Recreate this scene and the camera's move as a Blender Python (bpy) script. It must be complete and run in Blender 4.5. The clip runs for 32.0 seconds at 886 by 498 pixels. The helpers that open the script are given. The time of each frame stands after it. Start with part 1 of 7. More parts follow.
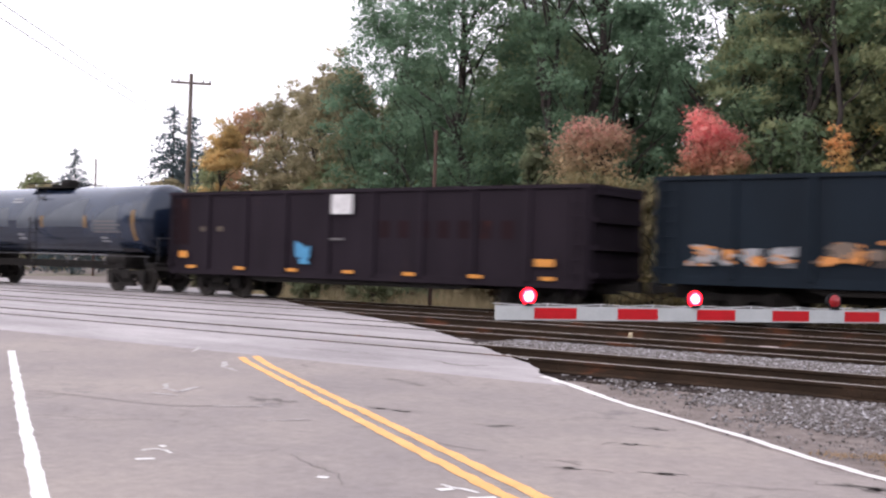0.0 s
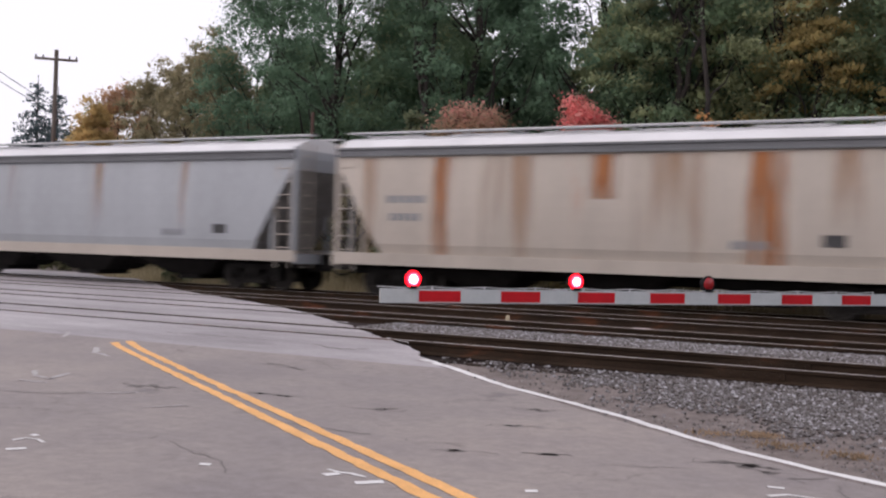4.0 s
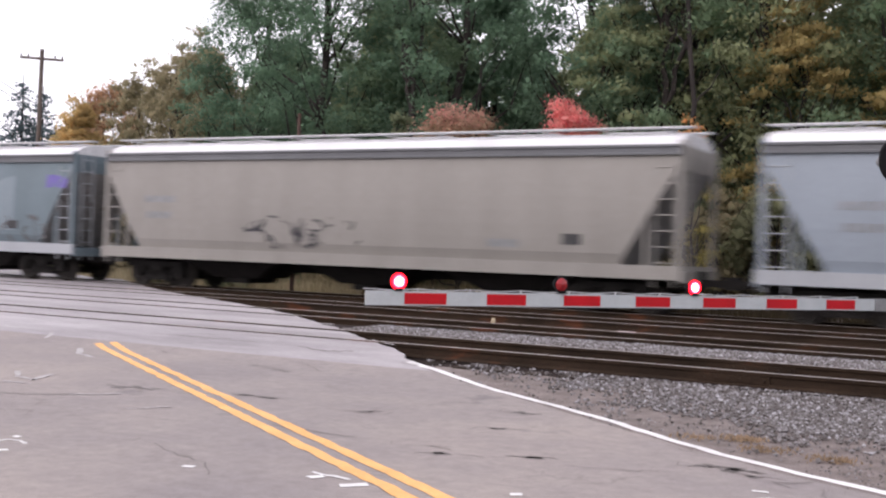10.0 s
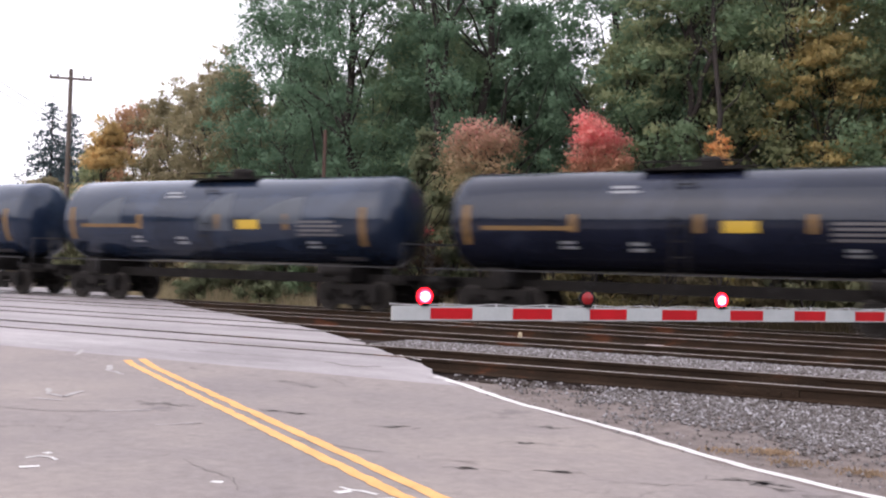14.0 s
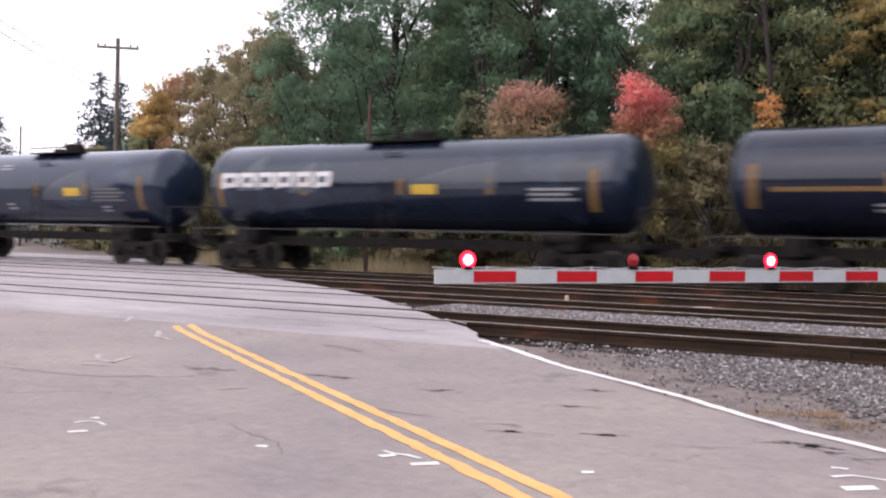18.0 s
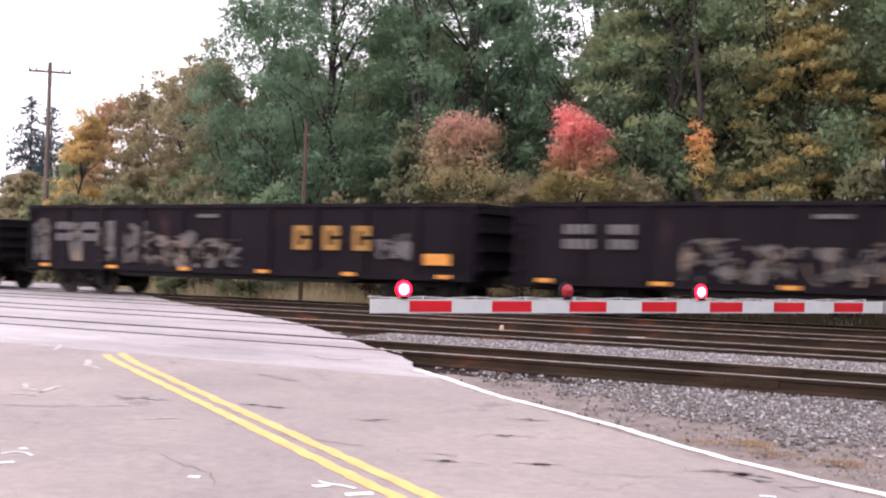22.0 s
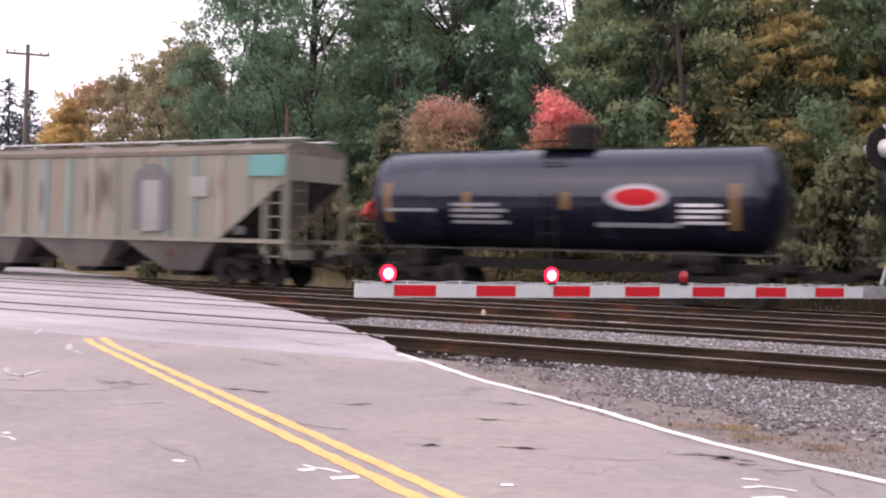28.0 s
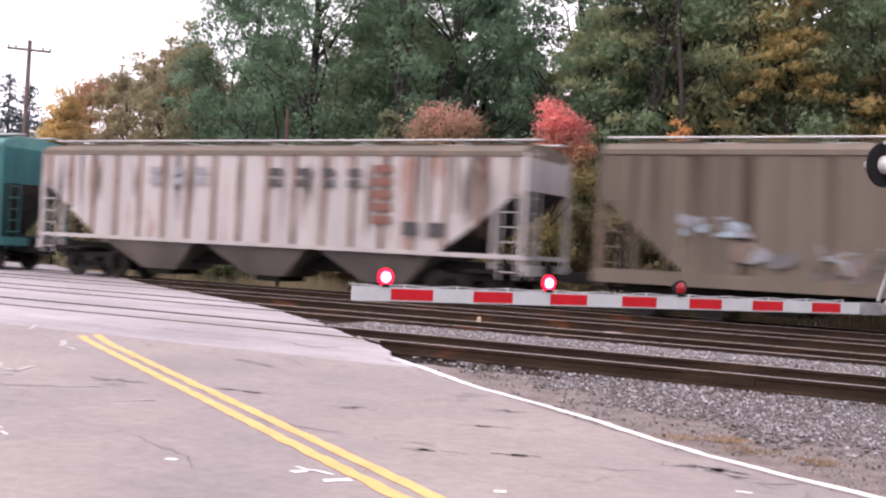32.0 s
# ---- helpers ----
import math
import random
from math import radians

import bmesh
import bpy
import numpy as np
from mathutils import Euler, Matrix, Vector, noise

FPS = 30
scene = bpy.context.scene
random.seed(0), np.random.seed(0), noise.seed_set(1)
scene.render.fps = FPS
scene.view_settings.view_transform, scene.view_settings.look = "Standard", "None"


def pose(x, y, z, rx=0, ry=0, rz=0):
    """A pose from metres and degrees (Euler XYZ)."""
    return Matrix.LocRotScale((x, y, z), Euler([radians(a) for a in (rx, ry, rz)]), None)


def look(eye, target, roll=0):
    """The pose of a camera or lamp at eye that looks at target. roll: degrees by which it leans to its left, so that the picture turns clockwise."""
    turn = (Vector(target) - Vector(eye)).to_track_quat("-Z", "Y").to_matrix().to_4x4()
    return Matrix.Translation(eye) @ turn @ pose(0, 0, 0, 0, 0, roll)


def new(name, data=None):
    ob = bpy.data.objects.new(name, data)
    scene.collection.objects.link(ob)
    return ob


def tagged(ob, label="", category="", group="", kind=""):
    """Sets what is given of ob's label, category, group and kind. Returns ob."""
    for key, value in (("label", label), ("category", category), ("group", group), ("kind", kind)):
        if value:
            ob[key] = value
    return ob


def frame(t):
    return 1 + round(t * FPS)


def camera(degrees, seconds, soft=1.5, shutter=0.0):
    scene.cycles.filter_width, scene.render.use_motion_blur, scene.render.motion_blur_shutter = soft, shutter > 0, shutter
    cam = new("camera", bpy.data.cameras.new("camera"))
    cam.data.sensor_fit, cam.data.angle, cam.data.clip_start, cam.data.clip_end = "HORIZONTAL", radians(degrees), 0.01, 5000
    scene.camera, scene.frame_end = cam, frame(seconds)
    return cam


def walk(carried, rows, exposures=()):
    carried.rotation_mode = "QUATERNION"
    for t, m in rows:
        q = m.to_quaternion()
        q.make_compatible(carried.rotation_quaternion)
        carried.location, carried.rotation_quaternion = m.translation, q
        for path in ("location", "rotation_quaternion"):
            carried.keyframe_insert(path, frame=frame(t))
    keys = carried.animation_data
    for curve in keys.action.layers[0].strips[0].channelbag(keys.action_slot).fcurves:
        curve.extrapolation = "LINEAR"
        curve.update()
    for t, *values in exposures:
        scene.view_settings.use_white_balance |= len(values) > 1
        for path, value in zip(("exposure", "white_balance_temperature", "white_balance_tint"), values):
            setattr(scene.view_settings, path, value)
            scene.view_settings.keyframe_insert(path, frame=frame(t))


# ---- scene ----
# ---- camera ----
cam = camera(43.2, 32.0, soft=2.2, shutter=0.45)
ROWS = [
    (0.0, 0.084, -0.033, 1.559, 36.02, 0.64, -1.52),
    (0.5, 0.082, 0.010, 1.558, 33.76, 0.78, -1.56),
    (1.0, 0.034, -0.002, 1.550, 30.19, 0.45, -1.54),
    (1.5, -0.027, -0.047, 1.549, 27.33, 0.38, -1.32),
    (2.0, -0.038, -0.047, 1.558, 27.45, 0.69, -1.22),
    (2.5, -0.025, -0.061, 1.560, 28.19, 0.85, -0.98),
    (3.0, -0.012, -0.050, 1.556, 29.15, 0.93, -1.03),
    (3.5, -0.016, -0.040, 1.548, 29.62, 0.47, -1.22),
    (4.0, -0.023, -0.033, 1.549, 29.59, -0.02, -1.65),
    (4.5, -0.040, -0.027, 1.551, 29.71, -0.40, -1.91),
    (6.5, -0.033, -0.029, 1.559, 30.12, -0.26, -2.11),
    (7.0, -0.018, -0.041, 1.561, 29.82, 0.12, -2.07),
    (7.5, -0.008, -0.043, 1.559, 29.52, 0.42, -1.85),
    (8.0, -0.003, -0.041, 1.558, 29.27, 0.56, -1.85),
    (8.5, -0.011, -0.033, 1.559, 29.03, 0.47, -2.00),
    (9.0, -0.011, -0.018, 1.555, 28.82, 0.29, -2.05),
    (9.5, -0.016, -0.022, 1.555, 28.75, 0.19, -1.86),
    (10.0, -0.029, -0.019, 1.550, 28.88, 0.12, -1.97),
    (10.5, -0.026, -0.025, 1.555, 29.25, 0.17, -1.61),
    (11.0, 0.001, -0.021, 1.559, 29.61, 0.44, -1.63),
    (11.5, 0.005, -0.036, 1.559, 29.79, 0.76, -1.34),
    (12.0, 0.013, -0.037, 1.552, 29.89, 1.05, -1.14),
    (12.5, 0.007, -0.046, 1.556, 29.92, 1.19, -0.96),
    (13.0, -0.003, -0.047, 1.559, 29.90, 1.07, -1.23),
    (13.5, -0.005, -0.039, 1.552, 30.19, 0.89, -1.56),
    (15.5, -0.010, -0.059, 1.556, 30.11, 0.72, -0.91),
    (16.0, 0.009, -0.053, 1.551, 27.74, 0.77, -0.76),
    (16.5, 0.009, -0.023, 1.541, 26.48, 0.61, -0.72),
    (17.0, 0.010, 0.041, 1.534, 27.34, -0.26, -0.57),
    (17.5, -0.021, 0.055, 1.536, 31.74, -0.90, -0.91),
    (18.0, -0.010, 0.044, 1.543, 32.67, -1.05, -0.88),
    (18.5, -0.006, 0.031, 1.549, 31.01, -0.46, -0.71),
    (19.0, 0.012, 0.013, 1.547, 29.66, 0.20, -0.64),
    (19.5, -0.004, -0.005, 1.545, 29.24, 0.53, -0.73),
    (20.0, -0.016, -0.001, 1.546, 29.15, 0.68, -0.89),
    (20.5, -0.004, -0.002, 1.549, 29.62, 0.77, -1.19),
    (21.0, 0.004, 0.003, 1.549, 29.69, 0.68, -1.62),
    (21.5, 0.008, 0.014, 1.549, 29.56, 0.59, -1.47),
    (22.0, 0.004, 0.011, 1.548, 29.37, 0.50, -1.29),
    (22.5, 0.001, 0.008, 1.550, 29.20, 0.47, -1.11),
    (23.0, 0.000, 0.000, 1.550, 29.00, 0.60, -1.00),
    (23.5, 0.003, 0.007, 1.547, 28.93, 0.72, -1.03),
    (24.0, 0.002, 0.002, 1.551, 28.88, 0.84, -1.00),
    (24.5, -0.003, 0.005, 1.548, 28.95, 0.85, -1.20),
    (25.0, -0.009, 0.005, 1.546, 29.14, 0.83, -1.46),
    (25.5, -0.011, 0.004, 1.545, 29.52, 0.68, -1.53),
    (27.5, -0.023, -0.004, 1.541, 28.83, -0.08, -1.40),
    (28.0, -0.029, -0.005, 1.543, 28.36, -0.25, -1.41),
    (28.5, -0.030, 0.002, 1.542, 28.03, -0.52, -1.67),
    (29.0, -0.034, 0.015, 1.535, 27.82, -0.74, -1.91),
    (29.5, -0.035, 0.014, 1.537, 27.69, -0.86, -2.18),
    (30.0, -0.037, 0.005, 1.531, 27.50, -0.73, -2.29),
    (30.5, -0.050, 0.012, 1.531, 27.63, -0.63, -2.47),
    (31.0, -0.049, 0.001, 1.536, 27.77, -0.41, -2.31),
    (31.5, -0.042, -0.001, 1.537, 28.05, -0.14, -2.39),
    (32.0, -0.049, -0.000, 1.527, 28.18, 0.10, -2.88),
]
EXPOSURES = [(t, 1.0 + s, 6500 + min(180, max(0, (t - 16) * 25)), 17 + min(8, max(0, (t - 16) * 1.0))) for t, s in ((0.0, -0.28), (1.0, -0.26), (2.0, -0.36), (3.0, -0.53), (4.0, -0.95), (7.0, -0.9), (8.0, -0.57), (9.0, -0.3), (10.0, -0.42), (11.0, -0.47), (12.0, -0.57), (13.0, -0.3), (16.0, -0.25), (17.0, -0.14), (18.0, -0.33), (19.0, -0.22), (20.0, 0.0), (21.0, 0.1), (22.0, 0.13), (23.0, 0.14), (24.0, -0.17), (25.0, -0.42), (28.0, -0.08), (29.0, -0.17), (30.0, 0.01), (31.0, 0.03), (32.0, 0.0))]
walk(cam, [(t, pose(x, y, z, 90 + pitch, roll, yaw)) for t, x, y, z, yaw, pitch, roll in ROWS], EXPOSURES)

# ---- overcast daylight ----
world = bpy.data.worlds.new("overcast")
scene.world = world
world.use_nodes = True
wn, wl = world.node_tree.nodes, world.node_tree.links
bg = wn["Background"]
sky = wn.new("ShaderNodeTexSky")
sky.sky_type, sky.sun_disc = "NISHITA", False
sky.sun_elevation, sky.sun_rotation = radians(40), radians(200)
sky.air_density, sky.dust_density = 1.0, 4.0
cloud = wn.new("ShaderNodeMixRGB")
cloud.inputs[0].default_value = 0.82
cloud.inputs[2].default_value = (8.6, 8.5, 9.0, 1)
wl.new(sky.outputs[0], cloud.inputs[1])
wl.new(cloud.outputs[0], bg.inputs[0])
bg.inputs[1].default_value = 0.13
sun = new("sun", bpy.data.lights.new("sun", "SUN"))
sun.data.energy, sun.data.angle, sun.data.color = 0.5, radians(70), (1, 0.96, 0.9)
sun.matrix_world = look((-9, -22, 27), (0, 12, 0))

# ---- places ----
RAIL_TOP = 0.17
TRACKS = (14.95, 19.0, 23.1, 27.2)
SPEED = 20.4
GAUGE = 0.7525


# ---- materials ----
def nodes_of(name):
    m = bpy.data.materials.new(name)
    m.use_nodes = True
    return m, m.node_tree.nodes, m.node_tree.links, m.node_tree.nodes["Principled BSDF"]


def surf(name, c1, c2, scale=2.0, rough=0.6, metal=0.0, bump=0.15, grain=40.0, dirt=None, dirt_scale=1.2, dirt_at=0.6, stretch=(1, 1, 1), vary=0.0, coat=0.0, spec=0.5, grit=0.2, cracks=0.0):
    m, n, l, b = nodes_of(name)
    tc = n.new("ShaderNodeTexCoord")
    mp = n.new("ShaderNodeMapping")
    mp.inputs["Scale"].default_value = stretch
    l.new(tc.outputs["Object"], mp.inputs[0])
    if vary:
        info = n.new("ShaderNodeObjectInfo")
        shift = n.new("ShaderNodeVectorMath")
        shift.operation = "SCALE"
        shift.inputs[0].default_value = (31, 17, 23)
        l.new(info.outputs["Random"], shift.inputs["Scale"])
        l.new(shift.outputs[0], mp.inputs["Location"])

    def noise_at(s, detail, r):
        t = n.new("ShaderNodeTexNoise")
        t.inputs["Scale"].default_value, t.inputs["Detail"].default_value, t.inputs["Roughness"].default_value = s, detail, r
        l.new(mp.outputs[0], t.inputs["Vector"])
        return t

    def ramp_of(src, a, c):
        r = n.new("ShaderNodeMapRange")
        r.inputs["From Min"].default_value, r.inputs["From Max"].default_value = a, c
        l.new(src, r.inputs["Value"])
        return r

    def mix(fac, a, c, kind="MIX"):
        x = n.new("ShaderNodeMixRGB")
        x.blend_type = kind
        for i, v in enumerate((fac, a, c)):
            if isinstance(v, (tuple, float, int)):
                x.inputs[i].default_value = v if not isinstance(v, tuple) else (*v, 1)
            else:
                l.new(v, x.inputs[i])
        return x

    big = ramp_of(noise_at(scale, 6, 0.6).outputs[0], 0.35, 0.65)
    col = mix(big.outputs[0], c1, c2)
    fine = noise_at(grain, 4, 0.7)
    g = ramp_of(fine.outputs[0], 0.3, 0.7)
    g.inputs["To Min"].default_value, g.inputs["To Max"].default_value = 1 - grit, 1 + grit
    col = mix(1.0, col.outputs[0], g.outputs[0], "MULTIPLY")
    if dirt:
        d = ramp_of(noise_at(dirt_scale, 8, 0.65).outputs[0], dirt_at, dirt_at + 0.08)
        col = mix(d.outputs[0], col.outputs[0], dirt)
    if cracks:
        # mid-size mottling, and a loose net of fine cracks that comes and goes
        mid = ramp_of(noise_at(7.0, 9, 0.8).outputs[0], 0.3, 0.7)
        mid.inputs["To Min"].default_value, mid.inputs["To Max"].default_value = 0.8, 1.2
        col = mix(1.0, col.outputs[0], mid.outputs[0], "MULTIPLY")
        bend = noise_at(1.6, 4, 0.6)
        warp = n.new("ShaderNodeMixRGB")
        warp.blend_type = "ADD"
        warp.inputs[0].default_value = 0.55
        l.new(mp.outputs[0], warp.inputs[1])
        l.new(bend.outputs[1], warp.inputs[2])
        for cell, wide, low in ((0.55, 0.012, 0.5), (1.7, 0.016, 0.56)):
            vo = n.new("ShaderNodeTexVoronoi")
            vo.feature = "DISTANCE_TO_EDGE"
            vo.inputs["Scale"].default_value = cell
            l.new(warp.outputs[0], vo.inputs["Vector"])
            line = ramp_of(vo.outputs["Distance"], wide * 0.35, wide)
            line.inputs["To Min"].default_value, line.inputs["To Max"].default_value = 1.0, 0.0
            where = ramp_of(noise_at(0.5, 4, 0.6).outputs[0], low, low + 0.12)
            both = n.new("ShaderNodeMath")
            both.operation = "MULTIPLY"
            l.new(line.outputs[0], both.inputs[0])
            l.new(where.outputs[0], both.inputs[1])
            amount = n.new("ShaderNodeMath")
            amount.operation = "MULTIPLY"
            amount.inputs[1].default_value = cracks
            l.new(both.outputs[0], amount.inputs[0])
            col = mix(amount.outputs[0], col.outputs[0], tuple(v * 0.35 for v in c1))
    if vary:
        v = ramp_of(info.outputs["Random"], 0, 1)
        v.inputs["To Min"].default_value, v.inputs["To Max"].default_value = 1 - vary, 1 + vary
        col = mix(1.0, col.outputs[0], v.outputs[0], "MULTIPLY")
    l.new(col.outputs[0], b.inputs["Base Color"])
    rr = ramp_of(fine.outputs[0], 0.2, 0.8)
    rr.inputs["To Min"].default_value, rr.inputs["To Max"].default_value = max(0.05, rough - 0.1), min(1, rough + 0.12)
    l.new(rr.outputs[0], b.inputs["Roughness"])
    b.inputs["Metallic"].default_value = metal
    b.inputs["Specular IOR Level"].default_value = spec
    b.inputs["Coat Weight"].default_value = coat
    if bump:
        bp = n.new("ShaderNodeBump")
        bp.inputs["Strength"].default_value, bp.inputs["Distance"].default_value = bump, 0.02
        l.new(fine.outputs[0], bp.inputs["Height"])
        l.new(bp.outputs[0], b.inputs["Normal"])
    return m


def glow(name, color, strength):
    m, n, l, b = nodes_of(name)
    b.inputs["Base Color"].default_value = (*[v * 0.2 for v in color], 1)
    b.inputs["Emission Color"].default_value = (*color, 1)
    b.inputs["Emission Strength"].default_value = strength
    return m


def leaf_mat(name, colors, top=None, z0=0.0, z1=1.0):
    """Leaves: each one takes a shade between the given colours; top: the colour of the crown's upper part."""
    m, n, l, b = nodes_of(name)
    geo = n.new("ShaderNodeNewGeometry")
    cr = n.new("ShaderNodeValToRGB")
    e = cr.color_ramp.elements
    while len(e) < len(colors):
        e.new(0.5)
    for i, c in enumerate(colors):
        e[i].position, e[i].color = i / max(1, len(colors) - 1), (*c, 1)
    tone = n.new("ShaderNodeMapRange")
    tone.inputs["To Min"].default_value, tone.inputs["To Max"].default_value = 0.25, 0.75
    l.new(geo.outputs["Random Per Island"], tone.inputs["Value"])
    l.new(tone.outputs[0], cr.inputs[0])
    out = cr.outputs[0]
    tc = n.new("ShaderNodeTexCoord")
    tn = n.new("ShaderNodeTexNoise")
    tn.inputs["Scale"].default_value = 0.7
    l.new(tc.outputs["Object"], tn.inputs["Vector"])
    vv = n.new("ShaderNodeMapRange")
    vv.inputs["From Min"].default_value, vv.inputs["From Max"].default_value = 0.3, 0.7
    vv.inputs["To Min"].default_value, vv.inputs["To Max"].default_value = 0.78, 1.25
    l.new(tn.outputs[0], vv.inputs["Value"])
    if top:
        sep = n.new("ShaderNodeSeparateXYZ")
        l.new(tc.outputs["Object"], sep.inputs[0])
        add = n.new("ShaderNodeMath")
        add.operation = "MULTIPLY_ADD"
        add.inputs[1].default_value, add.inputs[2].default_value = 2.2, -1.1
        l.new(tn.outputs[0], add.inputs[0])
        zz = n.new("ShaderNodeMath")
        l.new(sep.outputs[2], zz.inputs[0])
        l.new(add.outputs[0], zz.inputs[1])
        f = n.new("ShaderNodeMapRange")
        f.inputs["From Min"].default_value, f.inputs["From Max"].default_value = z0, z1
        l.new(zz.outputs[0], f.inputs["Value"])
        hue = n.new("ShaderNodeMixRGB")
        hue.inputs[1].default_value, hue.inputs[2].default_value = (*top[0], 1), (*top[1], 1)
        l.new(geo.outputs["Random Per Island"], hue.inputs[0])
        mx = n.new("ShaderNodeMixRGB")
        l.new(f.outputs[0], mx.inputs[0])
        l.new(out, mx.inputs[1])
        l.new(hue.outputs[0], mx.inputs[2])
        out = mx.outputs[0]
    mul = n.new("ShaderNodeMixRGB")
    mul.blend_type = "MULTIPLY"
    mul.inputs[0].default_value = 1
    l.new(out, mul.inputs[1])
    l.new(vv.outputs[0], mul.inputs[2])
    l.new(mul.outputs[0], b.inputs["Base Color"])
    b.inputs["Roughness"].default_value = 0.6
    b.inputs["Specular IOR Level"].default_value = 0.08
    tr = n.new("ShaderNodeBsdfTranslucent")
    l.new(mul.outputs[0], tr.inputs[0])
    ms = n.new("ShaderNodeMixShader")
    ms.inputs[0].default_value = 0.58
    l.new(b.outputs[0], ms.inputs[1])
    l.new(tr.outputs[0], ms.inputs[2])
    l.new(ms.outputs[0], n["Material Output"].inputs[0])
    return m


RUST = (0.16, 0.055, 0.025)
asphalt = surf("worn_asphalt", (0.225, 0.2, 0.198), (0.31, 0.272, 0.25), 0.4, 0.85, bump=0.5, grain=90, dirt=(0.19, 0.17, 0.168), dirt_scale=0.8, dirt_at=0.6, cracks=0.3)
asphalt_new = surf("crossing_asphalt", (0.235, 0.215, 0.22), (0.385, 0.36, 0.368), 1.0, 0.6, bump=0.4, grain=80, stretch=(0.22, 1.0, 1.0), dirt=(0.22, 0.2, 0.2), dirt_scale=0.9, dirt_at=0.62, cracks=0.25)
tar = surf("crack_tar", (0.14, 0.126, 0.12), (0.18, 0.16, 0.15), 3, 0.8, grain=60)
white_line = surf("white_road_paint", (0.75, 0.75, 0.74), (0.62, 0.61, 0.6), 3, 0.7, grain=50, dirt=(0.33, 0.3, 0.3), dirt_scale=7, dirt_at=0.63)
faint_line = surf("scuffed_white_paint", (0.45, 0.43, 0.43), (0.38, 0.36, 0.36), 3, 0.8, grain=50, dirt=(0.3, 0.27, 0.265), dirt_scale=9, dirt_at=0.5)
yellow_line = surf("yellow_road_paint", (0.8, 0.43, 0.15), (0.68, 0.36, 0.12), 3, 0.7, grain=50, dirt=(0.3, 0.25, 0.2), dirt_scale=6, dirt_at=0.64)
dirt_mat = surf("gravelly_dirt", (0.14, 0.114, 0.104), (0.22, 0.185, 0.17), 5.0, 0.95, bump=0.8, grain=45, dirt=(0.13, 0.13, 0.07), dirt_scale=0.12, dirt_at=0.55)
bed_mat = surf("stained_ballast", (0.018, 0.013, 0.012), (0.04, 0.03, 0.027), 2, 0.95, bump=1.0, grain=30, spec=0.08)
rail_side = surf("rusty_rail", (0.026, 0.018, 0.013), (0.044, 0.029, 0.02), 3, 0.85, bump=0.2, grain=30, dirt=(0.1, 0.04, 0.022), dirt_scale=1.5, dirt_at=0.58, stretch=(0.35, 1, 1), spec=0.08)
rail_head = surf("worn_rail_head", (0.46, 0.43, 0.41), (0.36, 0.33, 0.31), 1.2, 0.5, 0.3, bump=0.05, stretch=(0.2, 3, 3))
tie_mat = surf("old_timber_tie", (0.03, 0.024, 0.02), (0.055, 0.043, 0.036), 3, 0.9, bump=0.6, grain=25, stretch=(3, 0.4, 3), vary=0.25, spec=0.1)
bark = surf("bark", (0.02, 0.016, 0.015), (0.036, 0.029, 0.026), 3, 0.95, bump=0.8, grain=14, stretch=(2, 2, 0.4))
pole_wood = surf("weathered_pole", (0.09, 0.07, 0.06), (0.14, 0.115, 0.1), 2, 0.9, bump=0.4, grain=30, stretch=(3, 3, 0.3))
rust_pole = surf("brown_pole", (0.06, 0.036, 0.028), (0.09, 0.052, 0.04), 2, 0.9, bump=0.3)
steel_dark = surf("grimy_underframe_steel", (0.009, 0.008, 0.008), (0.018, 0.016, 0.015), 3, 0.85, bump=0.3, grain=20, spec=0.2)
wheel_mat = surf("wheel_steel", (0.02, 0.017, 0.016), (0.04, 0.035, 0.032), 4, 0.6, 0.5)
galv = surf("galvanised_steel", (0.55, 0.56, 0.57), (0.45, 0.46, 0.47), 4, 0.5, 0.3, bump=0.1)
galv_dull = surf("dull_zinc", (0.26, 0.265, 0.27), (0.18, 0.185, 0.19), 6, 0.6, 0.3, bump=0.1)
white_paint = surf("white_enamel", (0.38, 0.41, 0.42), (0.33, 0.36, 0.37), 4, 0.5, bump=0.03, grit=0.06)
red_stripe = surf("red_reflective_stripe", (0.42, 0.006, 0.012), (0.34, 0.006, 0.01), 4, 0.5, bump=0.03, spec=0.2, grit=0.08)
black_matt = surf("matt_black", (0.008, 0.008, 0.009), (0.013, 0.013, 0.013), 4, 0.8, spec=0.12)
concrete = surf("concrete", (0.36, 0.33, 0.29), (0.28, 0.25, 0.22), 4, 0.9, bump=0.4)
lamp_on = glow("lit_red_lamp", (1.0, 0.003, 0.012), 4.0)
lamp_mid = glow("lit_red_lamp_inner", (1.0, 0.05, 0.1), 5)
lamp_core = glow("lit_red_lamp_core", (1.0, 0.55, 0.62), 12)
dull_rail = surf("dull_handrail", (0.035, 0.035, 0.04), (0.022, 0.022, 0.025), 4, 0.7)
lamp_off = surf("unlit_red_lens", (0.3, 0.01, 0.015), (0.22, 0.01, 0.012), 4, 0.2, bump=0)
headlight = glow("lit_headlight", (1, 0.97, 0.9), 10)
wire_mat = surf("wire_black", (0.05, 0.05, 0.055), (0.07, 0.07, 0.075), 2, 0.6)
grass_mat = leaf_mat("dry_grass_blades", [(0.5, 0.42, 0.29), (0.4, 0.34, 0.22), (0.26, 0.25, 0.13)])
strip_mark = surf("dirty_orange_strip", (0.19, 0.105, 0.03), (0.13, 0.075, 0.025), 5, 0.6)
orange_mark = surf("orange_reflector", (0.62, 0.26, 0.03), (0.5, 0.2, 0.03), 5, 0.5)
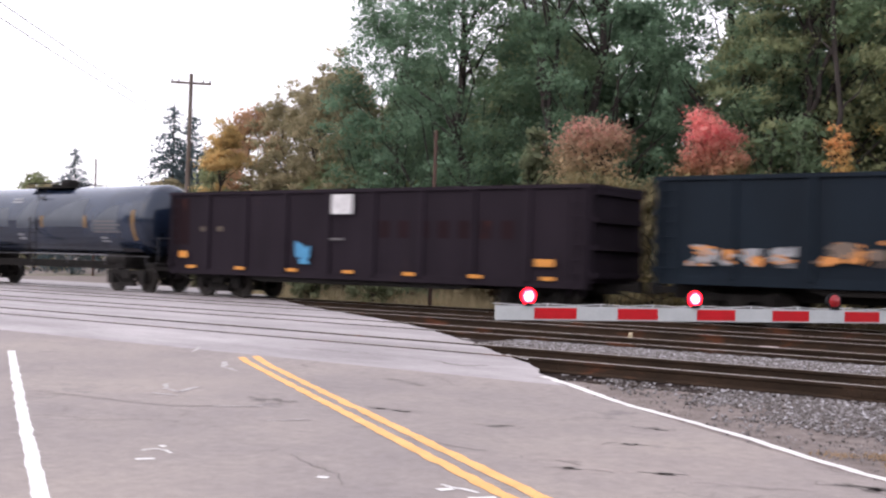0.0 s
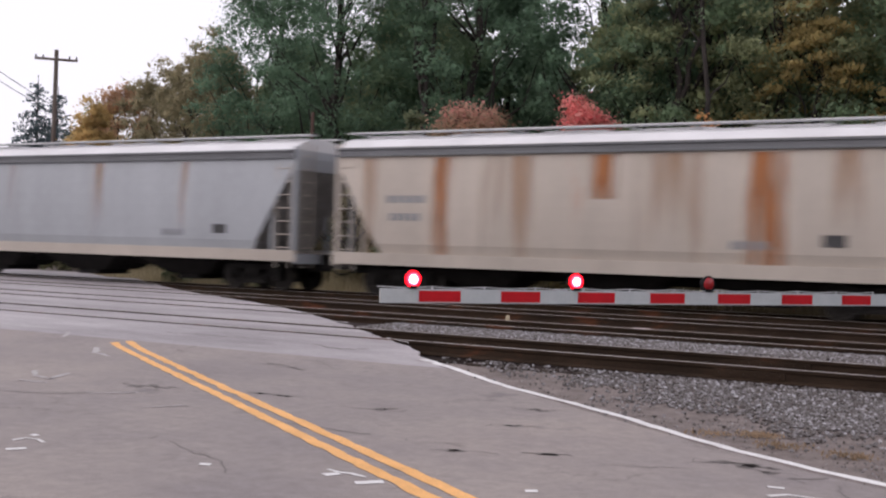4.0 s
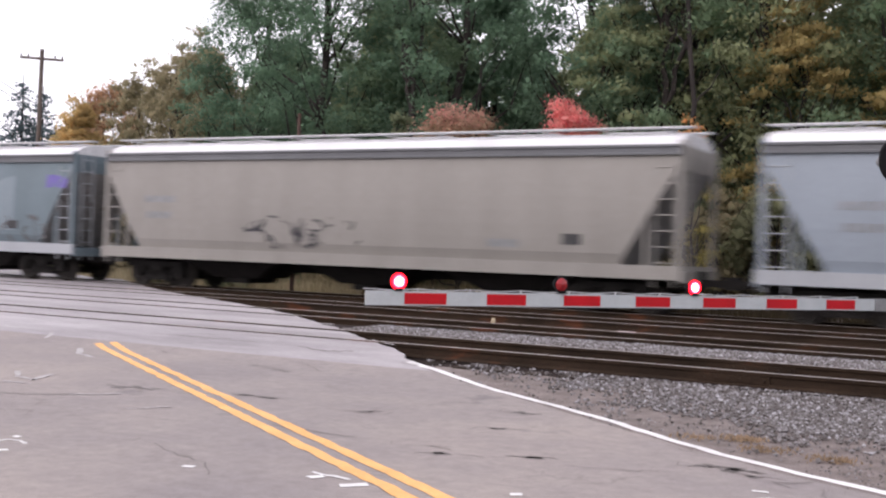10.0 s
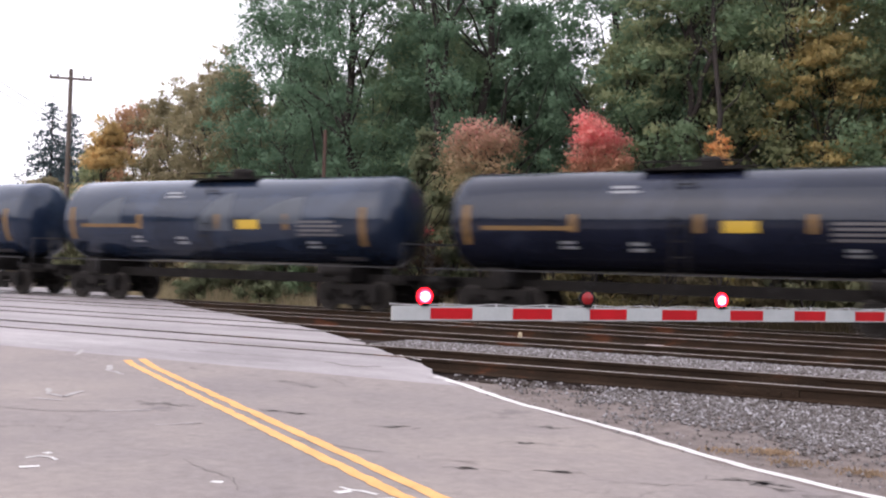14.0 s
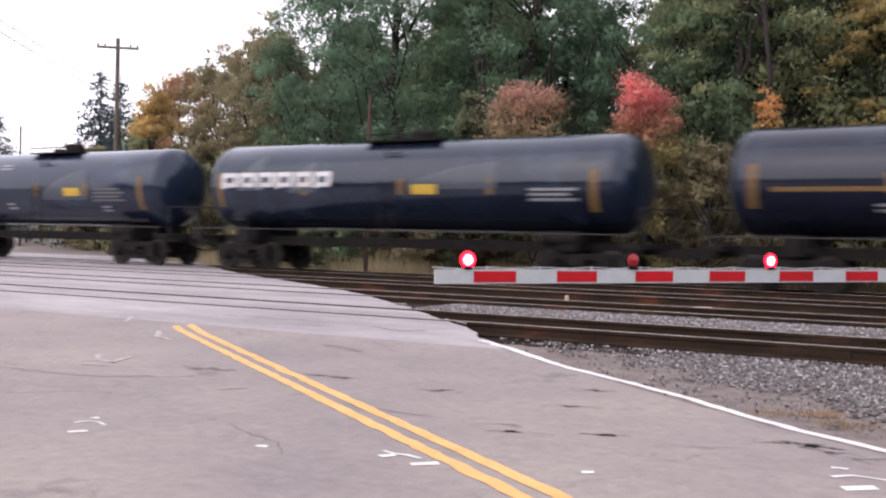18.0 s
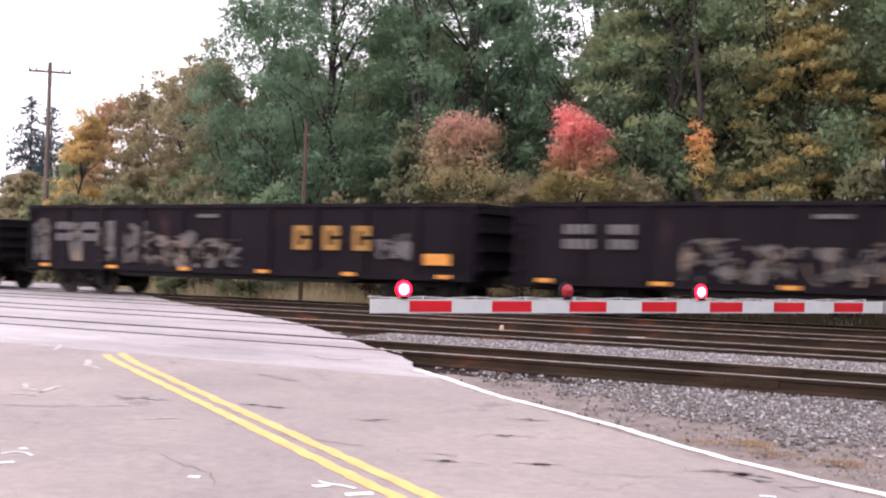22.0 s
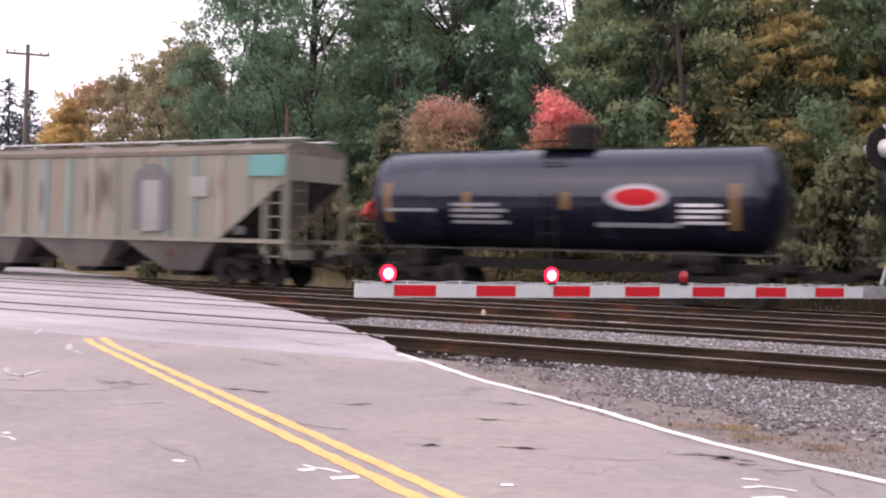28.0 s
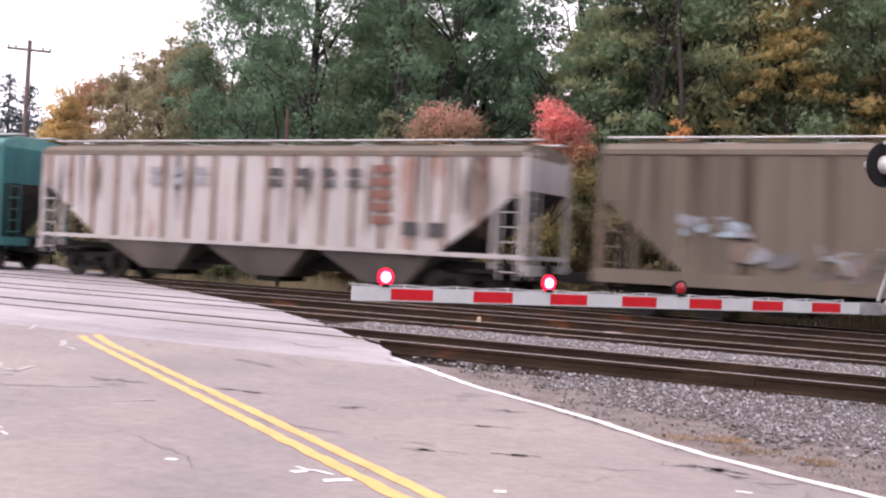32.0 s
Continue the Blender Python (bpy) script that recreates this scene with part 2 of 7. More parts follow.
yellow_mark = surf("yellow_placard", (0.52, 0.34, 0.03), (0.44, 0.29, 0.03), 5, 0.5)
white_mark = surf("stencil_white", (0.62, 0.62, 0.63), (0.45, 0.45, 0.46), 6, 0.7)
black_mark = surf("stencil_black", (0.03, 0.03, 0.035), (0.06, 0.06, 0.06), 6, 0.7)
grey_mark = surf("faded_stencil", (0.25, 0.26, 0.28), (0.18, 0.19, 0.2), 6, 0.7)


# ---- mesh helpers ----
class Geo:
    """Points and faces of one mesh; k: the material slot of a face."""

    def __init__(self):
        self.v, self.f, self.k = [], [], []

    def face(self, pts, k=0):
        i = len(self.v)
        self.v += [tuple(p) for p in pts]
        self.f.append(tuple(range(i, i + len(pts))))
        self.k.append(k)
        return self

    def box(self, x0, x1, y0, y1, z0, z1, k=0, m=None):
        p = [Vector((x, y, z)) for x in (x0, x1) for y in (y0, y1) for z in (z0, z1)]
        if m is not None:
            p = [m @ q for q in p]
        i = len(self.v)
        self.v += [tuple(q) for q in p]
        for a in ((0, 1, 3, 2), (4, 6, 7, 5), (0, 4, 5, 1), (2, 3, 7, 6), (0, 2, 6, 4), (1, 5, 7, 3)):
            self.f.append(tuple(i + j for j in a))
            self.k.append(k)
        return self

    def rod(self, p, q, r, r2=None, n=8, k=0, caps=True):
        p, q = Vector(p), Vector(q)
        d = (q - p).normalized()
        u = d.orthogonal().normalized()
        w = d.cross(u)
        i = len(self.v)
        for c, rad in ((p, r), (q, r if r2 is None else r2)):
            for j in range(n):
                a = 2 * math.pi * j / n
                self.v.append(tuple(c + u * (rad * math.cos(a)) + w * (rad * math.sin(a))))
        for j in range(n):
            self.f.append((i + j, i + (j + 1) % n, i + n + (j + 1) % n, i + n + j))
            self.k.append(k)
        if caps:
            self.f += [tuple(i + n - 1 - j for j in range(n)), tuple(i + n + j for j in range(n))]
            self.k += [k, k]
        return self

    def lathe(self, prof, n=32, axis="x", at=(0, 0, 0), k=0):
        """prof: rows of (along, radius) turned about an axis."""
        i, at = len(self.v), Vector(at)
        for s, r in prof:
            for j in range(n):
                a = 2 * math.pi * j / n
                c, t = r * math.cos(a), r * math.sin(a)
                q = {"x": (s, c, t), "y": (c, s, t), "z": (c, t, s)}[axis]
                self.v.append(tuple(at + Vector(q)))
        for h in range(len(prof) - 1):
            for j in range(n):
                a, b = i + h * n + j, i + h * n + (j + 1) % n
                self.f.append((a, b, b + n, a + n))
                self.k.append(k)
        return self

    def prism(self, poly, x0, x1, k=0):
        """poly: points (y, z), drawn out along x."""
        i, n = len(self.v), len(poly)
        self.v += [(x0, y, z) for y, z in poly] + [(x1, y, z) for y, z in poly]
        for j in range(n):
            self.f.append((i + j, i + (j + 1) % n, i + n + (j + 1) % n, i + n + j))
            self.k.append(k)
        self.f += [tuple(i + n - 1 - j for j in range(n)), tuple(i + n + j for j in range(n))]
        self.k += [k, k]
        return self

    def mesh(self, name, mats, smooth=False):
        me = bpy.data.meshes.new(name)
        me.from_pydata(self.v, [], self.f)
        for m in mats if isinstance(mats, (list, tuple)) else [mats]:
            me.materials.append(m)
        me.polygons.foreach_set("material_index", self.k)
        me.validate()
        bm = bmesh.new()
        bm.from_mesh(me)
        bmesh.ops.recalc_face_normals(bm, faces=bm.faces)
        bm.to_mesh(me)
        bm.free()
        if smooth:
            me.polygons.foreach_set("use_smooth", [True] * len(me.polygons))
            me.set_sharp_from_angle(angle=radians(38))
        return me


def part(name, geo, material, parent, label="", smooth=False, at=None):
    me = geo.mesh(name, material, smooth) if isinstance(geo, Geo) else geo
    ob = new(name, me)
    if name == "lettering":
        ob["kind"] = "stuff"
    ob.parent = parent
    if at is not None:
        ob.matrix_basis = at
    if label:
        ob["label"] = label
    return ob


def thing(name, label, category, m=None, group="", kind=""):
    ob = new(name)
    ob.empty_display_size = 0.3
    if m is not None:
        ob.matrix_basis = m
    return tagged(ob, label, category, group, kind)


def solid(name, geo, material, label="", category="", kind="", smooth=False):
    return tagged(new(name, geo.mesh(name, material, smooth)), label, category, "", kind)


# ---- ground ----
def ground_sheet():
    g = Geo()
    xs = [-3000, -400, -120, -60, -30, -15, 0, 15, 40, 120, 400, 3000]
    ys = [-3000, -200, -40, -10, 5, 12, 34, 45, 60, 90, 140, 400, 3000]
    for a, b in zip(xs, xs[1:]):
        for c, d in zip(ys, ys[1:]):
            g.face([(x, y, -0.16 - 0.02 * noise.noise((x * 0.1, y * 0.1, 0))) for x, y in ((a, c), (b, c), (b, d), (a, d))])
    return solid("ground", g, dirt_mat, "bare gravelly dirt ground beside the tracks", "ground", "structure")


ground_sheet()

# right-hand edge of the pavement, from the camera's side over the tracks to the far side
EDGE = [(14.0, 0.4), (6.0, 4.6), (2.0, 6.55), (-0.9, 7.95), (-1.8, 8.45), (-2.7, 9.05), (-3.7, 9.85), (-4.6, 10.55), (-5.5, 11.25), (-6.4, 11.9), (-7.3, 12.5),
        (-7.9, 13.15), (-8.8, 14.0), (-9.7, 14.9), (-10.9, 16.05), (-12.2, 17.2), (-13.8, 18.6), (-15.9, 20.1), (-17.6, 21.2), (-19.5, 22.3), (-21.6, 23.6), (-25.0, 26.0), (-30.0, 30.0), (-36, 34), (-60, 50)]


def edge_x(y):
    """The pavement's edge at y, a little ragged over the tracks."""
    for (xa, ya), (xb, yb) in zip(EDGE, EDGE[1:]):
        if ya <= y <= yb:
            x = xa + (xb - xa) * (y - ya) / (yb - ya)
            return x + (0.16 if y > 12.3 else 0.04) * noise.noise((x * 2.1, y * 2.3, 0)) + 0.08 * noise.noise((x * 6, y * 6, 3))
    return EDGE[0][0] if y < EDGE[0][1] else EDGE[-1][0]


def road_z(y):
    up = min(1.0, max(0.0, (y - 11.3) / 2.4))
    down = min(1.0, max(0.0, (y - 29.2) / 4.0))
    s = lambda u: u * u * (3 - 2 * u)
    return 0.155 * (s(up) - s(down))


def pavement(name, y0, y1, steps, left, material, label):
    g = Geo()
    rows = [y0 + (y1 - y0) * i / steps for i in range(steps + 1)]
    cuts = [0, 0.15, 0.4, 0.65, 0.82, 0.92, 1.0]
    for ya, yb in zip(rows, rows[1:]):
        ea, eb = edge_x(ya), edge_x(yb)
        for ca, cb in zip(cuts, cuts[1:]):
            g.face([(left + (e - left) * c, y, road_z(y)) for e, y, c in ((ea, ya, ca), (ea, ya, cb), (eb, yb, cb), (eb, yb, ca))])
        g.face([(ea, ya, road_z(ya)), (ea + 0.05, ya, -0.2), (eb + 0.05, yb, -0.2), (eb, yb, road_z(yb))])
    for y in (y0, y1):
        e = edge_x(y)
        g.face([(left, y, road_z(y)), (e, y, road_z(y)), (e, y, -0.2), (left, y, -0.2)])
    return solid(name, g, material, label, "road", "structure")


pavement("road", -30.0, 12.2, 160, -90.0, asphalt, "worn grey asphalt road with cracks and patches")
# crossing surface, laid in strips that leave a slot beside each rail
stops = [12.2]
for yc in TRACKS:
    slot = 0.13 if yc < 16 else 0.09
    stops += [yc - GAUGE - 0.042, yc - GAUGE + slot, yc + GAUGE - slot, yc + GAUGE + 0.042]
stops += [36.0]
for i in range(0, len(stops), 2):
    pavement("pavement", stops[i], stops[i + 1], max(2, int((stops[i + 1] - stops[i]) * 7)), -60.0, asphalt_new, "pale asphalt strip of the level crossing between the rails")


def flat_strip(g, pts, width, z=0.004, rag=0.0, k=0):
    """A painted or cracked line along points on the road."""
    fine = []
    for (xa, ya), (xb, yb) in zip(pts, pts[1:]):
        n = max(1, int(math.hypot(xb - xa, yb - ya) / 0.12))
        fine += [(xa + (xb - xa) * i / n, ya + (yb - ya) * i / n) for i in range(n)]
    fine.append(pts[-1])
    rows = []
    for i, (x, y) in enumerate(fine):
        a, b = fine[max(0, i - 1)], fine[min(len(fine) - 1, i + 1)]
        d = Vector((b[0] - a[0], b[1] - a[1])).normalized()
        w = width / 2 * (1 + rag * noise.noise((x * 5, y * 5, 1)))
        o = rag * width * noise.noise((x * 4, y * 4, 7))
        rows.append([(x - d.y * (w + o), y + d.x * (w + o)), (x + d.y * (w - o), y - d.x * (w - o))])
    for p, q in zip(rows, rows[1:]):
        g.face([(x, y, road_z(y) + z) for x, y in (p[0], p[1], q[1], q[0])], k)


def crack(g, pts, width, rng):
    """A jagged crack with short side branches."""
    path = []
    for (xa, ya), (xb, yb) in zip(pts, pts[1:]):
        n = max(2, int(math.hypot(xb - xa, yb - ya) / 0.09))
        path += [(xa + (xb - xa) * i / n + rng.gauss(0, 0.016), ya + (yb - ya) * i / n + rng.gauss(0, 0.022)) for i in range(n)]
    path.append(pts[-1])
    for i in range(0, len(path) - 1, 3):
        if rng.random() < 0.85:
            flat_strip(g, path[i:i + 4], width * rng.uniform(0.4, 1.1), 0.003, 0.8)
    for x, y in path[::4]:
        if rng.random() < 0.55:
            a, r = rng.uniform(0, 6.28), rng.uniform(0.06, 0.22)
            flat_strip(g, [(x, y), (x + r * math.cos(a), y + r * math.sin(a))], width * 0.5, 0.003, 0.8)


def pothole(g, pts, width, rng):
    """A worn patch of broken surface: small uneven chips close together."""
    for (xa, ya), (xb, yb) in zip(pts, pts[1:]):
        for _ in range(6):
            u = rng.random()
            x, y, r = xa + (xb - xa) * u + rng.gauss(0, width * 0.3), ya + (yb - ya) * u + rng.gauss(0, width * 0.45), rng.uniform(0.015, 0.06)
            k = rng.choice((5, 6, 7))
            ring = [(x + 1.5 * r * rng.uniform(0.5, 1.2) * math.cos(6.283 * i / k), y + r * rng.uniform(0.5, 1.2) * math.sin(6.283 * i / k)) for i in range(k)]
            g.face([(px, py, road_z(py) + 0.003) for px, py in ring])
        crack(g, [(xa - 0.15, ya - 0.05), (xb + 0.15, yb + 0.05)], 0.02, rng)


def markings():
    for o in (-0.11, 0.11):
        g = Geo()
        d = Vector((0.838, -0.545))
        nrm = Vector((0.545, 0.838)) * o
        flat_strip(g, [(-12.29 + nrm.x, 12.02 + nrm.y), (-5.6 + nrm.x, 7.54 + nrm.y), (-3.07 + nrm.x, 5.84 + nrm.y), (6.0 + nrm.x, -0.3 + nrm.y)], 0.115, rag=0.2)
        solid("trim", g, yellow_line, "worn yellow centre line painted on the asphalt", "road marking", "structure")
    g = Geo()
    flat_strip(g, [(-7.45, 12.62), (-6.57, 12.1), (-5.5, 11.32), (-4.5, 10.64), (-3.7, 10.03), (-2.9, 9.33), (-2.28, 8.88), (-1.75, 8.55), (-1.0, 8.15), (2.0, 6.75), (6.0, 4.8)], 0.1, rag=0.25)
    solid("trim", g, white_line, "thin white edge line painted along the pavement", "road marking", "structure")
    g = Geo()
    flat_strip(g, [(-15.48, 10.08), (-9.21, 6.15), (-6.11, 4.23), (3.0, -1.5)], 0.11, rag=0.15)
    solid("trim", g, white_line, "white edge line painted on the asphalt", "road marking", "structure")
    g = Geo()
    for pts, w in (([(-7.02, 5.76), (-7.01, 5.88), (-6.9, 5.9), (-6.77, 5.84)], 0.035), ([(-7.1, 6.01), (-7.03, 6.0)], 0.05), ([(-6.75, 5.48), (-6.68, 5.6)], 0.09), ([(-5.3, 5.91), (-5.22, 5.94)], 0.06),
                   ([(-4.49, 6.32), (-4.38, 6.28), (-4.29, 6.29), (-4.14, 6.27)], 0.04), ([(-4.39, 6.14), (-4.34, 6.24)], 0.07), ([(-4.1, 6.07), (-3.96, 6.2)], 0.09),
                   ([(-1.81, 7.64), (-1.7, 7.66)], 0.05), ([(-1.74, 7.36), (-1.65, 7.48), (-1.54, 7.48), (-1.42, 7.45)], 0.045), ([(-1.6, 7.06), (-1.42, 7.19)], 0.11), ([(-3.09, 6.53), (-3.02, 6.57)], 0.06)):
        flat_strip(g, pts, w, 0.005, 0.5)
    solid("trim", g, white_line, "small white spray-paint survey marks on the asphalt", "road marking", "structure")
    g = Geo()
    for pts, w in (([(-12.13, 11.39), (-11.6, 10.9), (-11.38, 10.76), (-11.05, 10.65)], 0.07), ([(-13.45, 11.95), (-13.8, 12.4)], 0.06), ([(-10.48, 8.93), (-10.1, 8.6), (-9.74, 8.49)], 0.06), ([(-9.74, 8.49), (-9.98, 8.98)], 0.05),
                   ([(-9.9, 8.2), (-9.5, 8.25)], 0.05), ([(-8.6, 7.95), (-8.26, 8.31)], 0.04), ([(-7.5, 7.6), (-7.28, 7.98)], 0.035), ([(-12.2, 16.86), (-11.5, 16.78)], 0.12), ([(-9.2, 14.5), (-8.5, 13.95)], 0.05), ([(-7.5, 12.52), (-7.2, 12.45)], 0.06)):
        flat_strip(g, pts, w, 0.006, 0.9)
    solid("trim", g, faint_line, "faint scuffed remains of old white paint on the asphalt", "road marking", "structure")
    g = Geo()
    rng = random.Random(3)
    for pts, w in (([(-5.95, 7.73), (-5.24, 7.71), (-4.82, 7.75), (-4.27, 7.71), (-3.69, 7.74)], 0.022), ([(-3.26, 7.61), (-2.88, 7.75), (-2.51, 7.92)], 0.014), ([(-9.35, 7.55), (-8.81, 7.72), (-8.59, 8.06)], 0.03),
                   ([(-6.33, 6.56), (-5.82, 6.33), (-5.6, 6.21), (-5.27, 6.11), (-5.1, 5.95), (-4.97, 5.8)], 0.018), ([(-9.51, 12.97), (-8.93, 12.84), (-8.55, 12.97)], 0.06), ([(-12.33, 12.98), (-11.2, 13.05), (-10.3, 13.05)], 0.03),
                   ([(-1.74, 8.03), (-1.6, 8.12), (-1.49, 8.32)], 0.03), ([(-1.43, 8.02), (-1.31, 7.66), (-1.19, 7.47)], 0.014), ([(-8.68, 11.97), (-8.09, 11.51)], 0.02), ([(-10.9, 7.4), (-10.1, 7.5), (-9.35, 7.55)], 0.025), ([(-2.9, 9.1), (-2.35, 8.75)], 0.012)):
        crack(g, pts, w, rng)
    for pts, w in (([(-8.75, 8.8), (-8.5, 8.74), (-8.3, 8.8)], 0.2), ([(-7.34, 9.1), (-6.99, 9.11)], 0.09), ([(-9.06, 11.45), (-8.76, 11.36)], 0.1), ([(-8.59, 11.25), (-8.34, 11.21)], 0.09), ([(-5.75, 8.95), (-5.7, 9.06)], 0.1),
                   ([(-4.65, 9.93), (-4.53, 9.92)], 0.09), ([(-4.36, 8.9), (-4.26, 8.93)], 0.08), ([(-4.17, 7.47), (-4.11, 7.52)], 0.06), ([(-3.53, 7.8), (-3.47, 7.82)], 0.05), ([(-2.36, 8.27), (-2.19, 8.4), (-2.02, 8.29), (-1.88, 8.15)], 0.12)):
        pothole(g, pts, w, rng)
    solid("trim", g, tar, "dark open cracks and shallow potholes in the asphalt", "road cracks", "structure")


markings()


# ---- tracks ----
def bed_z(y):
    """The top of the ballast: a low shoulder, the four track beds, a low shoulder."""
    if y < 13.9:
        return -0.05 - 0.115 * min(1, (13.9 - y) / 1.8)
    if y > 28.6:
        return -0.05 - 0.1 * min(1, (y - 28.6) / 1.5)
    return -0.035 + heap(y)


def heap(y):
    """Clean ballast heaped between the two nearest tracks."""
    u = max(0.0, 1 - abs(y - 17.0) / 1.15)
    return 0.15 * min(1.0, u * 2.2)


def track_bed():
    g = Geo()
    xs = [-760, -600, -450, -300, -220] + [-160 + 2.0 * i for i in range(46)] + [-68 + 0.6 * i for i in range(130)] + [12 + 8.0 * i for i in range(10)] + [130, 240, 400, 560, 720]
    ys = [13.7 + 0.4 * i for i in range(43)]
    for a, b in zip(xs, xs[1:]):
        for c, d in zip(ys, ys[1:]):
            g.face([(x, y, bed_z(y) + 0.02 * noise.noise((x * 1.7, y * 1.7, 0))) for x, y in ((a, c), (b, c), (b, d), (a, d))])
    solid("track_bed", g, bed_mat, "brown stained ballast bed under four railway tracks", "ballast", "structure", True)
    g = Geo()
    xs = [-8.6 + 0.3 * i for i in range(100)]
    ys = [11.9 + 0.2 * i for i in range(10)]
    for a, b in zip(xs, xs[1:]):
        for c, d in zip(ys, ys[1:]):
            g.face([(x, y, bed_z(y) + 0.012 * noise.noise((x * 1.7, y * 1.7, 0))) for x, y in ((a, c), (b, c), (b, d), (a, d))])
    solid("shoulder", g, dirt_mat, "brown gravelly shoulder sloping down from the tracks", "ground", "structure", True)


track_bed()


def tracks():
    prof = [(-0.075, 0), (0.075, 0), (0.075, 0.015), (0.012, 0.04), (0.012, 0.13), (0.036, 0.145), (0.036, 0.178), (0.03, 0.186), (-0.03, 0.186), (-0.036, 0.178), (-0.036, 0.145), (-0.012, 0.13), (-0.012, 0.04), (-0.075, 0.015)]
    for t, yc in enumerate(TRACKS):
        tr = thing("railway_track", "rusty-sided railway track with worn rail heads on dark ballast", "railway track", pose(0, yc, 0), "parallel tracks", "structure")
        for s in (-1, 1):
            g = Geo()
            x = -745.0
            while x < 700:
                g.prism([(s * GAUGE + y, RAIL_TOP - 0.186 + z) for y, z in prof], x, x + 11.88)
                x += 11.885
            r = part("rail", g, rail_side, tr, "steel rail with a rusty side")
            h = Geo()
            h.box(-745, 700, s * GAUGE - 0.026, s * GAUGE + 0.026, RAIL_TOP - 0.006, RAIL_TOP + 0.004)
            part("rail_head", h, rail_head, r, "worn shiny running surface")
            if t == 0:
                for xb in (-3.6, 4.9):
                    b = Geo()
                    for side in (-1, 1):
                        b.box(xb - 0.45, xb + 0.45, s * GAUGE + side * 0.03 - 0.016, s * GAUGE + side * 0.03 + 0.016, RAIL_TOP - 0.15, RAIL_TOP - 0.05)
                        for i in range(6):
                            b.rod((xb - 0.38 + 0.152 * i, s * GAUGE + side * 0.045, RAIL_TOP - 0.1), (xb - 0.38 + 0.152 * i, s * GAUGE + side * 0.075, RAIL_TOP - 0.1), 0.018, n=6)
                    part("joint_bar", b, rail_side, r, "bolted joint bar")
        tie = Geo().box(-0.11, 0.11, -1.3, 1.3, -0.18, -0.04).mesh("tie", tie_mat)
        x0, n = (-8.8, 34) if t == 0 else (-14, 50)
        for i in range(n):
            xx = x0 + 0.52 * i
            if xx > edge_x(yc + 1.4) + 0.3:
                part("tie", tie, tie_mat, tr, at=pose(xx, 0.03 * math.sin(i * 7.3), 0.004 * math.sin(i * 3.1), 0, 0, 0.7 * math.sin(i * 1.7)))


tracks()


def stones():
    """Loose pale ballast: octahedral stones, one joined sheet."""
    rng = np.random.default_rng(4)
    base = np.array([(1, 0, 0), (-1, 0, 0), (0, 1, 0), (0, -1, 0), (0, 0, 1), (0, 0, -1)], float)
    tri = np.array([(0, 2, 4), (2, 1, 4), (1, 3, 4), (3, 0, 4), (2, 0, 5), (1, 2, 5), (3, 1, 5), (0, 3, 5)])
    vs, fs = [], []
    count = 0

    def lay(n, x0, x1, y0, y1, s0, s1, keep):
        nonlocal count
        for _ in range(n):
            x, y = rng.uniform(x0, x1), rng.uniform(y0, y1)
            off = (x - edge_x(y)) * 0.55 if y < 13.5 else 9.0
            if off < 0.1 or rng.random() > keep(x, y) * min(1.0, max(0.1, (off - 0.35 + 0.5 * noise.noise((x * 1.1, y * 1.1, 4))) / 0.7)):
                continue
            s = rng.uniform(s0, s1)
            p = base * (s * rng.uniform(0.6, 1.25, (6, 1))) * (1, 1, 0.75)
            a = rng.uniform(0, 6.28)
            c, d = math.cos(a), math.sin(a)
            p = p @ np.array([(c, d, 0), (-d, c, 0), (0, 0, 1)])
            tilt = rng.normal(0, 0.35)
            p = p @ np.array([(1, 0, 0), (0, math.cos(tilt), math.sin(tilt)), (0, -math.sin(tilt), math.cos(tilt))])
            z = max(bed_z(y) + 0.01, -0.15) if y > 11.8 else -0.15
            vs.append(p + (x, y, z + 0.25 * s))
            fs.append(tri + 6 * count)
            count += 1

    band = lambda x, y: min(1, max(0.02, (y - 9.7 + 0.57 * x) * 0.6 + 0.7 * noise.noise((x * 1.1, y * 1.1, 2)) + 0.3 * noise.noise((x * 3, y * 3, 6))))
    lay(44000, -8.0, 3.0, 9.9, 14.0, 0.014, 0.034, band)
    lay(16000, -7.0, 3.0, 8.2, 13.4, 0.006, 0.014, lambda x, y: 0.6 if noise.noise((x * 1.3, y * 1.3, 9)) > 0.05 else 0.12)
    lay(26000, -11.0, 6.0, 16.0, 18.0, 0.022, 0.045, lambda x, y: 0.95)
    lay(5000, -12.0, 8.0, 14.4, 15.6, 0.025, 0.045, lambda x, y: 0.35)
    lay(6000, -16.0, 10.0, 20.0, 26.3, 0.03, 0.05, lambda x, y: 0.4)
    me = bpy.data.meshes.new("ballast_stones")
    me.from_pydata(np.concatenate(vs).tolist(), [], np.concatenate(fs).tolist())
    m, n, l, b = nodes_of("loose_ballast")
    geo = n.new("ShaderNodeNewGeometry")
    cr = n.new("ShaderNodeValToRGB")
    cr.color_ramp.elements[0].color, cr.color_ramp.elements[1].color = (0.085, 0.073, 0.068, 1), (0.4, 0.395, 0.415, 1)
    for at, c in ((0.45, (0.13, 0.118, 0.115, 1)), (0.82, (0.21, 0.2, 0.205, 1))):
        cr.color_ramp.elements.new(at).color = c
    l.new(geo.outputs["Random Per Island"], cr.inputs[0])
    l.new(cr.outputs[0], b.inputs["Base Color"])
    b.inputs["Roughness"].default_value = 0.9
    me.materials.append(m)
    tagged(new("ballast_stones", me), "loose pale grey crushed stone beside the rails", "ballast", "", "stuff")


stones()


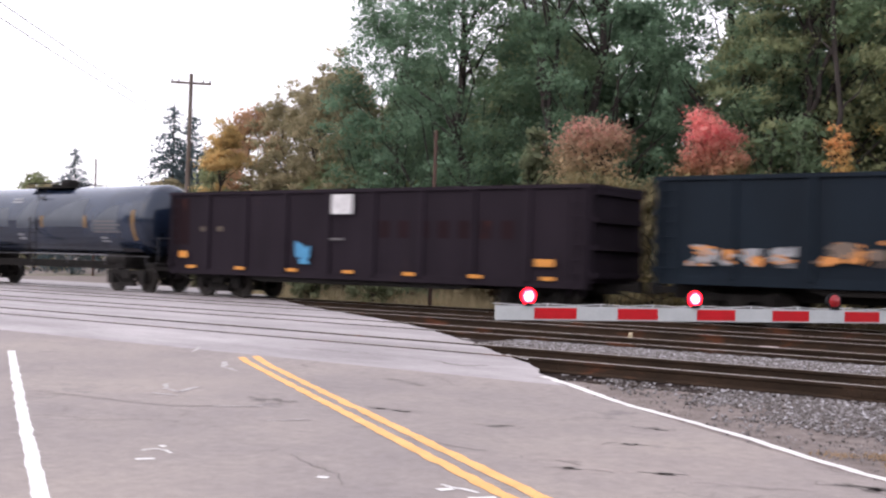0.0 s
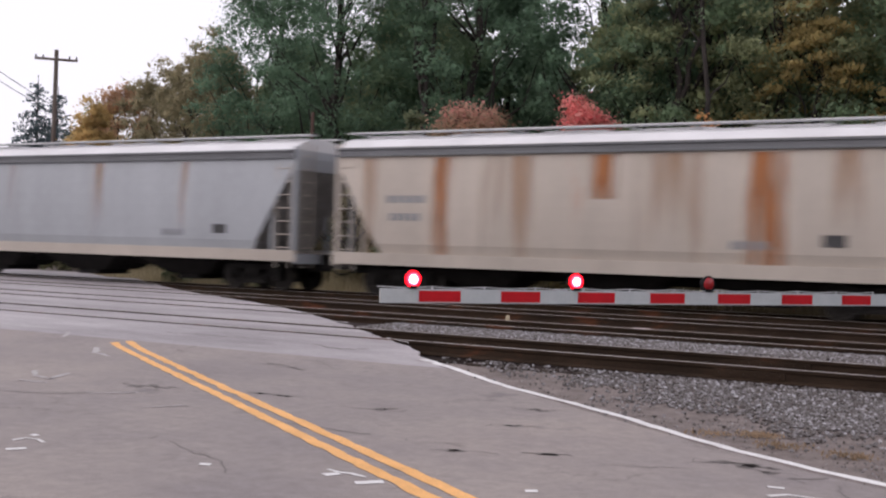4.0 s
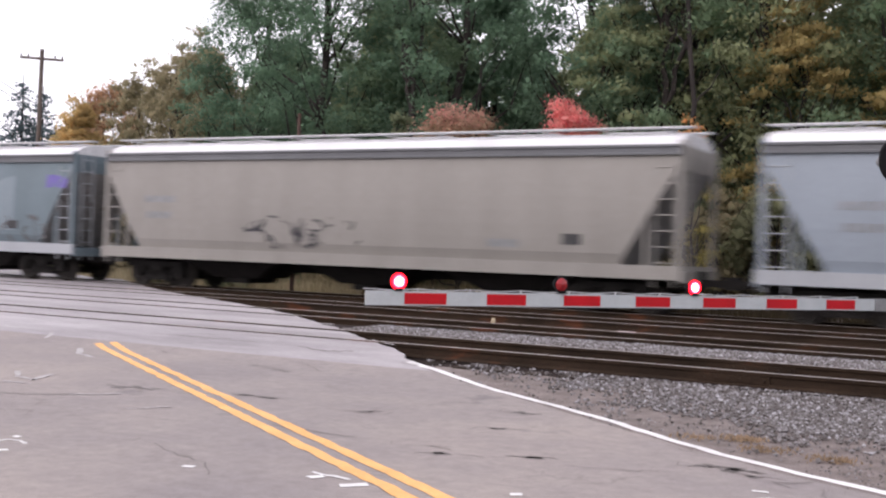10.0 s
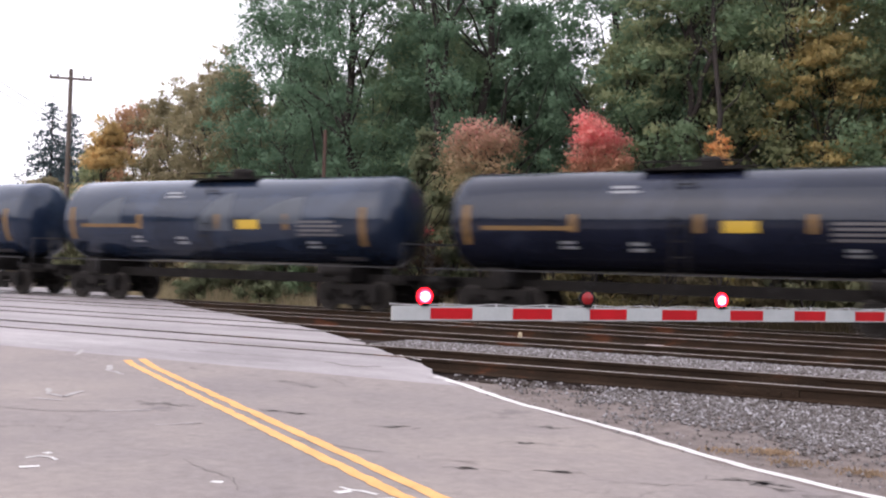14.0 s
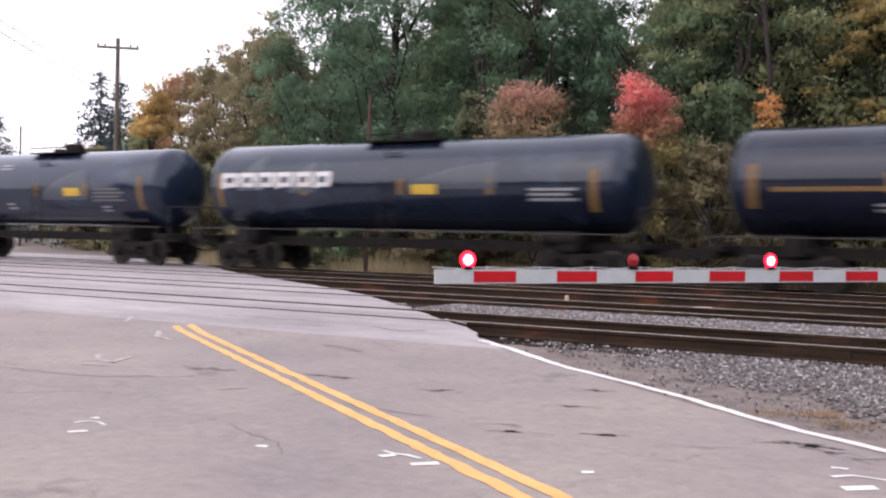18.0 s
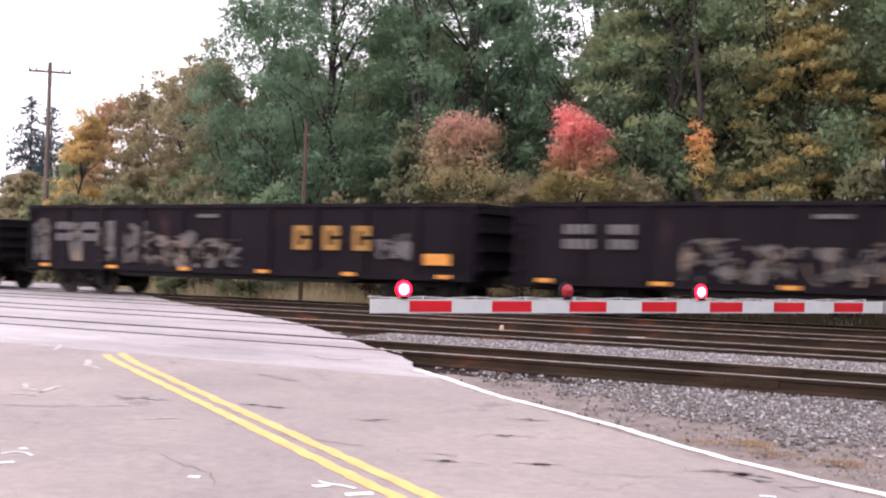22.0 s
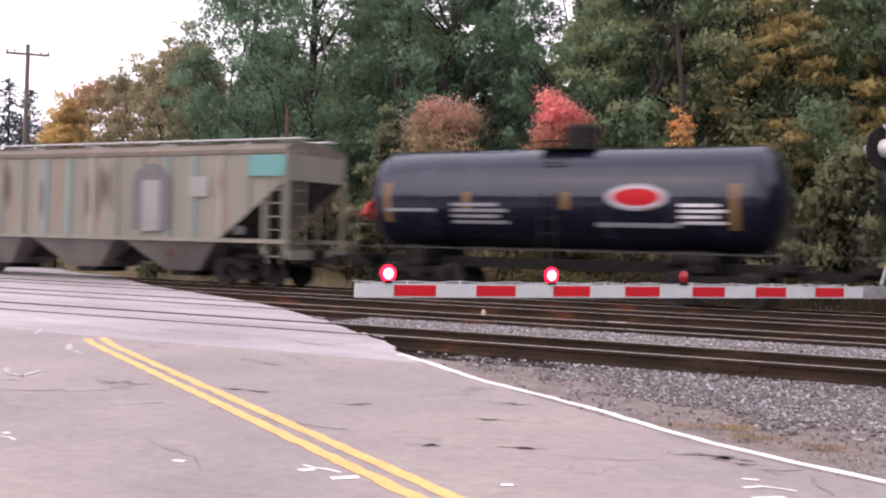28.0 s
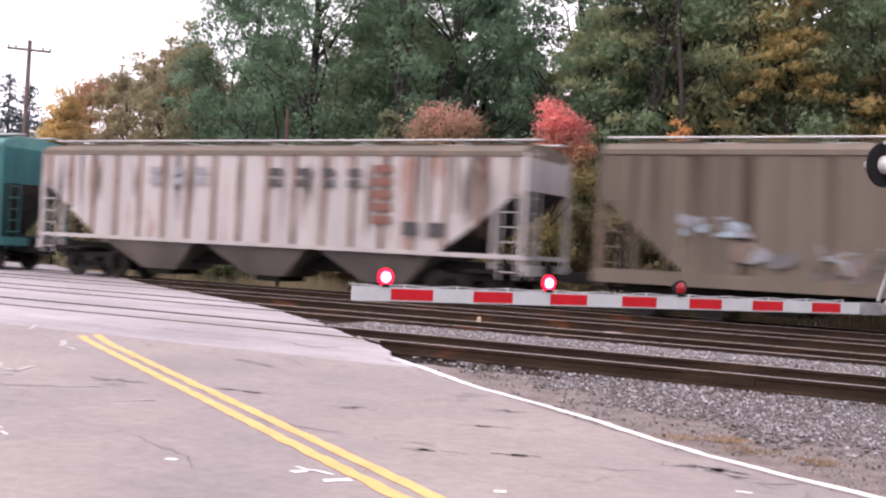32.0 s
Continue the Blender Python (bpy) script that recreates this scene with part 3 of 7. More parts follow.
def trackside_bits():
    b = thing("concrete_block", "small pale pinkish concrete block lying between the tracks", "concrete block", pose(-7.45, 21.0, bed_z(21.0), 0, 0, 6))
    g = Geo().prism([(-0.14, -0.02), (0.14, -0.02), (0.14, 0.1), (0.11, 0.13), (-0.11, 0.13), (-0.14, 0.1)], -0.17, 0.17)
    part("block", g, surf("pink_concrete", (0.5, 0.4, 0.41), (0.42, 0.34, 0.34), 5, 0.9, bump=0.3), b)
    p = thing("marker_stake", "short weathered wooden stake between the tracks", "stake", pose(-10.3, 20.85, bed_z(20.85), 0, 3, 0))
    part("stake", Geo().prism([(-0.03, -0.05), (0.03, -0.05), (0.03, 0.2), (0.0, 0.24), (-0.03, 0.2)], -0.035, 0.035), surf("stake_wood", (0.45, 0.38, 0.26), (0.36, 0.3, 0.2), 6, 0.9), p)


trackside_bits()


# ---- crossing gate ----
def crossing_gate():
    gate = thing("crossing_gate", "lowered red and white striped railway crossing gate with red lamps", "crossing gate", pose(-1.18, 13.3, -0.14, 0, 0, 234.2))
    part("concrete_base", Geo().lathe([(-0.02, 0.0), (0, 0.3), (0.12, 0.3), (0.15, 0.27), (0.15, 0)], 20, "z"), concrete, gate, "round concrete footing", True)
    g = Geo().rod((0, 0, 0.15), (0, 0, 3.6), 0.055, n=16)
    g.box(-0.17, 0.17, -0.17, 0.17, 0.15, 0.18)
    for a in (-0.13, 0.13):
        for b in (-0.13, 0.13):
            g.rod((a, b, 0.17), (a, b, 0.24), 0.018, n=6)
    g.lathe([(0.18, 0.085), (0.35, 0.075), (0.6, 0.06)], 16, "z")
    mast = part("mast", g, galv, gate, "silver steel signal mast", True)
    mech = Geo().box(-0.34, 0.02, -0.42, -0.1, 1.08, 1.5).box(-0.36, 0.04, -0.44, -0.08, 1.49, 1.54)
    mech.rod((-0.03, -0.42, 1.3), (-0.03, -0.52, 1.3), 0.07, n=14)
    part("mechanism_housing", mech, galv_dull, gate, "grey gate mechanism box")
    br = Geo()
    for y in (-0.06, -0.5):
        br.rod((-0.03, y, 1.3), (0.45, y, 1.28), 0.026, n=8)
        br.rod((0.0, y, 1.7), (0.14, y, 1.34), 0.024, n=8)
        br.rod((-0.2, y, 1.76), (0.0, y, 1.7), 0.024, n=8)
        br.rod((0.02, y - 0.03, 1.52), (0.02, y + 0.03, 1.52), 0.05, n=12)
        br.box(-0.75, -0.03, y - 0.012, y + 0.012, 1.24, 1.36)
    br.box(0.3, 0.66, -0.32, -0.25, 1.2, 1.335).box(0.3, 0.36, -0.52, -0.04, 1.22, 1.32)
    part("arm_bracket", br, galv_dull, gate, "galvanised arm bracket")
    cw = Geo().box(-0.85, -0.55, -0.12, -0.02, 1.14, 1.46).box(-0.85, -0.55, -0.58, -0.48, 1.14, 1.46)
    part("counterweight", cw, galv, gate)
    tip, top, low = 6.59, 1.33, 1.205
    arm = part("arm", Geo().prism([(-0.304, low), (-0.264, low), (-0.264, top), (-0.304, top)], 0.6, tip), white_paint, gate, "white gate arm board")
    for k in range(7):
        x1 = tip - 0.356 - 0.813 * k
        part("red_stripe", Geo().box(x1 - 0.4065, x1, -0.308, -0.2605, low + 0.012, top - 0.014), red_stripe, arm, "red reflective stripe")
    wires = Geo()
    for k in range(11):
        xx = 0.9 + 0.52 * k
        wires.rod((xx, -0.284, top), (xx, -0.284, top + 0.025), 0.008, n=5)
        wires.rod((xx, -0.284, top + 0.02), (xx + 0.26, -0.284, top + 0.008), 0.005, n=4)
        wires.rod((xx + 0.26, -0.284, top + 0.008), (xx + 0.52, -0.284, top + 0.02), 0.005, n=4)
    tagged(part("lamp_cable", wires, galv, arm), "thin lamp cable clipped along the arm", kind="stuff")
    lenses = []
    for i, s in enumerate((0.3, 1.96, 3.5)):
        x = tip - s
        b = Geo().box(x - 0.03, x + 0.03, -0.324, -0.244, top, top + 0.03)
        b.lathe([(-0.05, 0.0), (-0.05, 0.055), (-0.02, 0.068), (0.0, 0.068), (0.0, 0.058)], 18, "y", (x, -0.304, top + 0.085))
        lamp = part("lamp", b, black_matt, gate, "small round lamp on the gate arm", True)
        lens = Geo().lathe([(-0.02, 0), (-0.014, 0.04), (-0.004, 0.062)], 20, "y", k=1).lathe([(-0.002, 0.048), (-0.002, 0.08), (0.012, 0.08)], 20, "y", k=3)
        # red ring reaches past the lens for the lamp's halo; pale core for glare
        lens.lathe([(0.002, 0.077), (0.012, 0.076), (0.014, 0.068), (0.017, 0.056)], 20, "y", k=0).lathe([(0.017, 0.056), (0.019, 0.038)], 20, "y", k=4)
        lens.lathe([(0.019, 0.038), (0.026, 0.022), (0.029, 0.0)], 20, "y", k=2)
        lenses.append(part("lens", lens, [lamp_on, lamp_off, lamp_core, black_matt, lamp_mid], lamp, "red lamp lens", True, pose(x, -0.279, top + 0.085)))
    # flashing heads of the mast, seen from behind
    arm_dir = Vector((0.891, -0.45, 0)).normalized()
    cross = Geo().rod((0, 0, 3.07), tuple(Vector((0, 0, 3.09)) + 0.52 * arm_dir), 0.02, n=10).rod((0, 0, 3.07), tuple(Vector((0, 0, 3.07)) - 0.52 * arm_dir), 0.02, n=10)
    cross.rod((0, 0, 3.02), (0, 0, 3.14), 0.075, n=12)
    part("crossarm", cross, white_paint, mast, "white crossarm for the signal heads")
    for d in (0.5, 0.07, -0.42):
        at = Vector((0, 0, 2.85)) + d * arm_dir
        turn = pose(at.x, at.y, at.z, 0, 0, -234.2 + 54)
        h = Geo().lathe([(0.0, 0.0), (0.0, 0.24), (0.02, 0.245), (0.03, 0.24), (0.03, 0.0)], 32, "y")
        head = part("signal_head", h, black_matt, gate, "black round signal backing disc", True, turn)
        part("hood", Geo().lathe([(0.03, 0.085), (0.12, 0.08), (0.24, 0.06), (0.24, 0.05), (0.03, 0.07)], 20, "y"), galv_dull, head, "grey lamp hood", True)
        b = Geo().lathe([(-0.15, 0.0), (-0.14, 0.05), (-0.1, 0.085), (-0.03, 0.1), (0.0, 0.1)], 20, "y").rod((0, -0.05, 0.1), (0, -0.05, 0.27), 0.02, n=8)
        part("housing", b, galv, head, "silver lamp housing", True)
    return lenses


lenses = crossing_gate()


# ---- utility poles and wires ----
def utility_poles():
    p = thing("utility_pole", "weathered wooden utility pole with one crossarm", "utility pole", pose(-50.5, 43.9, -0.16, 0.6, 1.3, 0))
    part("pole", Geo().rod((0, 0, 0), (0, 0, 12.25), 0.17, 0.11, 12), pole_wood, p, smooth=True)
    turn = pose(0, 0, 0, 0, 0, 46)
    c = Geo().box(-1.15, 1.15, -0.06, 0.06, 11.65, 11.78, m=turn)
    ca = part("crossarm", c, pole_wood, p)
    for x in (-1.08, -0.7, 0.7, 1.08):
        q = turn @ Vector((x, 0, 11.78))
        part("insulator", Geo().lathe([(0, 0.03), (0.06, 0.045), (0.12, 0.05), (0.16, 0.02)], 10, "z", q), steel_dark, ca, smooth=True)
    for x, y, h, lean in ((-23.0, 31.0, 6.25, 0.8), (-67.1, 49.9, 8.4, 0)):
        q = thing("pole", "bare brown pole standing at the edge of the woods", "pole", pose(x, y, -0.16, 0, lean, 0))
        part("shaft", Geo().rod((0, 0, 0), (0, 0, h), 0.075, 0.06, 10), rust_pole, q, smooth=True)
    for off, z, end in ((0.1, 8.6, (-39.26, 26.88, 9.73)), (-0.1, 9.1, (-39.1, 26.8, 10.2))):
        a = Vector((-50.5, 43.9, 0)) + turn @ Vector((off, 0, z - 0.1))
        b = Vector(end) + (Vector(end) - a) * 0.6
        g = Geo()
        pts = [a.lerp(b, i / 14) - Vector((0, 0, 0.4 * (i / 14) * (1 - i / 14))) for i in range(15)]
        ring = lambda p: [(p.x, p.y + 0.022 * math.cos(6.283 * j / 5), p.z + 0.022 * math.sin(6.283 * j / 5)) for j in range(5)]
        me = bpy.data.meshes.new("overhead_wire")
        me.from_pydata([v for p in pts for v in ring(p)], [], [(5 * i + j, 5 * i + (j + 1) % 5, 5 * i + 5 + (j + 1) % 5, 5 * i + 5 + j) for i in range(14) for j in range(5)])
        me.materials.append(wire_mat)
        tagged(new("overhead_wire", me), "thin black overhead wire running to the utility pole", "wire")


utility_poles()


# ---- trees ----
def leaf_cloud(rng, centres, radii, per, size, flat=0.6, droop=0.0):
    """Leaf sprays: small bent quads scattered about the clump centres."""
    n = len(centres) * per
    c = np.repeat(centres, per, axis=0)
    r = np.repeat(radii, per)[:, None]
    p = c + rng.normal(0, 0.55, (n, 3)) * r * (1, 1, flat)
    p[:, 2] -= droop * np.abs(rng.normal(0, 0.5, n)) * r[:, 0]
    a, b = rng.normal(size=(n, 3)), rng.normal(size=(n, 3))
    a /= np.linalg.norm(a, axis=1)[:, None]
    b -= (a * b).sum(1)[:, None] * a
    b /= np.linalg.norm(b, axis=1)[:, None]
    s = size * rng.uniform(0.55, 1.3, (n, 1))
    v = np.stack([p - a * s, p + b * s * 0.5, p + a * s, p - b * s * 0.5], 1).reshape(-1, 3)
    f = np.arange(4 * n).reshape(-1, 4)
    # each spray is shaded with its clump: it faces out from the clump and a little up
    out = (p - c) / (r * 0.6) + (0, 0, 0.35) + rng.normal(0, 0.2, (n, 3))
    out /= np.linalg.norm(out, axis=1)[:, None] + 1e-6
    turned = (np.cross(b, a) * out).sum(1) < 0
    f[turned] = f[turned][:, ::-1]
    return v, f, np.repeat(out, 4, axis=0)


def joined(*clouds):
    v, f, o, k = [], [], [], 0
    for a, b, c in clouds:
        v.append(a)
        f.append(b + k)
        o.append(c)
        k += len(a)
    return np.concatenate(v), np.concatenate(f), np.concatenate(o)


def cloud_mesh(name, v, f, out, material):
    me = bpy.data.meshes.new(name)
    me.from_pydata(v.tolist(), [], f.tolist())
    me.polygons.foreach_set("use_smooth", np.ones(len(f), dtype=bool))
    me.normals_split_custom_set_from_vertices(out.tolist())
    me.materials.append(material)
    return me


def limb(g, p, q, r, r2, rng, bend=0.25, seg=4, n=7):
    p, q = Vector(p), Vector(q)
    pts = [p.lerp(q, i / seg) + (Vector(rng.normal(0, bend, 3).tolist()) * (q - p).length * 0.12 if 0 < i < seg else Vector()) for i in range(seg + 1)]
    for i in range(seg):
        g.rod(pts[i], pts[i + 1], r + (r2 - r) * i / seg, r + (r2 - r) * (i + 1) / seg, n, caps=False)
    return pts


def tree_meshes(seed, height, base, spread, clumps, per, size, material, trunk=0.2, bare=0.0, fork=0.35, narrow=0.0, cone=0.0, fill=34, flat=0.6):
    """Trunk and crown of a broad-leaved tree."""
    rng = np.random.default_rng(seed)
    g = Geo()
    top = Vector((rng.normal(0, 0.4), rng.normal(0, 0.4), height * 0.93))
    stem = limb(g, (0, 0, -0.2), top, trunk, trunk * 0.2, rng, 0.16, 7, 9)
    centres = []
    while len(centres) < clumps:
        u = rng.random()
        z = base + (height - base) * u
        prof = (math.sin(math.pi * min(1, 0.12 + 0.88 * u ** (0.75 + narrow))) ** 0.55) * (1 - narrow * u * 0.8)
        prof = prof * (1 - cone) + cone * (0.12 + 0.88 * (1 - u) ** 0.8)
        r = spread * prof * math.sqrt(rng.uniform(0.12, 1.0))
        a = rng.uniform(0, 6.283)
        q = np.array((r * math.cos(a), r * math.sin(a), z + rng.normal(0, 0.25)))
        if noise.noise((q[0] * 0.45 + seed, q[1] * 0.45, q[2] * 0.45)) > -0.18 + bare:
            centres.append(q)
    centres = np.array(centres)
    for q in centres[:: max(1, clumps // 34)]:
        z = max(height * fork * 0.6, q[2] - math.hypot(q[0], q[1]) * rng.uniform(0.6, 1.3))
        i = min(len(stem) - 1, max(1, int(z / (height * 0.93) * 7)))
        r = trunk * (0.42 - 0.3 * z / height)
        limb(g, stem[i], q, max(0.025, r), 0.012, rng, 0.3, 4, 5)
    radii = rng.uniform(0.5, 1.0, clumps) * spread * 0.26
    clouds = [leaf_cloud(rng, centres, radii, per, size, flat)]
    if fill:
        clouds.append(leaf_cloud(rng, centres, radii * 0.75, fill, size * 2.1, flat))
    return g.mesh("trunk", bark, True), cloud_mesh("crown", *joined(*clouds), material)


def spruce_meshes(seed, height, material):
    rng = np.random.default_rng(seed)
    g = Geo().rod((0, 0, -0.2), (0, 0, height), 0.17, 0.02, 8, caps=False)
    cs, rs = [], []
    for i in range(int(height * 3)):
        u = (i + 0.5) / (height * 3)
        z = height * (0.1 + 0.88 * u)
        reach = (1 - u) ** 0.85 * height * 0.28 * rng.uniform(0.75, 1.15) + 0.12
        for j in range(5 if u < 0.8 else 3):
            a = rng.uniform(0, 6.283)
            tip = Vector((reach * math.cos(a), reach * math.sin(a), z - reach * 0.3))
            g.rod((0, 0, z), tip, 0.025, 0.006, 4, caps=False)
            for s in np.linspace(0.35, 1.0, max(2, int(reach * 3))):
                cs.append((tip.x * s, tip.y * s, z - reach * 0.3 * s))
                rs.append(0.22 + 0.1 * reach)
    cloud = leaf_cloud(rng, np.array(cs), np.array(rs), 9, 0.13, 0.35, 0.5)
    return g.mesh("trunk", bark, True), cloud_mesh("crown", *cloud, material)


def plant(name, meshes, label, category, x, y, rz=0, scale=1.0, group="", crown_label=""):
    t = thing(name, label, category, pose(x, y, -0.16, 0, 0, rz) @ Matrix.Diagonal((scale, scale, scale, 1)), group)
    part("trunk", meshes[0], None, t)
    part("crown", meshes[1], None, t, crown_label)
    return t


GREEN = leaf_mat("deep_green_leaves", [(0.14, 0.23, 0.155), (0.175, 0.275, 0.18), (0.205, 0.315, 0.2)])
GREEN2 = leaf_mat("soft_green_leaves", [(0.19, 0.275, 0.17), (0.225, 0.315, 0.19), (0.265, 0.355, 0.215)])
OLIVE = leaf_mat("olive_autumn_leaves", [(0.25, 0.29, 0.165), (0.3, 0.335, 0.185), (0.36, 0.375, 0.21)])
GOLD = leaf_mat("golden_leaves", [(0.42, 0.34, 0.16), (0.49, 0.385, 0.17), (0.33, 0.31, 0.16)])
TANLEAF = leaf_mat("tan_olive_leaves", [(0.28, 0.25, 0.16), (0.37, 0.32, 0.2), (0.26, 0.265, 0.15)])
YELLOW = leaf_mat("yellow_leaves", [(0.58, 0.43, 0.2), (0.66, 0.47, 0.21), (0.48, 0.39, 0.19)])
ORANGE = leaf_mat("orange_brown_leaves", [(0.46, 0.3, 0.19), (0.54, 0.33, 0.2), (0.42, 0.32, 0.21)])
MAPLE = leaf_mat("maple_turning_red", [(0.25, 0.25, 0.12), (0.34, 0.3, 0.14), (0.46, 0.32, 0.15)], ((0.8, 0.2, 0.21), (0.86, 0.42, 0.36)), 4.8, 6.2)
PINKISH = leaf_mat("maple_dull_red", [(0.3, 0.29, 0.16), (0.39, 0.34, 0.19), (0.47, 0.34, 0.2)], ((0.7, 0.26, 0.26), (0.56, 0.4, 0.29)), 4.7, 6.9)
SAPLING = leaf_mat("sapling_orange", [(0.36, 0.35, 0.14), (0.48, 0.4, 0.15), (0.28, 0.3, 0.12)], ((0.82, 0.36, 0.16), (0.84, 0.52, 0.22)), 4.9, 6.2)
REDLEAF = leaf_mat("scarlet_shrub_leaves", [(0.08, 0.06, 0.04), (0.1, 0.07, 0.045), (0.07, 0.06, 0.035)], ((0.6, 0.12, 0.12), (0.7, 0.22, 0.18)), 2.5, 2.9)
PALE = leaf_mat("pale_green_leaves", [(0.17, 0.2, 0.12), (0.22, 0.25, 0.15), (0.14, 0.17, 0.1)])
DARK = leaf_mat("shaded_undergrowth", [(0.21, 0.235, 0.14), (0.26, 0.27, 0.16), (0.31, 0.29, 0.18)])
SPRUCE = leaf_mat("spruce_needles", [(0.08, 0.11, 0.12), (0.1, 0.14, 0.15), (0.13, 0.17, 0.18)])


def woods():
    rng = np.random.default_rng(12)
    near = [tree_meshes(21, 17.5, 3.0, 4.2, 220, 180, 0.065, GREEN, 0.3, 0.03, 0.3), tree_meshes(22, 16.0, 2.6, 3.8, 190, 180, 0.065, GREEN2, 0.26, 0.03, 0.28), tree_meshes(23, 18.5, 3.6, 4.0, 200, 180, 0.065, GREEN, 0.3, 0.05), tree_meshes(24, 15.0, 2.4, 3.6, 200, 180, 0.065, OLIVE, 0.22, 0.0)]
    back = [tree_meshes(25, 14.6, 2.0, 4.0, 230, 80, 0.11, GREEN, 0.24, 0.02), tree_meshes(26, 13.6, 1.8, 3.9, 220, 80, 0.11, GREEN2, 0.22, 0.02), tree_meshes(27, 13.2, 1.6, 3.7, 210, 80, 0.11, OLIVE, 0.2, 0.04)]
    words = ("tall green broadleaf tree in the dense woods behind the tracks", "tall soft-green tree with a forked dark trunk in the woods", "tall dark-green tree with sky showing through its top", "tall olive tree turning yellow at the wood's edge")
    kinds = (0, 2, 1, 2, 0, 1, 3, 1, 2, 1, 0, 1)
    for i, k in enumerate(kinds):
        plant("tree", near[k], words[k], "tree", -34.0 + 4.2 * i + rng.normal(0, 0.6), 42.0 + rng.normal(0, 1.0), rng.uniform(0, 360), rng.uniform(0.95, 1.1), "woods behind the tracks")
    for y0, x0, x1, step, s in ((48.5, -37, 20, 4.4, 1.0), (57.0, -42, 28, 4.8, 0.98)):
        x = x0
        while x < x1:
            k = int(rng.choice(3, p=(0.5, 0.3, 0.2)))
            plant("tree", back[k], words[(0, 1, 3)[k]], "tree", x + rng.normal(0, 0.7), y0 + rng.normal(0, 1.0), rng.uniform(0, 360), s * rng.uniform(0.85, 1.05), "woods behind the tracks")
            x += step * rng.uniform(0.85, 1.15)
    for x, y, k, s in ((-7.0, 47.5, 2, 1.15), (-1.0, 47.0, 0, 1.15)):
        plant("tree", back[k], words[(0, 1, 3)[k]], "tree", x, y, 60 * x, s, "woods behind the tracks")
    # undergrowth that closes the woods below
    bush = [tree_meshes(31, 4.6, 0.2, 2.3, 95, 100, 0.085, DARK, 0.07), tree_meshes(32, 3.4, 0.1, 2.0, 75, 100, 0.075, TANLEAF, 0.05), tree_meshes(33, 5.2, 0.3, 2.4, 95, 100, 0.085, GREEN2, 0.08), tree_meshes(34, 2.2, 0.1, 1.6, 50, 80, 0.08, PALE, 0.04)]
    far = [tree_meshes(35, 5.6, 0.2, 2.6, 95, 55, 0.13, DARK, 0.07), tree_meshes(36, 5.0, 0.2, 2.4, 90, 55, 0.13, OLIVE, 0.06), tree_meshes(37, 6.4, 0.3, 2.8, 100, 55, 0.13, GREEN2, 0.08)]
    say = ("shady dark-green undergrowth bush at the wood's edge", "tan and olive bush at the wood's edge", "soft-green bush at the wood's edge", "low pale-green shrub beside the ballast")
    for row, y0, x0, x1, step in ((0, 37.4, -40, 8, 2.9), (1, 40.6, -44, 12, 2.9), (2, 45.5, -64, 20, 3.1), (3, 52.5, -70, 26, 3.4)):
        x = x0
        while x < x1:
            k = 0 if x > -9 else int(rng.choice(3, p=(0.3, 0.6, 0.1)))
            plant("bush", (bush if row < 2 else far)[k], say[k], "bush", x + rng.normal(0, 0.6), y0 + (8 if row > 1 and x < -44 else 0) + rng.normal(0, 0.7), rng.uniform(0, 360), rng.uniform(0.8, 1.15) + 0.06 * row, "undergrowth")
            x += step * rng.uniform(0.8, 1.2)
    for x in (-31, -27.5):
        plant("bush", bush[3], say[3], "bush", x, 33.8 + rng.normal(0, 0.5), rng.uniform(0, 360), rng.uniform(0.6, 0.95), "undergrowth")
    # trees that stand out by their colour
    plant("maple_tree", tree_meshes(41, 7.35, 0.5, 2.1, 190, 85, 0.055, MAPLE, 0.07, 0.12, cone=0.9, fill=10), "young maple with a bright red top over green-orange leaves", "tree", -14.0, 33.8, 0, 0.935)
    plant("maple_tree", tree_meshes(42, 7.2, 0.4, 2.6, 170, 70, 0.055, PINKISH, 0.08, 0.2, cone=0.68, fill=6), "bushy maple turning dull red over tan-green leaves", "tree", -18.3, 34.0, 40)
    plant("sapling", tree_meshes(43, 6.8, 0.4, 1.1, 80, 42, 0.05, SAPLING, 0.05, 0.22, cone=1.0, fill=3), "slender sapling with orange leaves over yellow-green ones", "tree", -10.15, 34.2, 0, 0.915)
    low = tree_meshes(48, 4.7, 0.2, 1.7, 90, 90, 0.06, TANLEAF, 0.05, 0.1, cone=0.4, fill=10)
    for x, y, s in ((-16.2, 34.6, 0.98), (-12.3, 34.8, 1.0)):
        plant("bush", low, "tan and olive bush between the young maples", "bush", x, y, 70 * x, s, "undergrowth")
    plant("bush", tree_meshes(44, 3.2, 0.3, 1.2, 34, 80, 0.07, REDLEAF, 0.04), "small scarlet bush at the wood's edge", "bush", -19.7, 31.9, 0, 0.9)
    plant("bush", tree_meshes(45, 6.4, 0.5, 1.5, 60, 110, 0.085, PALE, 0.06, 0.05), "tall pale-green shrub beside the maple", "bush", -20.7, 34.3, 0)
    gold = tree_meshes(46, 12.5, 2.2, 2.7, 120, 170, 0.065, GOLD, 0.18, 0.12, cone=0.3, flat=0.38)
    plant("tree", gold, "golden-brown tree at the edge of the woods", "tree", -8.0, 40.0, 0, 0.95)
    plant("tree", gold, "golden-brown tree at the edge of the woods", "tree", -3.2, 40.6, 130, 1.1)
    plant("tree", tree_meshes(47, 13.0, 2.5, 2.7, 120, 170, 0.065, OLIVE, 0.16, 0.05, flat=0.4), "olive tree with thinning leaves inside the woods", "tree", -14.4, 40.6, 20)
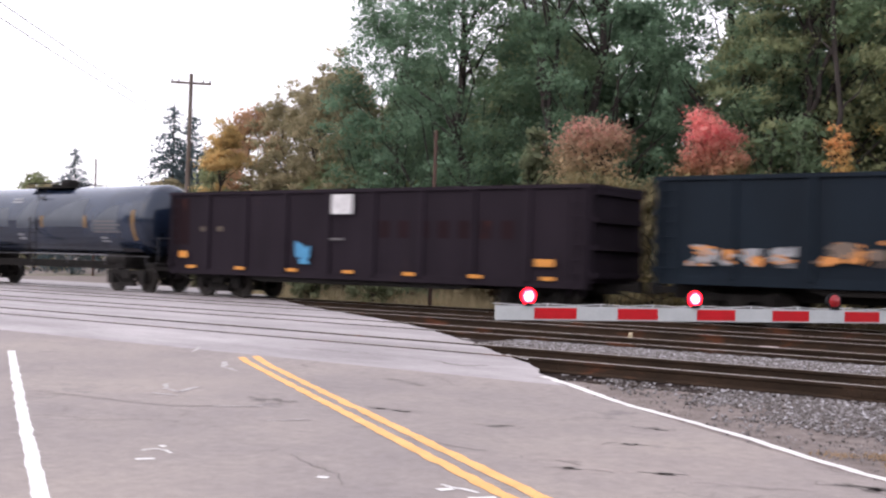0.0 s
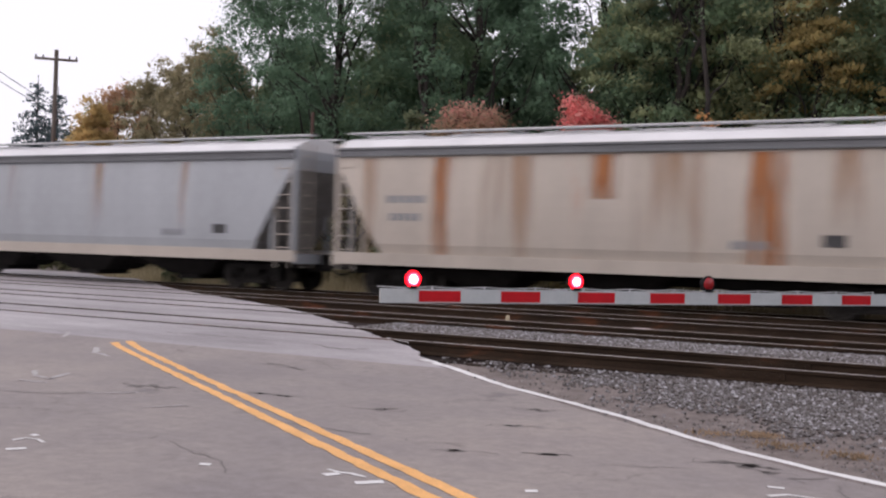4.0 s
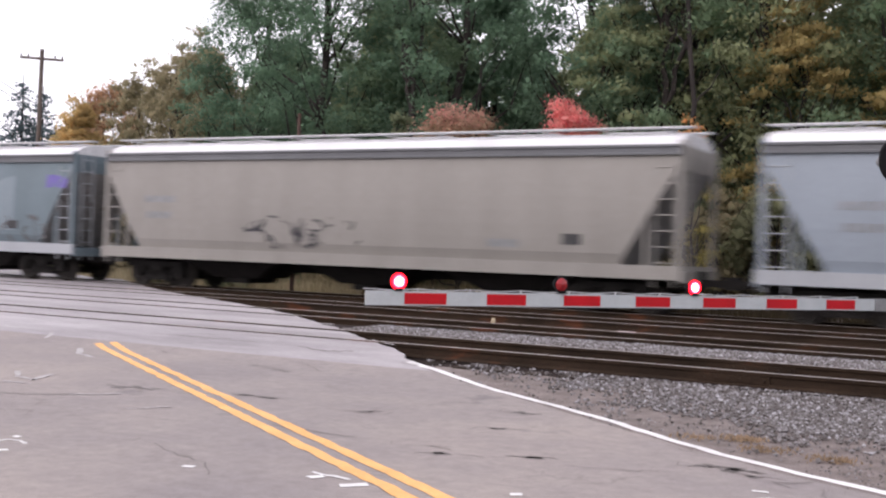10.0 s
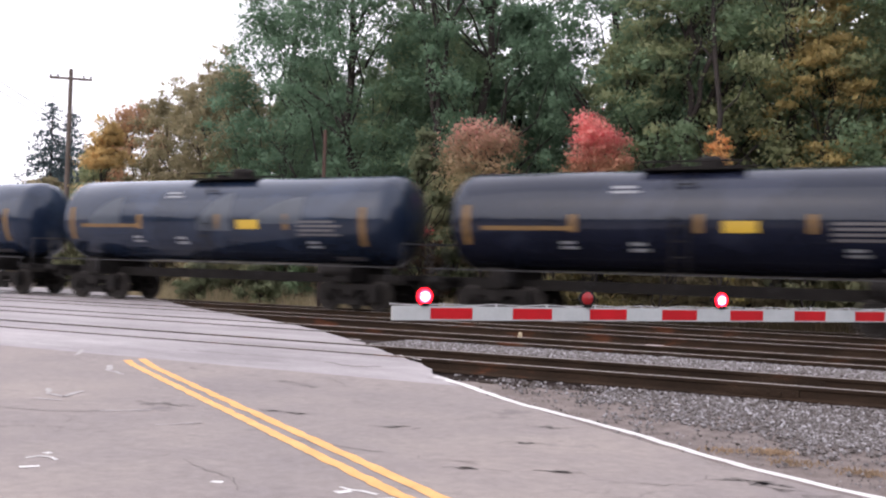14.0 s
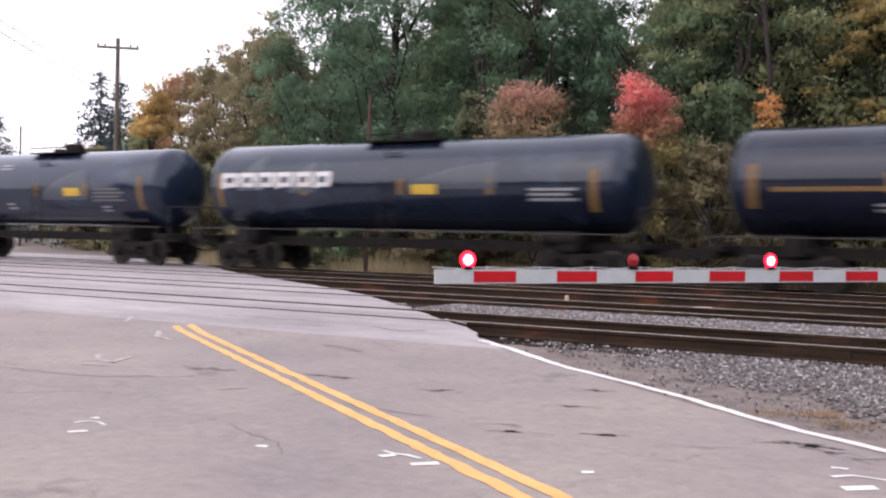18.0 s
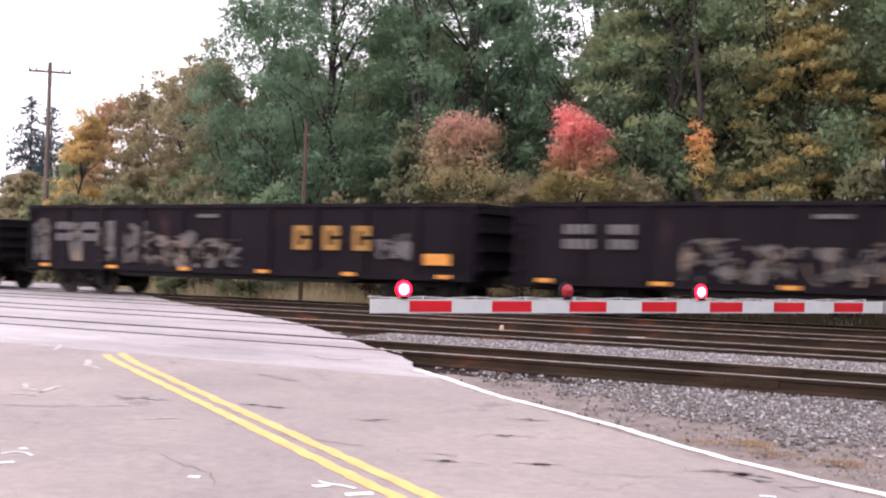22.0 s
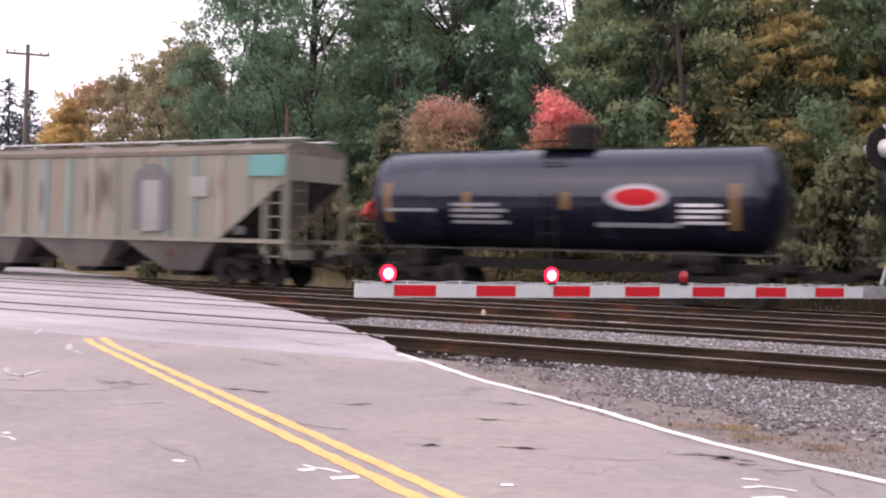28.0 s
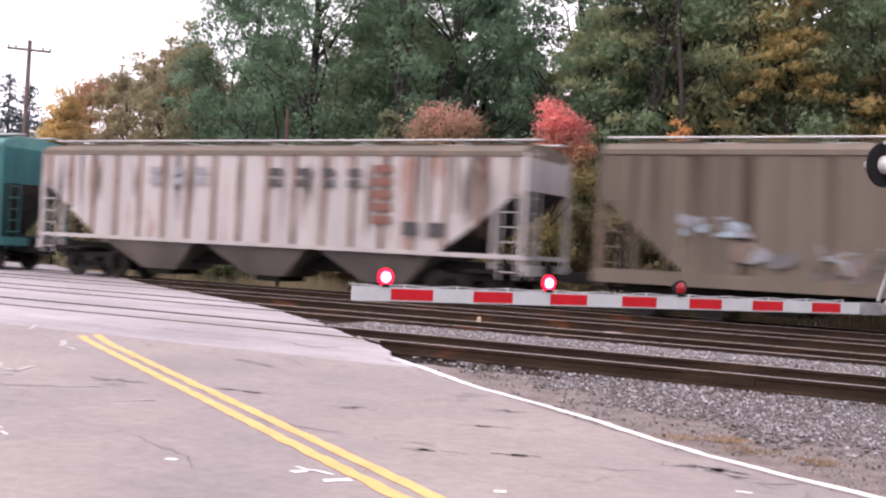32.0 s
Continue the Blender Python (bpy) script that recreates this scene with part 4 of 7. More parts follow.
    dead = thing("dead_tree", "thin dark trunk with broken twigs at the wood's edge", "tree", pose(-11.5, 38.6, -0.16, 0, -1.5, 0))
    g = Geo()
    r2 = np.random.default_rng(5)
    stem = limb(g, (0, 0, 0), (0.2, 0, 14.5), 0.12, 0.06, r2, 0.05, 8, 9)
    for i, (dx, dz) in enumerate(((0.9, 1.4), (-0.8, 1.2), (1.1, 1.5), (-0.9, 1.3), (0.8, 1.1))):
        limb(g, stem[2 + i], tuple(stem[2 + i] + Vector((dx, r2.normal(0, 0.3), dz))), 0.045, 0.012, r2, 0.3, 4, 5)
    part("trunk", g, bark, dead, smooth=True)
    # dark forked trunks that stand in front of the crowns
    for x, y, seed, lean, h in ((-23.3, 39.6, 61, 1.0, 17.0), (-13.2, 40.2, 64, 0.5, 15.0)):
        t = thing("tree", "slender tree with a dark forked trunk and a thin high crown", "tree", pose(x, y, -0.16, 0, lean, 50 * seed), "woods behind the tracks")
        r3 = np.random.default_rng(seed)
        g = Geo()
        fork = h * r3.uniform(0.42, 0.5)
        limb(g, (0, 0, 0), (0.15, 0, fork), 0.2, 0.15, r3, 0.2, 6, 9)
        tips = []
        for dx, dy in ((-1.3, 0.2), (0.7, -0.4), (1.9, 0.4)):
            mid = (0.15 + 0.4 * dx, 0.5 * dy, fork + (h - fork) * 0.4)
            limb(g, (0.15, 0, fork - 0.2), mid, 0.11, 0.08, r3, 0.4, 4, 7)
            for k in range(3):
                tip = (mid[0] + dx * r3.uniform(0.3, 1.1), mid[1] + r3.normal(0, 0.6), mid[2] + (h - fork) * r3.uniform(0.25, 0.62))
                limb(g, mid, tip, 0.06, 0.015, r3, 0.5, 4, 6)
                tips += [tip, tuple(np.array(tip) * 0.6 + np.array(mid) * 0.4)]
        part("trunk", g, bark, t, smooth=True)
        part("crown", cloud_mesh("crown", *leaf_cloud(r3, np.array(tips), np.full(len(tips), 0.95), 150, 0.07, 0.6), GREEN2), None, t)
    # the lower trees that fall away towards the road
    thin = tree_meshes(51, 12.3, 1.2, 2.9, 130, 110, 0.07, TANLEAF, 0.15, 0.04)
    for x, y, s in ((-43.1, 46.9, 1.0), (-39.5, 45.0, 1.02), (-47.0, 52.5, 1.02), (-44.0, 56.0, 1.05), (-37.2, 43.6, 0.85)):
        plant("tree", thin, "thin olive tree with half-bare twigs", "tree", x, y, 40 * x, s, "thin trees by the road")
    bare = tree_meshes(52, 12.6, 1.2, 3.0, 120, 80, 0.075, TANLEAF, 0.14, 0.05)
    plant("tree", bare, "nearly bare tree with brown twigs", "tree", -49.1, 50.4, 0, 1.0)
    plant("tree", bare, "nearly bare tree with brown twigs", "tree", -45.6, 49.6, 70, 0.98)
    plant("tree", tree_meshes(53, 11.2, 0.8, 3.4, 130, 120, 0.08, ORANGE, 0.14), "orange-brown tree in autumn leaf", "tree", -53.7, 52.4, 0)
    plant("tree", tree_meshes(54, 8.7, 0.5, 2.2, 100, 120, 0.065, YELLOW, 0.1, cone=0.4), "small bright yellow tree", "tree", -46.2, 42.9, 0)
    plant("tree", tree_meshes(55, 11.2, 0.8, 3.4, 110, 70, 0.1, OLIVE, 0.16), "olive-brown tree behind the utility pole", "tree", -62.4, 58.8, 0)
    sp = spruce_meshes(56, 12.6, SPRUCE)
    for x, y, s in ((-61.1, 51.8, 1.0), (-62.8, 55.0, 0.98), (-72.6, 52.1, 0.79)):
        plant("spruce", sp, "blue-green spruce with a pointed top", "tree", x, y, 50 * x, s, "spruces")
    low = [tree_meshes(57, 6.5, 0.3, 3.2, 90, 80, 0.1, OLIVE, 0.1, 0.1, cone=0.35), tree_meshes(58, 6.0, 0.3, 2.6, 80, 80, 0.1, TANLEAF, 0.1, 0.1, cone=0.4)]
    for i, (x, y) in enumerate(((-80, 60), (-86, 58), (-92, 62), (-99, 60), (-107, 66), (-56, 47.5), (-51, 46.5), (-66, 62), (-73, 66), (-58.5, 50), (-54, 57), (-50.5, 55.5), (-47.0, 47.0), (-43.5, 45.2), (-60.5, 56.5))):
        plant("tree", low[i % 2], "low olive-green tree by the far road", "tree", x, y, 70 * i, (1.0 if x < -78 else 0.8) + 0.11 * (i * 7 % 4), "far road trees")


woods()


def belt():
    """Dark wooded skyline that closes the place on the camera's side."""
    g = Geo()
    n = 150
    ends = []
    for i in range(n + 1):
        a = math.pi * (1.02 + 0.96 * i / n)
        r = 62 + 6 * noise.noise((i * 0.1, 3, 0))
        h = 8.5 + 4.5 * noise.noise((i * 0.16, 0, 0)) + 2.0 * noise.noise((i * 0.7, 5, 0))
        ends.append((r * math.cos(a), r * math.sin(a), h))
    for (xa, ya, ha), (xb, yb, hb) in zip(ends, ends[1:]):
        g.face([(xa, ya, -0.2), (xb, yb, -0.2), (xb * 1.02, yb * 1.02, hb), (xa * 1.02, ya * 1.02, ha)])
    m = surf("distant_woods", (0.035, 0.05, 0.03), (0.07, 0.08, 0.045), 0.4, 0.95, bump=0.0, grain=3)
    solid("backdrop", g, m, "dark distant line of trees", "backdrop", "structure")


belt()


def verge():
    """Dry grass and weeds behind the tracks and tufts beside the road: narrow blades, one joined sheet each."""
    rng = np.random.default_rng(8)

    def sheet(name, n, x0, x1, y0, y1, h0, h1, w, label, m=grass_mat, gaps=True):
        p = np.stack([rng.uniform(x0, x1, n), rng.uniform(y0, y1, n), np.full(n, -0.17)], 1) if gaps else np.stack([rng.normal((x0 + x1) / 2, (x1 - x0) / 4, n), rng.normal((y0 + y1) / 2, (y1 - y0) / 4, n), np.full(n, -0.15)], 1)
        keep = np.array([(noise.noise((x * 0.6, y * 0.6, 5)) > -0.12 or not gaps) and x > edge_x(y) + 0.3 for x, y, z in p])
        p = p[keep]
        n = len(p)
        a = rng.uniform(0, 6.283, n)
        d = np.stack([np.cos(a), np.sin(a), np.zeros(n)], 1) * w
        h = rng.uniform(h0, h1, (n, 1)) * (0, 0, 1) + rng.normal(0, 0.18, (n, 3)) * (1, 1, 0) * (h1)
        v = np.stack([p - d, p + d, p + h], 1).reshape(-1, 3)
        me = bpy.data.meshes.new(name)
        me.from_pydata(v.tolist(), [], np.arange(3 * n).reshape(-1, 3).tolist())
        me.materials.append(m)
        tagged(new(name, me), label, "grass", "", "stuff")

    g = Geo()
    xs = [-110 + 2.0 * i for i in range(47)]
    for a, b in zip(xs, xs[1:]):
        for c, d in ((29.5, 30.6), (30.6, 31.8), (31.8, 33.4)):
            g.face([(x, y + (0.5 * noise.noise((x * 0.4, 3, 1)) if y > 33 else 0), -0.12 - 0.02 * (y > 33) + 0.02 * noise.noise((x * 0.8, y, 2))) for x, y in ((a, c), (b, c), (b, d), (a, d)) ])
    pale = surf("pale_cinder_verge", (0.42, 0.37, 0.33), (0.32, 0.28, 0.24), 1.2, 0.95, bump=0.6, grain=30, dirt=(0.3, 0.28, 0.17), dirt_scale=0.7, dirt_at=0.55)
    solid("verge", g, pale, "pale gravelly verge between the far track and the woods", "verge", "structure", True)
    sheet("grass", 4500, -48, -17, 30.8, 33.0, 0.1, 0.5, 0.014, "thin dry grass on the verge beside the far track")
    sheet("grass", 12500, -48, -16, 33.0, 36.5, 0.2, 0.8, 0.018, "dry tan grass and weeds along the woods")
    # weeds this dark carry the deep shade behind the train in their colour
    brown = leaf_mat("shade_dark_weeds", [(0.1, 0.075, 0.05), (0.075, 0.06, 0.04), (0.12, 0.1, 0.05)])
    sheet("weeds", 12000, -17, 8, 30.6, 35.5, 0.2, 0.75, 0.02, "dark brown weeds with the shade below the woods in their colour", brown)
    tan = leaf_mat("withered_weeds", [(0.44, 0.32, 0.22), (0.38, 0.28, 0.19), (0.3, 0.25, 0.17)])
    for x, y, r, n in ((-3.03, 10.58, 0.22, 90), (-2.62, 10.76, 0.2, 260), (-2.33, 10.3, 0.22, 150), (-1.72, 10.16, 0.24, 200), (-5.0, 18.1, 0.2, 60)):
        sheet("weeds", n, x - r, x + r, y - 0.8 * r, y + 0.8 * r, 0.01, 0.045, 0.012, "withered tan weeds in the gravel", tan, False)


verge()


# ---- a car waiting beyond the crossing ----
def far_car():
    paint = surf("silver_car_paint", (0.5, 0.5, 0.52), (0.45, 0.45, 0.47), 3, 0.3, 0.4, 0.02, coat=0.5)
    glass = surf("dark_car_glass", (0.02, 0.025, 0.03), (0.03, 0.035, 0.04), 2, 0.08, bump=0)
    c = thing("car", "pale car with lit headlights waiting beyond the crossing", "car", pose(-64.5, 40.6, 0.0, 0, 0, -38))
    prof = [(-0.85, 0.3), (0.85, 0.3), (0.9, 0.55), (0.86, 0.9), (-0.86, 0.9), (-0.9, 0.55)]
    part("body", Geo().prism(prof, -2.2, 2.2), paint, c)
    cab = Geo()
    lo, hi = [(-1.5, -0.78), (0.9, -0.78), (0.9, 0.78), (-1.5, 0.78)], [(-0.9, -0.62), (0.2, -0.62), (0.2, 0.62), (-0.9, 0.62)]
    for i in range(4):
        j = (i + 1) % 4
        cab.face([(*lo[i], 0.9), (*lo[j], 0.9), (*hi[j], 1.42), (*hi[i], 1.42)])
    cab.face([(*p, 1.42) for p in hi])
    part("cabin", cab, glass, c, "dark glazed cabin")
    for x in (-1.35, 1.35):
        for y in (-0.8, 0.8):
            part("wheel", Geo().lathe([(-0.1, 0.0), (-0.1, 0.32), (0.1, 0.32), (0.1, 0)], 18, "y", (x, y, 0.32)), black_matt, c)
    for y in (-0.6, 0.6):
        part("headlight", Geo().lathe([(0, 0.12), (0.03, 0.1), (0.05, 0)], 14, "x", (2.2, y, 0.66)), headlight, c, "lit headlight")


far_car()


# ---- the train ----
def paint(name, c, worn=0.85, rough=0.5, rust=0.68, rust_color=RUST, scale=0.8, coat=0.0, stretch=(1, 1, 0.35), rust_scale=1.3):
    return surf(name, c, tuple(v * worn for v in c), scale, rough, bump=0.06, grain=24, dirt=rust_color, dirt_scale=rust_scale, dirt_at=rust, stretch=stretch, vary=0.06, coat=coat, spec=0.25 if max(c) > 0.21 else 0.1, grit=0.1)


TRUCK = Geo()
for s in (-1, 1):
    y = s * 0.98
    TRUCK.prism([(y - 0.07, 0.62), (y + 0.07, 0.62), (y + 0.07, 0.78), (y - 0.07, 0.78)], -1.05, 1.05)
    TRUCK.prism([(y - 0.07, 0.2), (y + 0.07, 0.2), (y + 0.07, 0.3), (y - 0.07, 0.3)], -0.5, 0.5)
    for q in (-1, 1):
        TRUCK.box(q * 0.87 - 0.16, q * 0.87 + 0.16, y - 0.1, y + 0.1, 0.3, 0.66)
        TRUCK.rod((q * 0.28, y, 0.25), (q * 0.75, y, 0.68), 0.07, n=6)
    for x in (-0.2, 0, 0.2):
        TRUCK.rod((x, y, 0.28), (x, y, 0.62), 0.08, n=8)
TRUCK.box(-0.22, 0.22, -1.1, 1.1, 0.48, 0.76)
TRUCK = TRUCK.mesh("truck", steel_dark)
WHEEL = Geo().lathe([(-0.09, 0.0), (-0.09, 0.12), (-0.03, 0.14), (-0.02, 0.34), (-0.07, 0.36), (-0.07, 0.42), (0.05, 0.43), (0.07, 0.455), (0.085, 0.455), (0.085, 0.36), (0.0, 0.33), (0.0, 0.1), (0.3, 0.08)], 26, "y").mesh("wheel", wheel_mat, True)
COUPLER = Geo().box(-0.1, 0.55, -0.09, 0.09, 0.72, 0.9).box(0.5, 0.78, -0.16, 0.14, 0.68, 0.98).rod((0.1, -0.35, 0.75), (0.75, -0.3, 0.5), 0.03, n=6).mesh("coupler", steel_dark)


def running_gear(car, half, inset=1.9):
    """Two trucks with their wheels, and the couplers."""
    for s in (-1, 1):
        t = part("truck", TRUCK, None, car, at=pose(s * (half - inset), 0, 0))
        for x in (-0.87, 0.87):
            part("wheel", WHEEL, None, t, at=pose(x, -GAUGE + 0.02, 0.42))
            part("wheel", WHEEL, None, t, at=pose(x, GAUGE - 0.02, 0.42, 0, 0, 180))
        part("coupler", COUPLER, None, car, at=pose(s * half, 0, 0, 0, 0, 0 if s > 0 else 180))


def ladder(g, x, y, z0, z1, w=0.42, step=0.38, along="x"):
    """Two stiles and rungs; along: the way in which it is wide."""
    for s in (-0.5, 0.5):
        a = (x + s * w, y) if along == "x" else (x, y + s * w)
        g.rod((*a, z0), (*a, z1), 0.022, n=5)
    z = z0 + 0.2
    while z < z1:
        a, b = ((x - w / 2, y), (x + w / 2, y)) if along == "x" else ((x, y - w / 2), (x, y + w / 2))
        g.rod((*a, z), (*b, z), 0.016, n=5)
        z += step
    return g


def bars(x, z, w, rows, h, y, gap=1.7, tilt=0.0):
    """Rows of unreadable lettering: short blocks with gaps."""
    g = Geo()
    rng = random.Random(int(x * 31 + z * 77))
    for r in range(rows):
        zz = z - r * h * gap
        xx = x
        while xx < x + w - h * 0.4:
            d = h * rng.uniform(0.5, 0.9)
            g.box(xx, min(x + w, xx + d), y - 0.006, y, zz - h, zz)
            xx += d + h * 0.22
    return g


def letters_block(x, z, h, n, y, w=0.62, gap=0.22, skip=()):
    """A row of n bold block shapes in place of a name."""
    g = Geo()
    for i in range(n):
        if i in skip:
            continue
        x0 = x + i * h * (w + gap)
        g.box(x0, x0 + h * w, y - 0.006, y, z + h * 0.58, z + h)
        g.box(x0, x0 + h * w, y - 0.006, y, z, z + h * 0.4)
    return g


PAINTS = [surf("spray_" + n, c, tuple(v * 0.8 for v in c), 6, 0.6) for n, c in (("black", (0.03, 0.03, 0.04)), ("white", (0.6, 0.6, 0.62)), ("grey", (0.3, 0.31, 0.33)), ("pale_blue", (0.3, 0.42, 0.5)), ("pink", (0.5, 0.3, 0.33)), ("orange", (0.6, 0.24, 0.06)), ("teal", (0.04, 0.15, 0.13)), ("violet", (0.16, 0.13, 0.4)), ("tan", (0.45, 0.34, 0.2)), ("blue", (0.05, 0.25, 0.45)), ("dim_grey", (0.11, 0.105, 0.11)), ("dim_tan", (0.15, 0.11, 0.085)), ("faint_grey", (0.22, 0.235, 0.26)), ("soot", (0.03, 0.027, 0.028)), ("umber", (0.055, 0.038, 0.024)), ("faded_pink", (0.3, 0.1, 0.095)), ("lavender", (0.42, 0.37, 0.42)), ("chalky_blue", (0.3, 0.4, 0.48)), ("ash", (0.08, 0.075, 0.075)))]


def graffiti(parent, x0, x1, z0, z1, y, colors, count, seed, label, skew=0.3, small=0.12, side=None, solid_share=0.35):
    """Overlapping sprayed shapes, each a thin skin over the last; side: the wall's y at a height."""
    rng = random.Random(seed)
    g = Geo()
    for i in range(count):
        cx, cz = rng.uniform(x0, x1), rng.uniform(z0, z1)
        w, h = rng.uniform(small, 3.4 * small), rng.uniform(small, 2.8 * small)
        rim = lambda u: z1 - 0.3 * (z1 - z0) * (0.5 + 0.9 * noise.noise((u * 1.5, seed * 3.7, 0)))
        lift = 0.004 + 0.0006 * i if count < 60 else 0.004 + 0.012 * i / count
        on = lambda z: (side(z) if side else y) - lift
        if i >= count * solid_share:
            # a bent stroke of the can
            a, turn, step = rng.uniform(0, 6.28), rng.uniform(-0.8, 0.8), small * rng.uniform(0.5, 1.1)
            thick = small * rng.uniform(0.14, 0.34)
            p = (cx, cz)
            for j in range(rng.choice((3, 4, 5, 6))):
                q = (p[0] + step * math.cos(a), p[1] + step * math.sin(a))
                ox, oz = -thick * math.sin(a), thick * math.cos(a)
                quad = ((p[0] - ox, p[1] - oz), (q[0] - ox, q[1] - oz), (q[0] + ox, q[1] + oz), (p[0] + ox, p[1] + oz))
                quad = [(min(x1, max(x0, u)), min(rim(u), max(z0, v))) for u, v in quad]
                g.face([(u, on(v), v) for u, v in quad], (i * 7) % len(colors))
                p, a = q, a + turn
            continue
        n = rng.choice((5, 6, 7, 9))
        a0, sk = rng.uniform(0, 6), rng.uniform(-skew, skew)
        pts = []
        for j in range(n):
            a = a0 + 6.283 * j / n
            r = rng.uniform(0.55, 1.1)
            dx, dz = w * r * math.cos(a), h * r * math.sin(a)
            z = min(rim(cx + dx), max(z0, cz + dz))
            x = min(x1, max(x0, cx + dx + sk * dz))
            pts.append((x, on(z), z))
        g.face(pts, i % len(colors))
    return tagged(part("graffiti", g, [PAINTS[c] for c in colors], parent, label), label, kind="stuff")


def slant_wedge(name, parent, x0, x1, z0, z1, on, m, label):
    """A slanting paler patch on a side: low at x0, high at x1; on: the side's y at a height."""
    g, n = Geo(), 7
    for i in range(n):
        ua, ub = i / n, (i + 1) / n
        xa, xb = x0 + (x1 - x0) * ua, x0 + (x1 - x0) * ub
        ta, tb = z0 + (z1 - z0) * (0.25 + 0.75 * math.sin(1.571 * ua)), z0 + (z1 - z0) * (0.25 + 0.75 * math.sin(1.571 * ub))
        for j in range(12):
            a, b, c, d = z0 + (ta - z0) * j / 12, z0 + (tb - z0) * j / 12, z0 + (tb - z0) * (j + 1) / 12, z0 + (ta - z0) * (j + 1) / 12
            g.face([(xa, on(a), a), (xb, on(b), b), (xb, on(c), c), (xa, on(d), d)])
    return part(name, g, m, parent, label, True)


SLANTGREY = surf("grey_slant", (0.066, 0.079, 0.1), (0.05, 0.062, 0.08), 1.2, 0.35, bump=0.0, coat=0.3, spec=0.2, grit=0.1)
SLANTPALE = surf("pale_slant", (0.21, 0.255, 0.285), (0.19, 0.235, 0.265), 1.2, 0.45, bump=0.0, spec=0.25, grit=0.06)


def tank_car(half, top=3.93, radius=1.32, coat="black", dome=0.0, tall_dome=False, strips=(), plate=None, stencils=(), name_block=None, oval=None, label=""):
    """half: half the length of the shell."""
    car = thing("tank_car", label, "tank car", group="freight train")
    zc = top - radius
    m = TANK_PAINT[coat]
    prof = [(-half, 0.0)]
    for i in range(1, 8):
        a = math.pi / 2 * i / 7
        prof.append((-half + 0.62 * (1 - math.cos(a)), radius * math.sin(a)))
    prof += [(x * (half - 0.62) / 3, radius) for x in (-2, -1, 0, 1, 2)]
    prof += [(-s, r) for s, r in reversed(prof[:8])]
    tank = part("tank", Geo().lathe(prof, 48, "x", (0, 0, zc)), m, car, "dark glossy cylindrical tank, streaked with road dirt", True)

    def patch(x0, x1, z0, z1, lift=0.006):
        g = Geo()
        zs = [z0 + (z1 - z0) * i / 6 for i in range(7)]
        on = lambda z: -math.sqrt(max(0.01, (radius + lift) ** 2 - (z - zc) ** 2))
        for a, b in zip(zs, zs[1:]):
            g.face([(x0, on(a), a), (x1, on(a), a), (x1, on(b), b), (x0, on(b), b)])
        return g

    rng = random.Random(int(half * 1000) + len(label))
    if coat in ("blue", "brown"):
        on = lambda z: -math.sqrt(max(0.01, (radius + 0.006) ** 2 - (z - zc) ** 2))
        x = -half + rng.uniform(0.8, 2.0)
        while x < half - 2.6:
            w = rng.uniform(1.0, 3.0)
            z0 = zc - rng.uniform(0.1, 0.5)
            slant_wedge("dust_film", tank, x, x + w, z0, min(zc + 0.95, z0 + rng.uniform(0.7, 1.35)), on, SLANTGREY, "slanting grey patch")
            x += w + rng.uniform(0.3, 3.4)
    for x in (-1, 1):
        part("weld_band", Geo().lathe([(x * (half - 0.75) - 0.03, radius + 0.004), (x * (half - 0.75) + 0.03, radius + 0.004)], 40, "x", (0, 0, zc)), m, tank)
    part("center_sill", Geo().box(-half - 0.35, half + 0.35, -0.3, 0.3, 0.78, 1.06), steel_dark, car)
    for s in (-1, 1):
        part("saddle", Geo().box(s * (half - 1.75) - 0.25, s * (half - 1.75) + 0.25, -1.2, 1.2, 0.85, 1.35), steel_dark, car)
        part("end_sill", Geo().box(s * half - 0.25 + 0.1 * s, s * half + 0.25 + 0.1 * s, -1.35, 1.35, 0.92, 1.05), steel_dark, car)
    fit = Geo()
    if tall_dome:
        fit.lathe([(top - 0.1, 0.4), (top + 0.52, 0.4), (top + 0.6, 0.33), (top + 0.6, 0)], 20, "z", (dome, 0, 0))
    else:
        fit.lathe([(top - 0.1, 0.36), (top + 0.24, 0.36), (top + 0.3, 0.28), (top + 0.3, 0)], 18, "z", (dome, 0, 0))
        fit.lathe([(top - 0.1, 0.2), (top + 0.14, 0.2), (top + 0.16, 0)], 14, "z", (dome - 0.9, 0, 0))
    part("dome", fit, steel_dark, car, "black manway housing", True)
    wide = 0.55 if tall_dome else 1.0
    plat = Geo().box(dome - 1.6 * wide, dome + 1.0 * wide, -0.75, 0.75, top - 0.06, top - 0.02)
    for y in (-0.75, 0.75):
        plat.rod((dome - 1.6 * wide, y, top + 0.14), (dome + 1.0 * wide, y, top + 0.14), 0.022, n=5)
        for x in (-1.6, -0.75, 0.15, 1.0):
            plat.rod((dome + x * wide, y, top - 0.1), (dome + x * wide, y, top + 0.14), 0.018, n=5)
    part("top_platform", plat, steel_dark, car, "walkway grating round the manway")
    lad = ladder(Geo(), dome - 0.3, -radius - 0.1, 0.75, zc + 0.1)
    lad = ladder(lad, dome - 0.3, -radius * 0.82, zc + 0.3, top - 0.15)
    part("ladder", lad, steel_dark, car, "side ladder")
    rail = Geo()
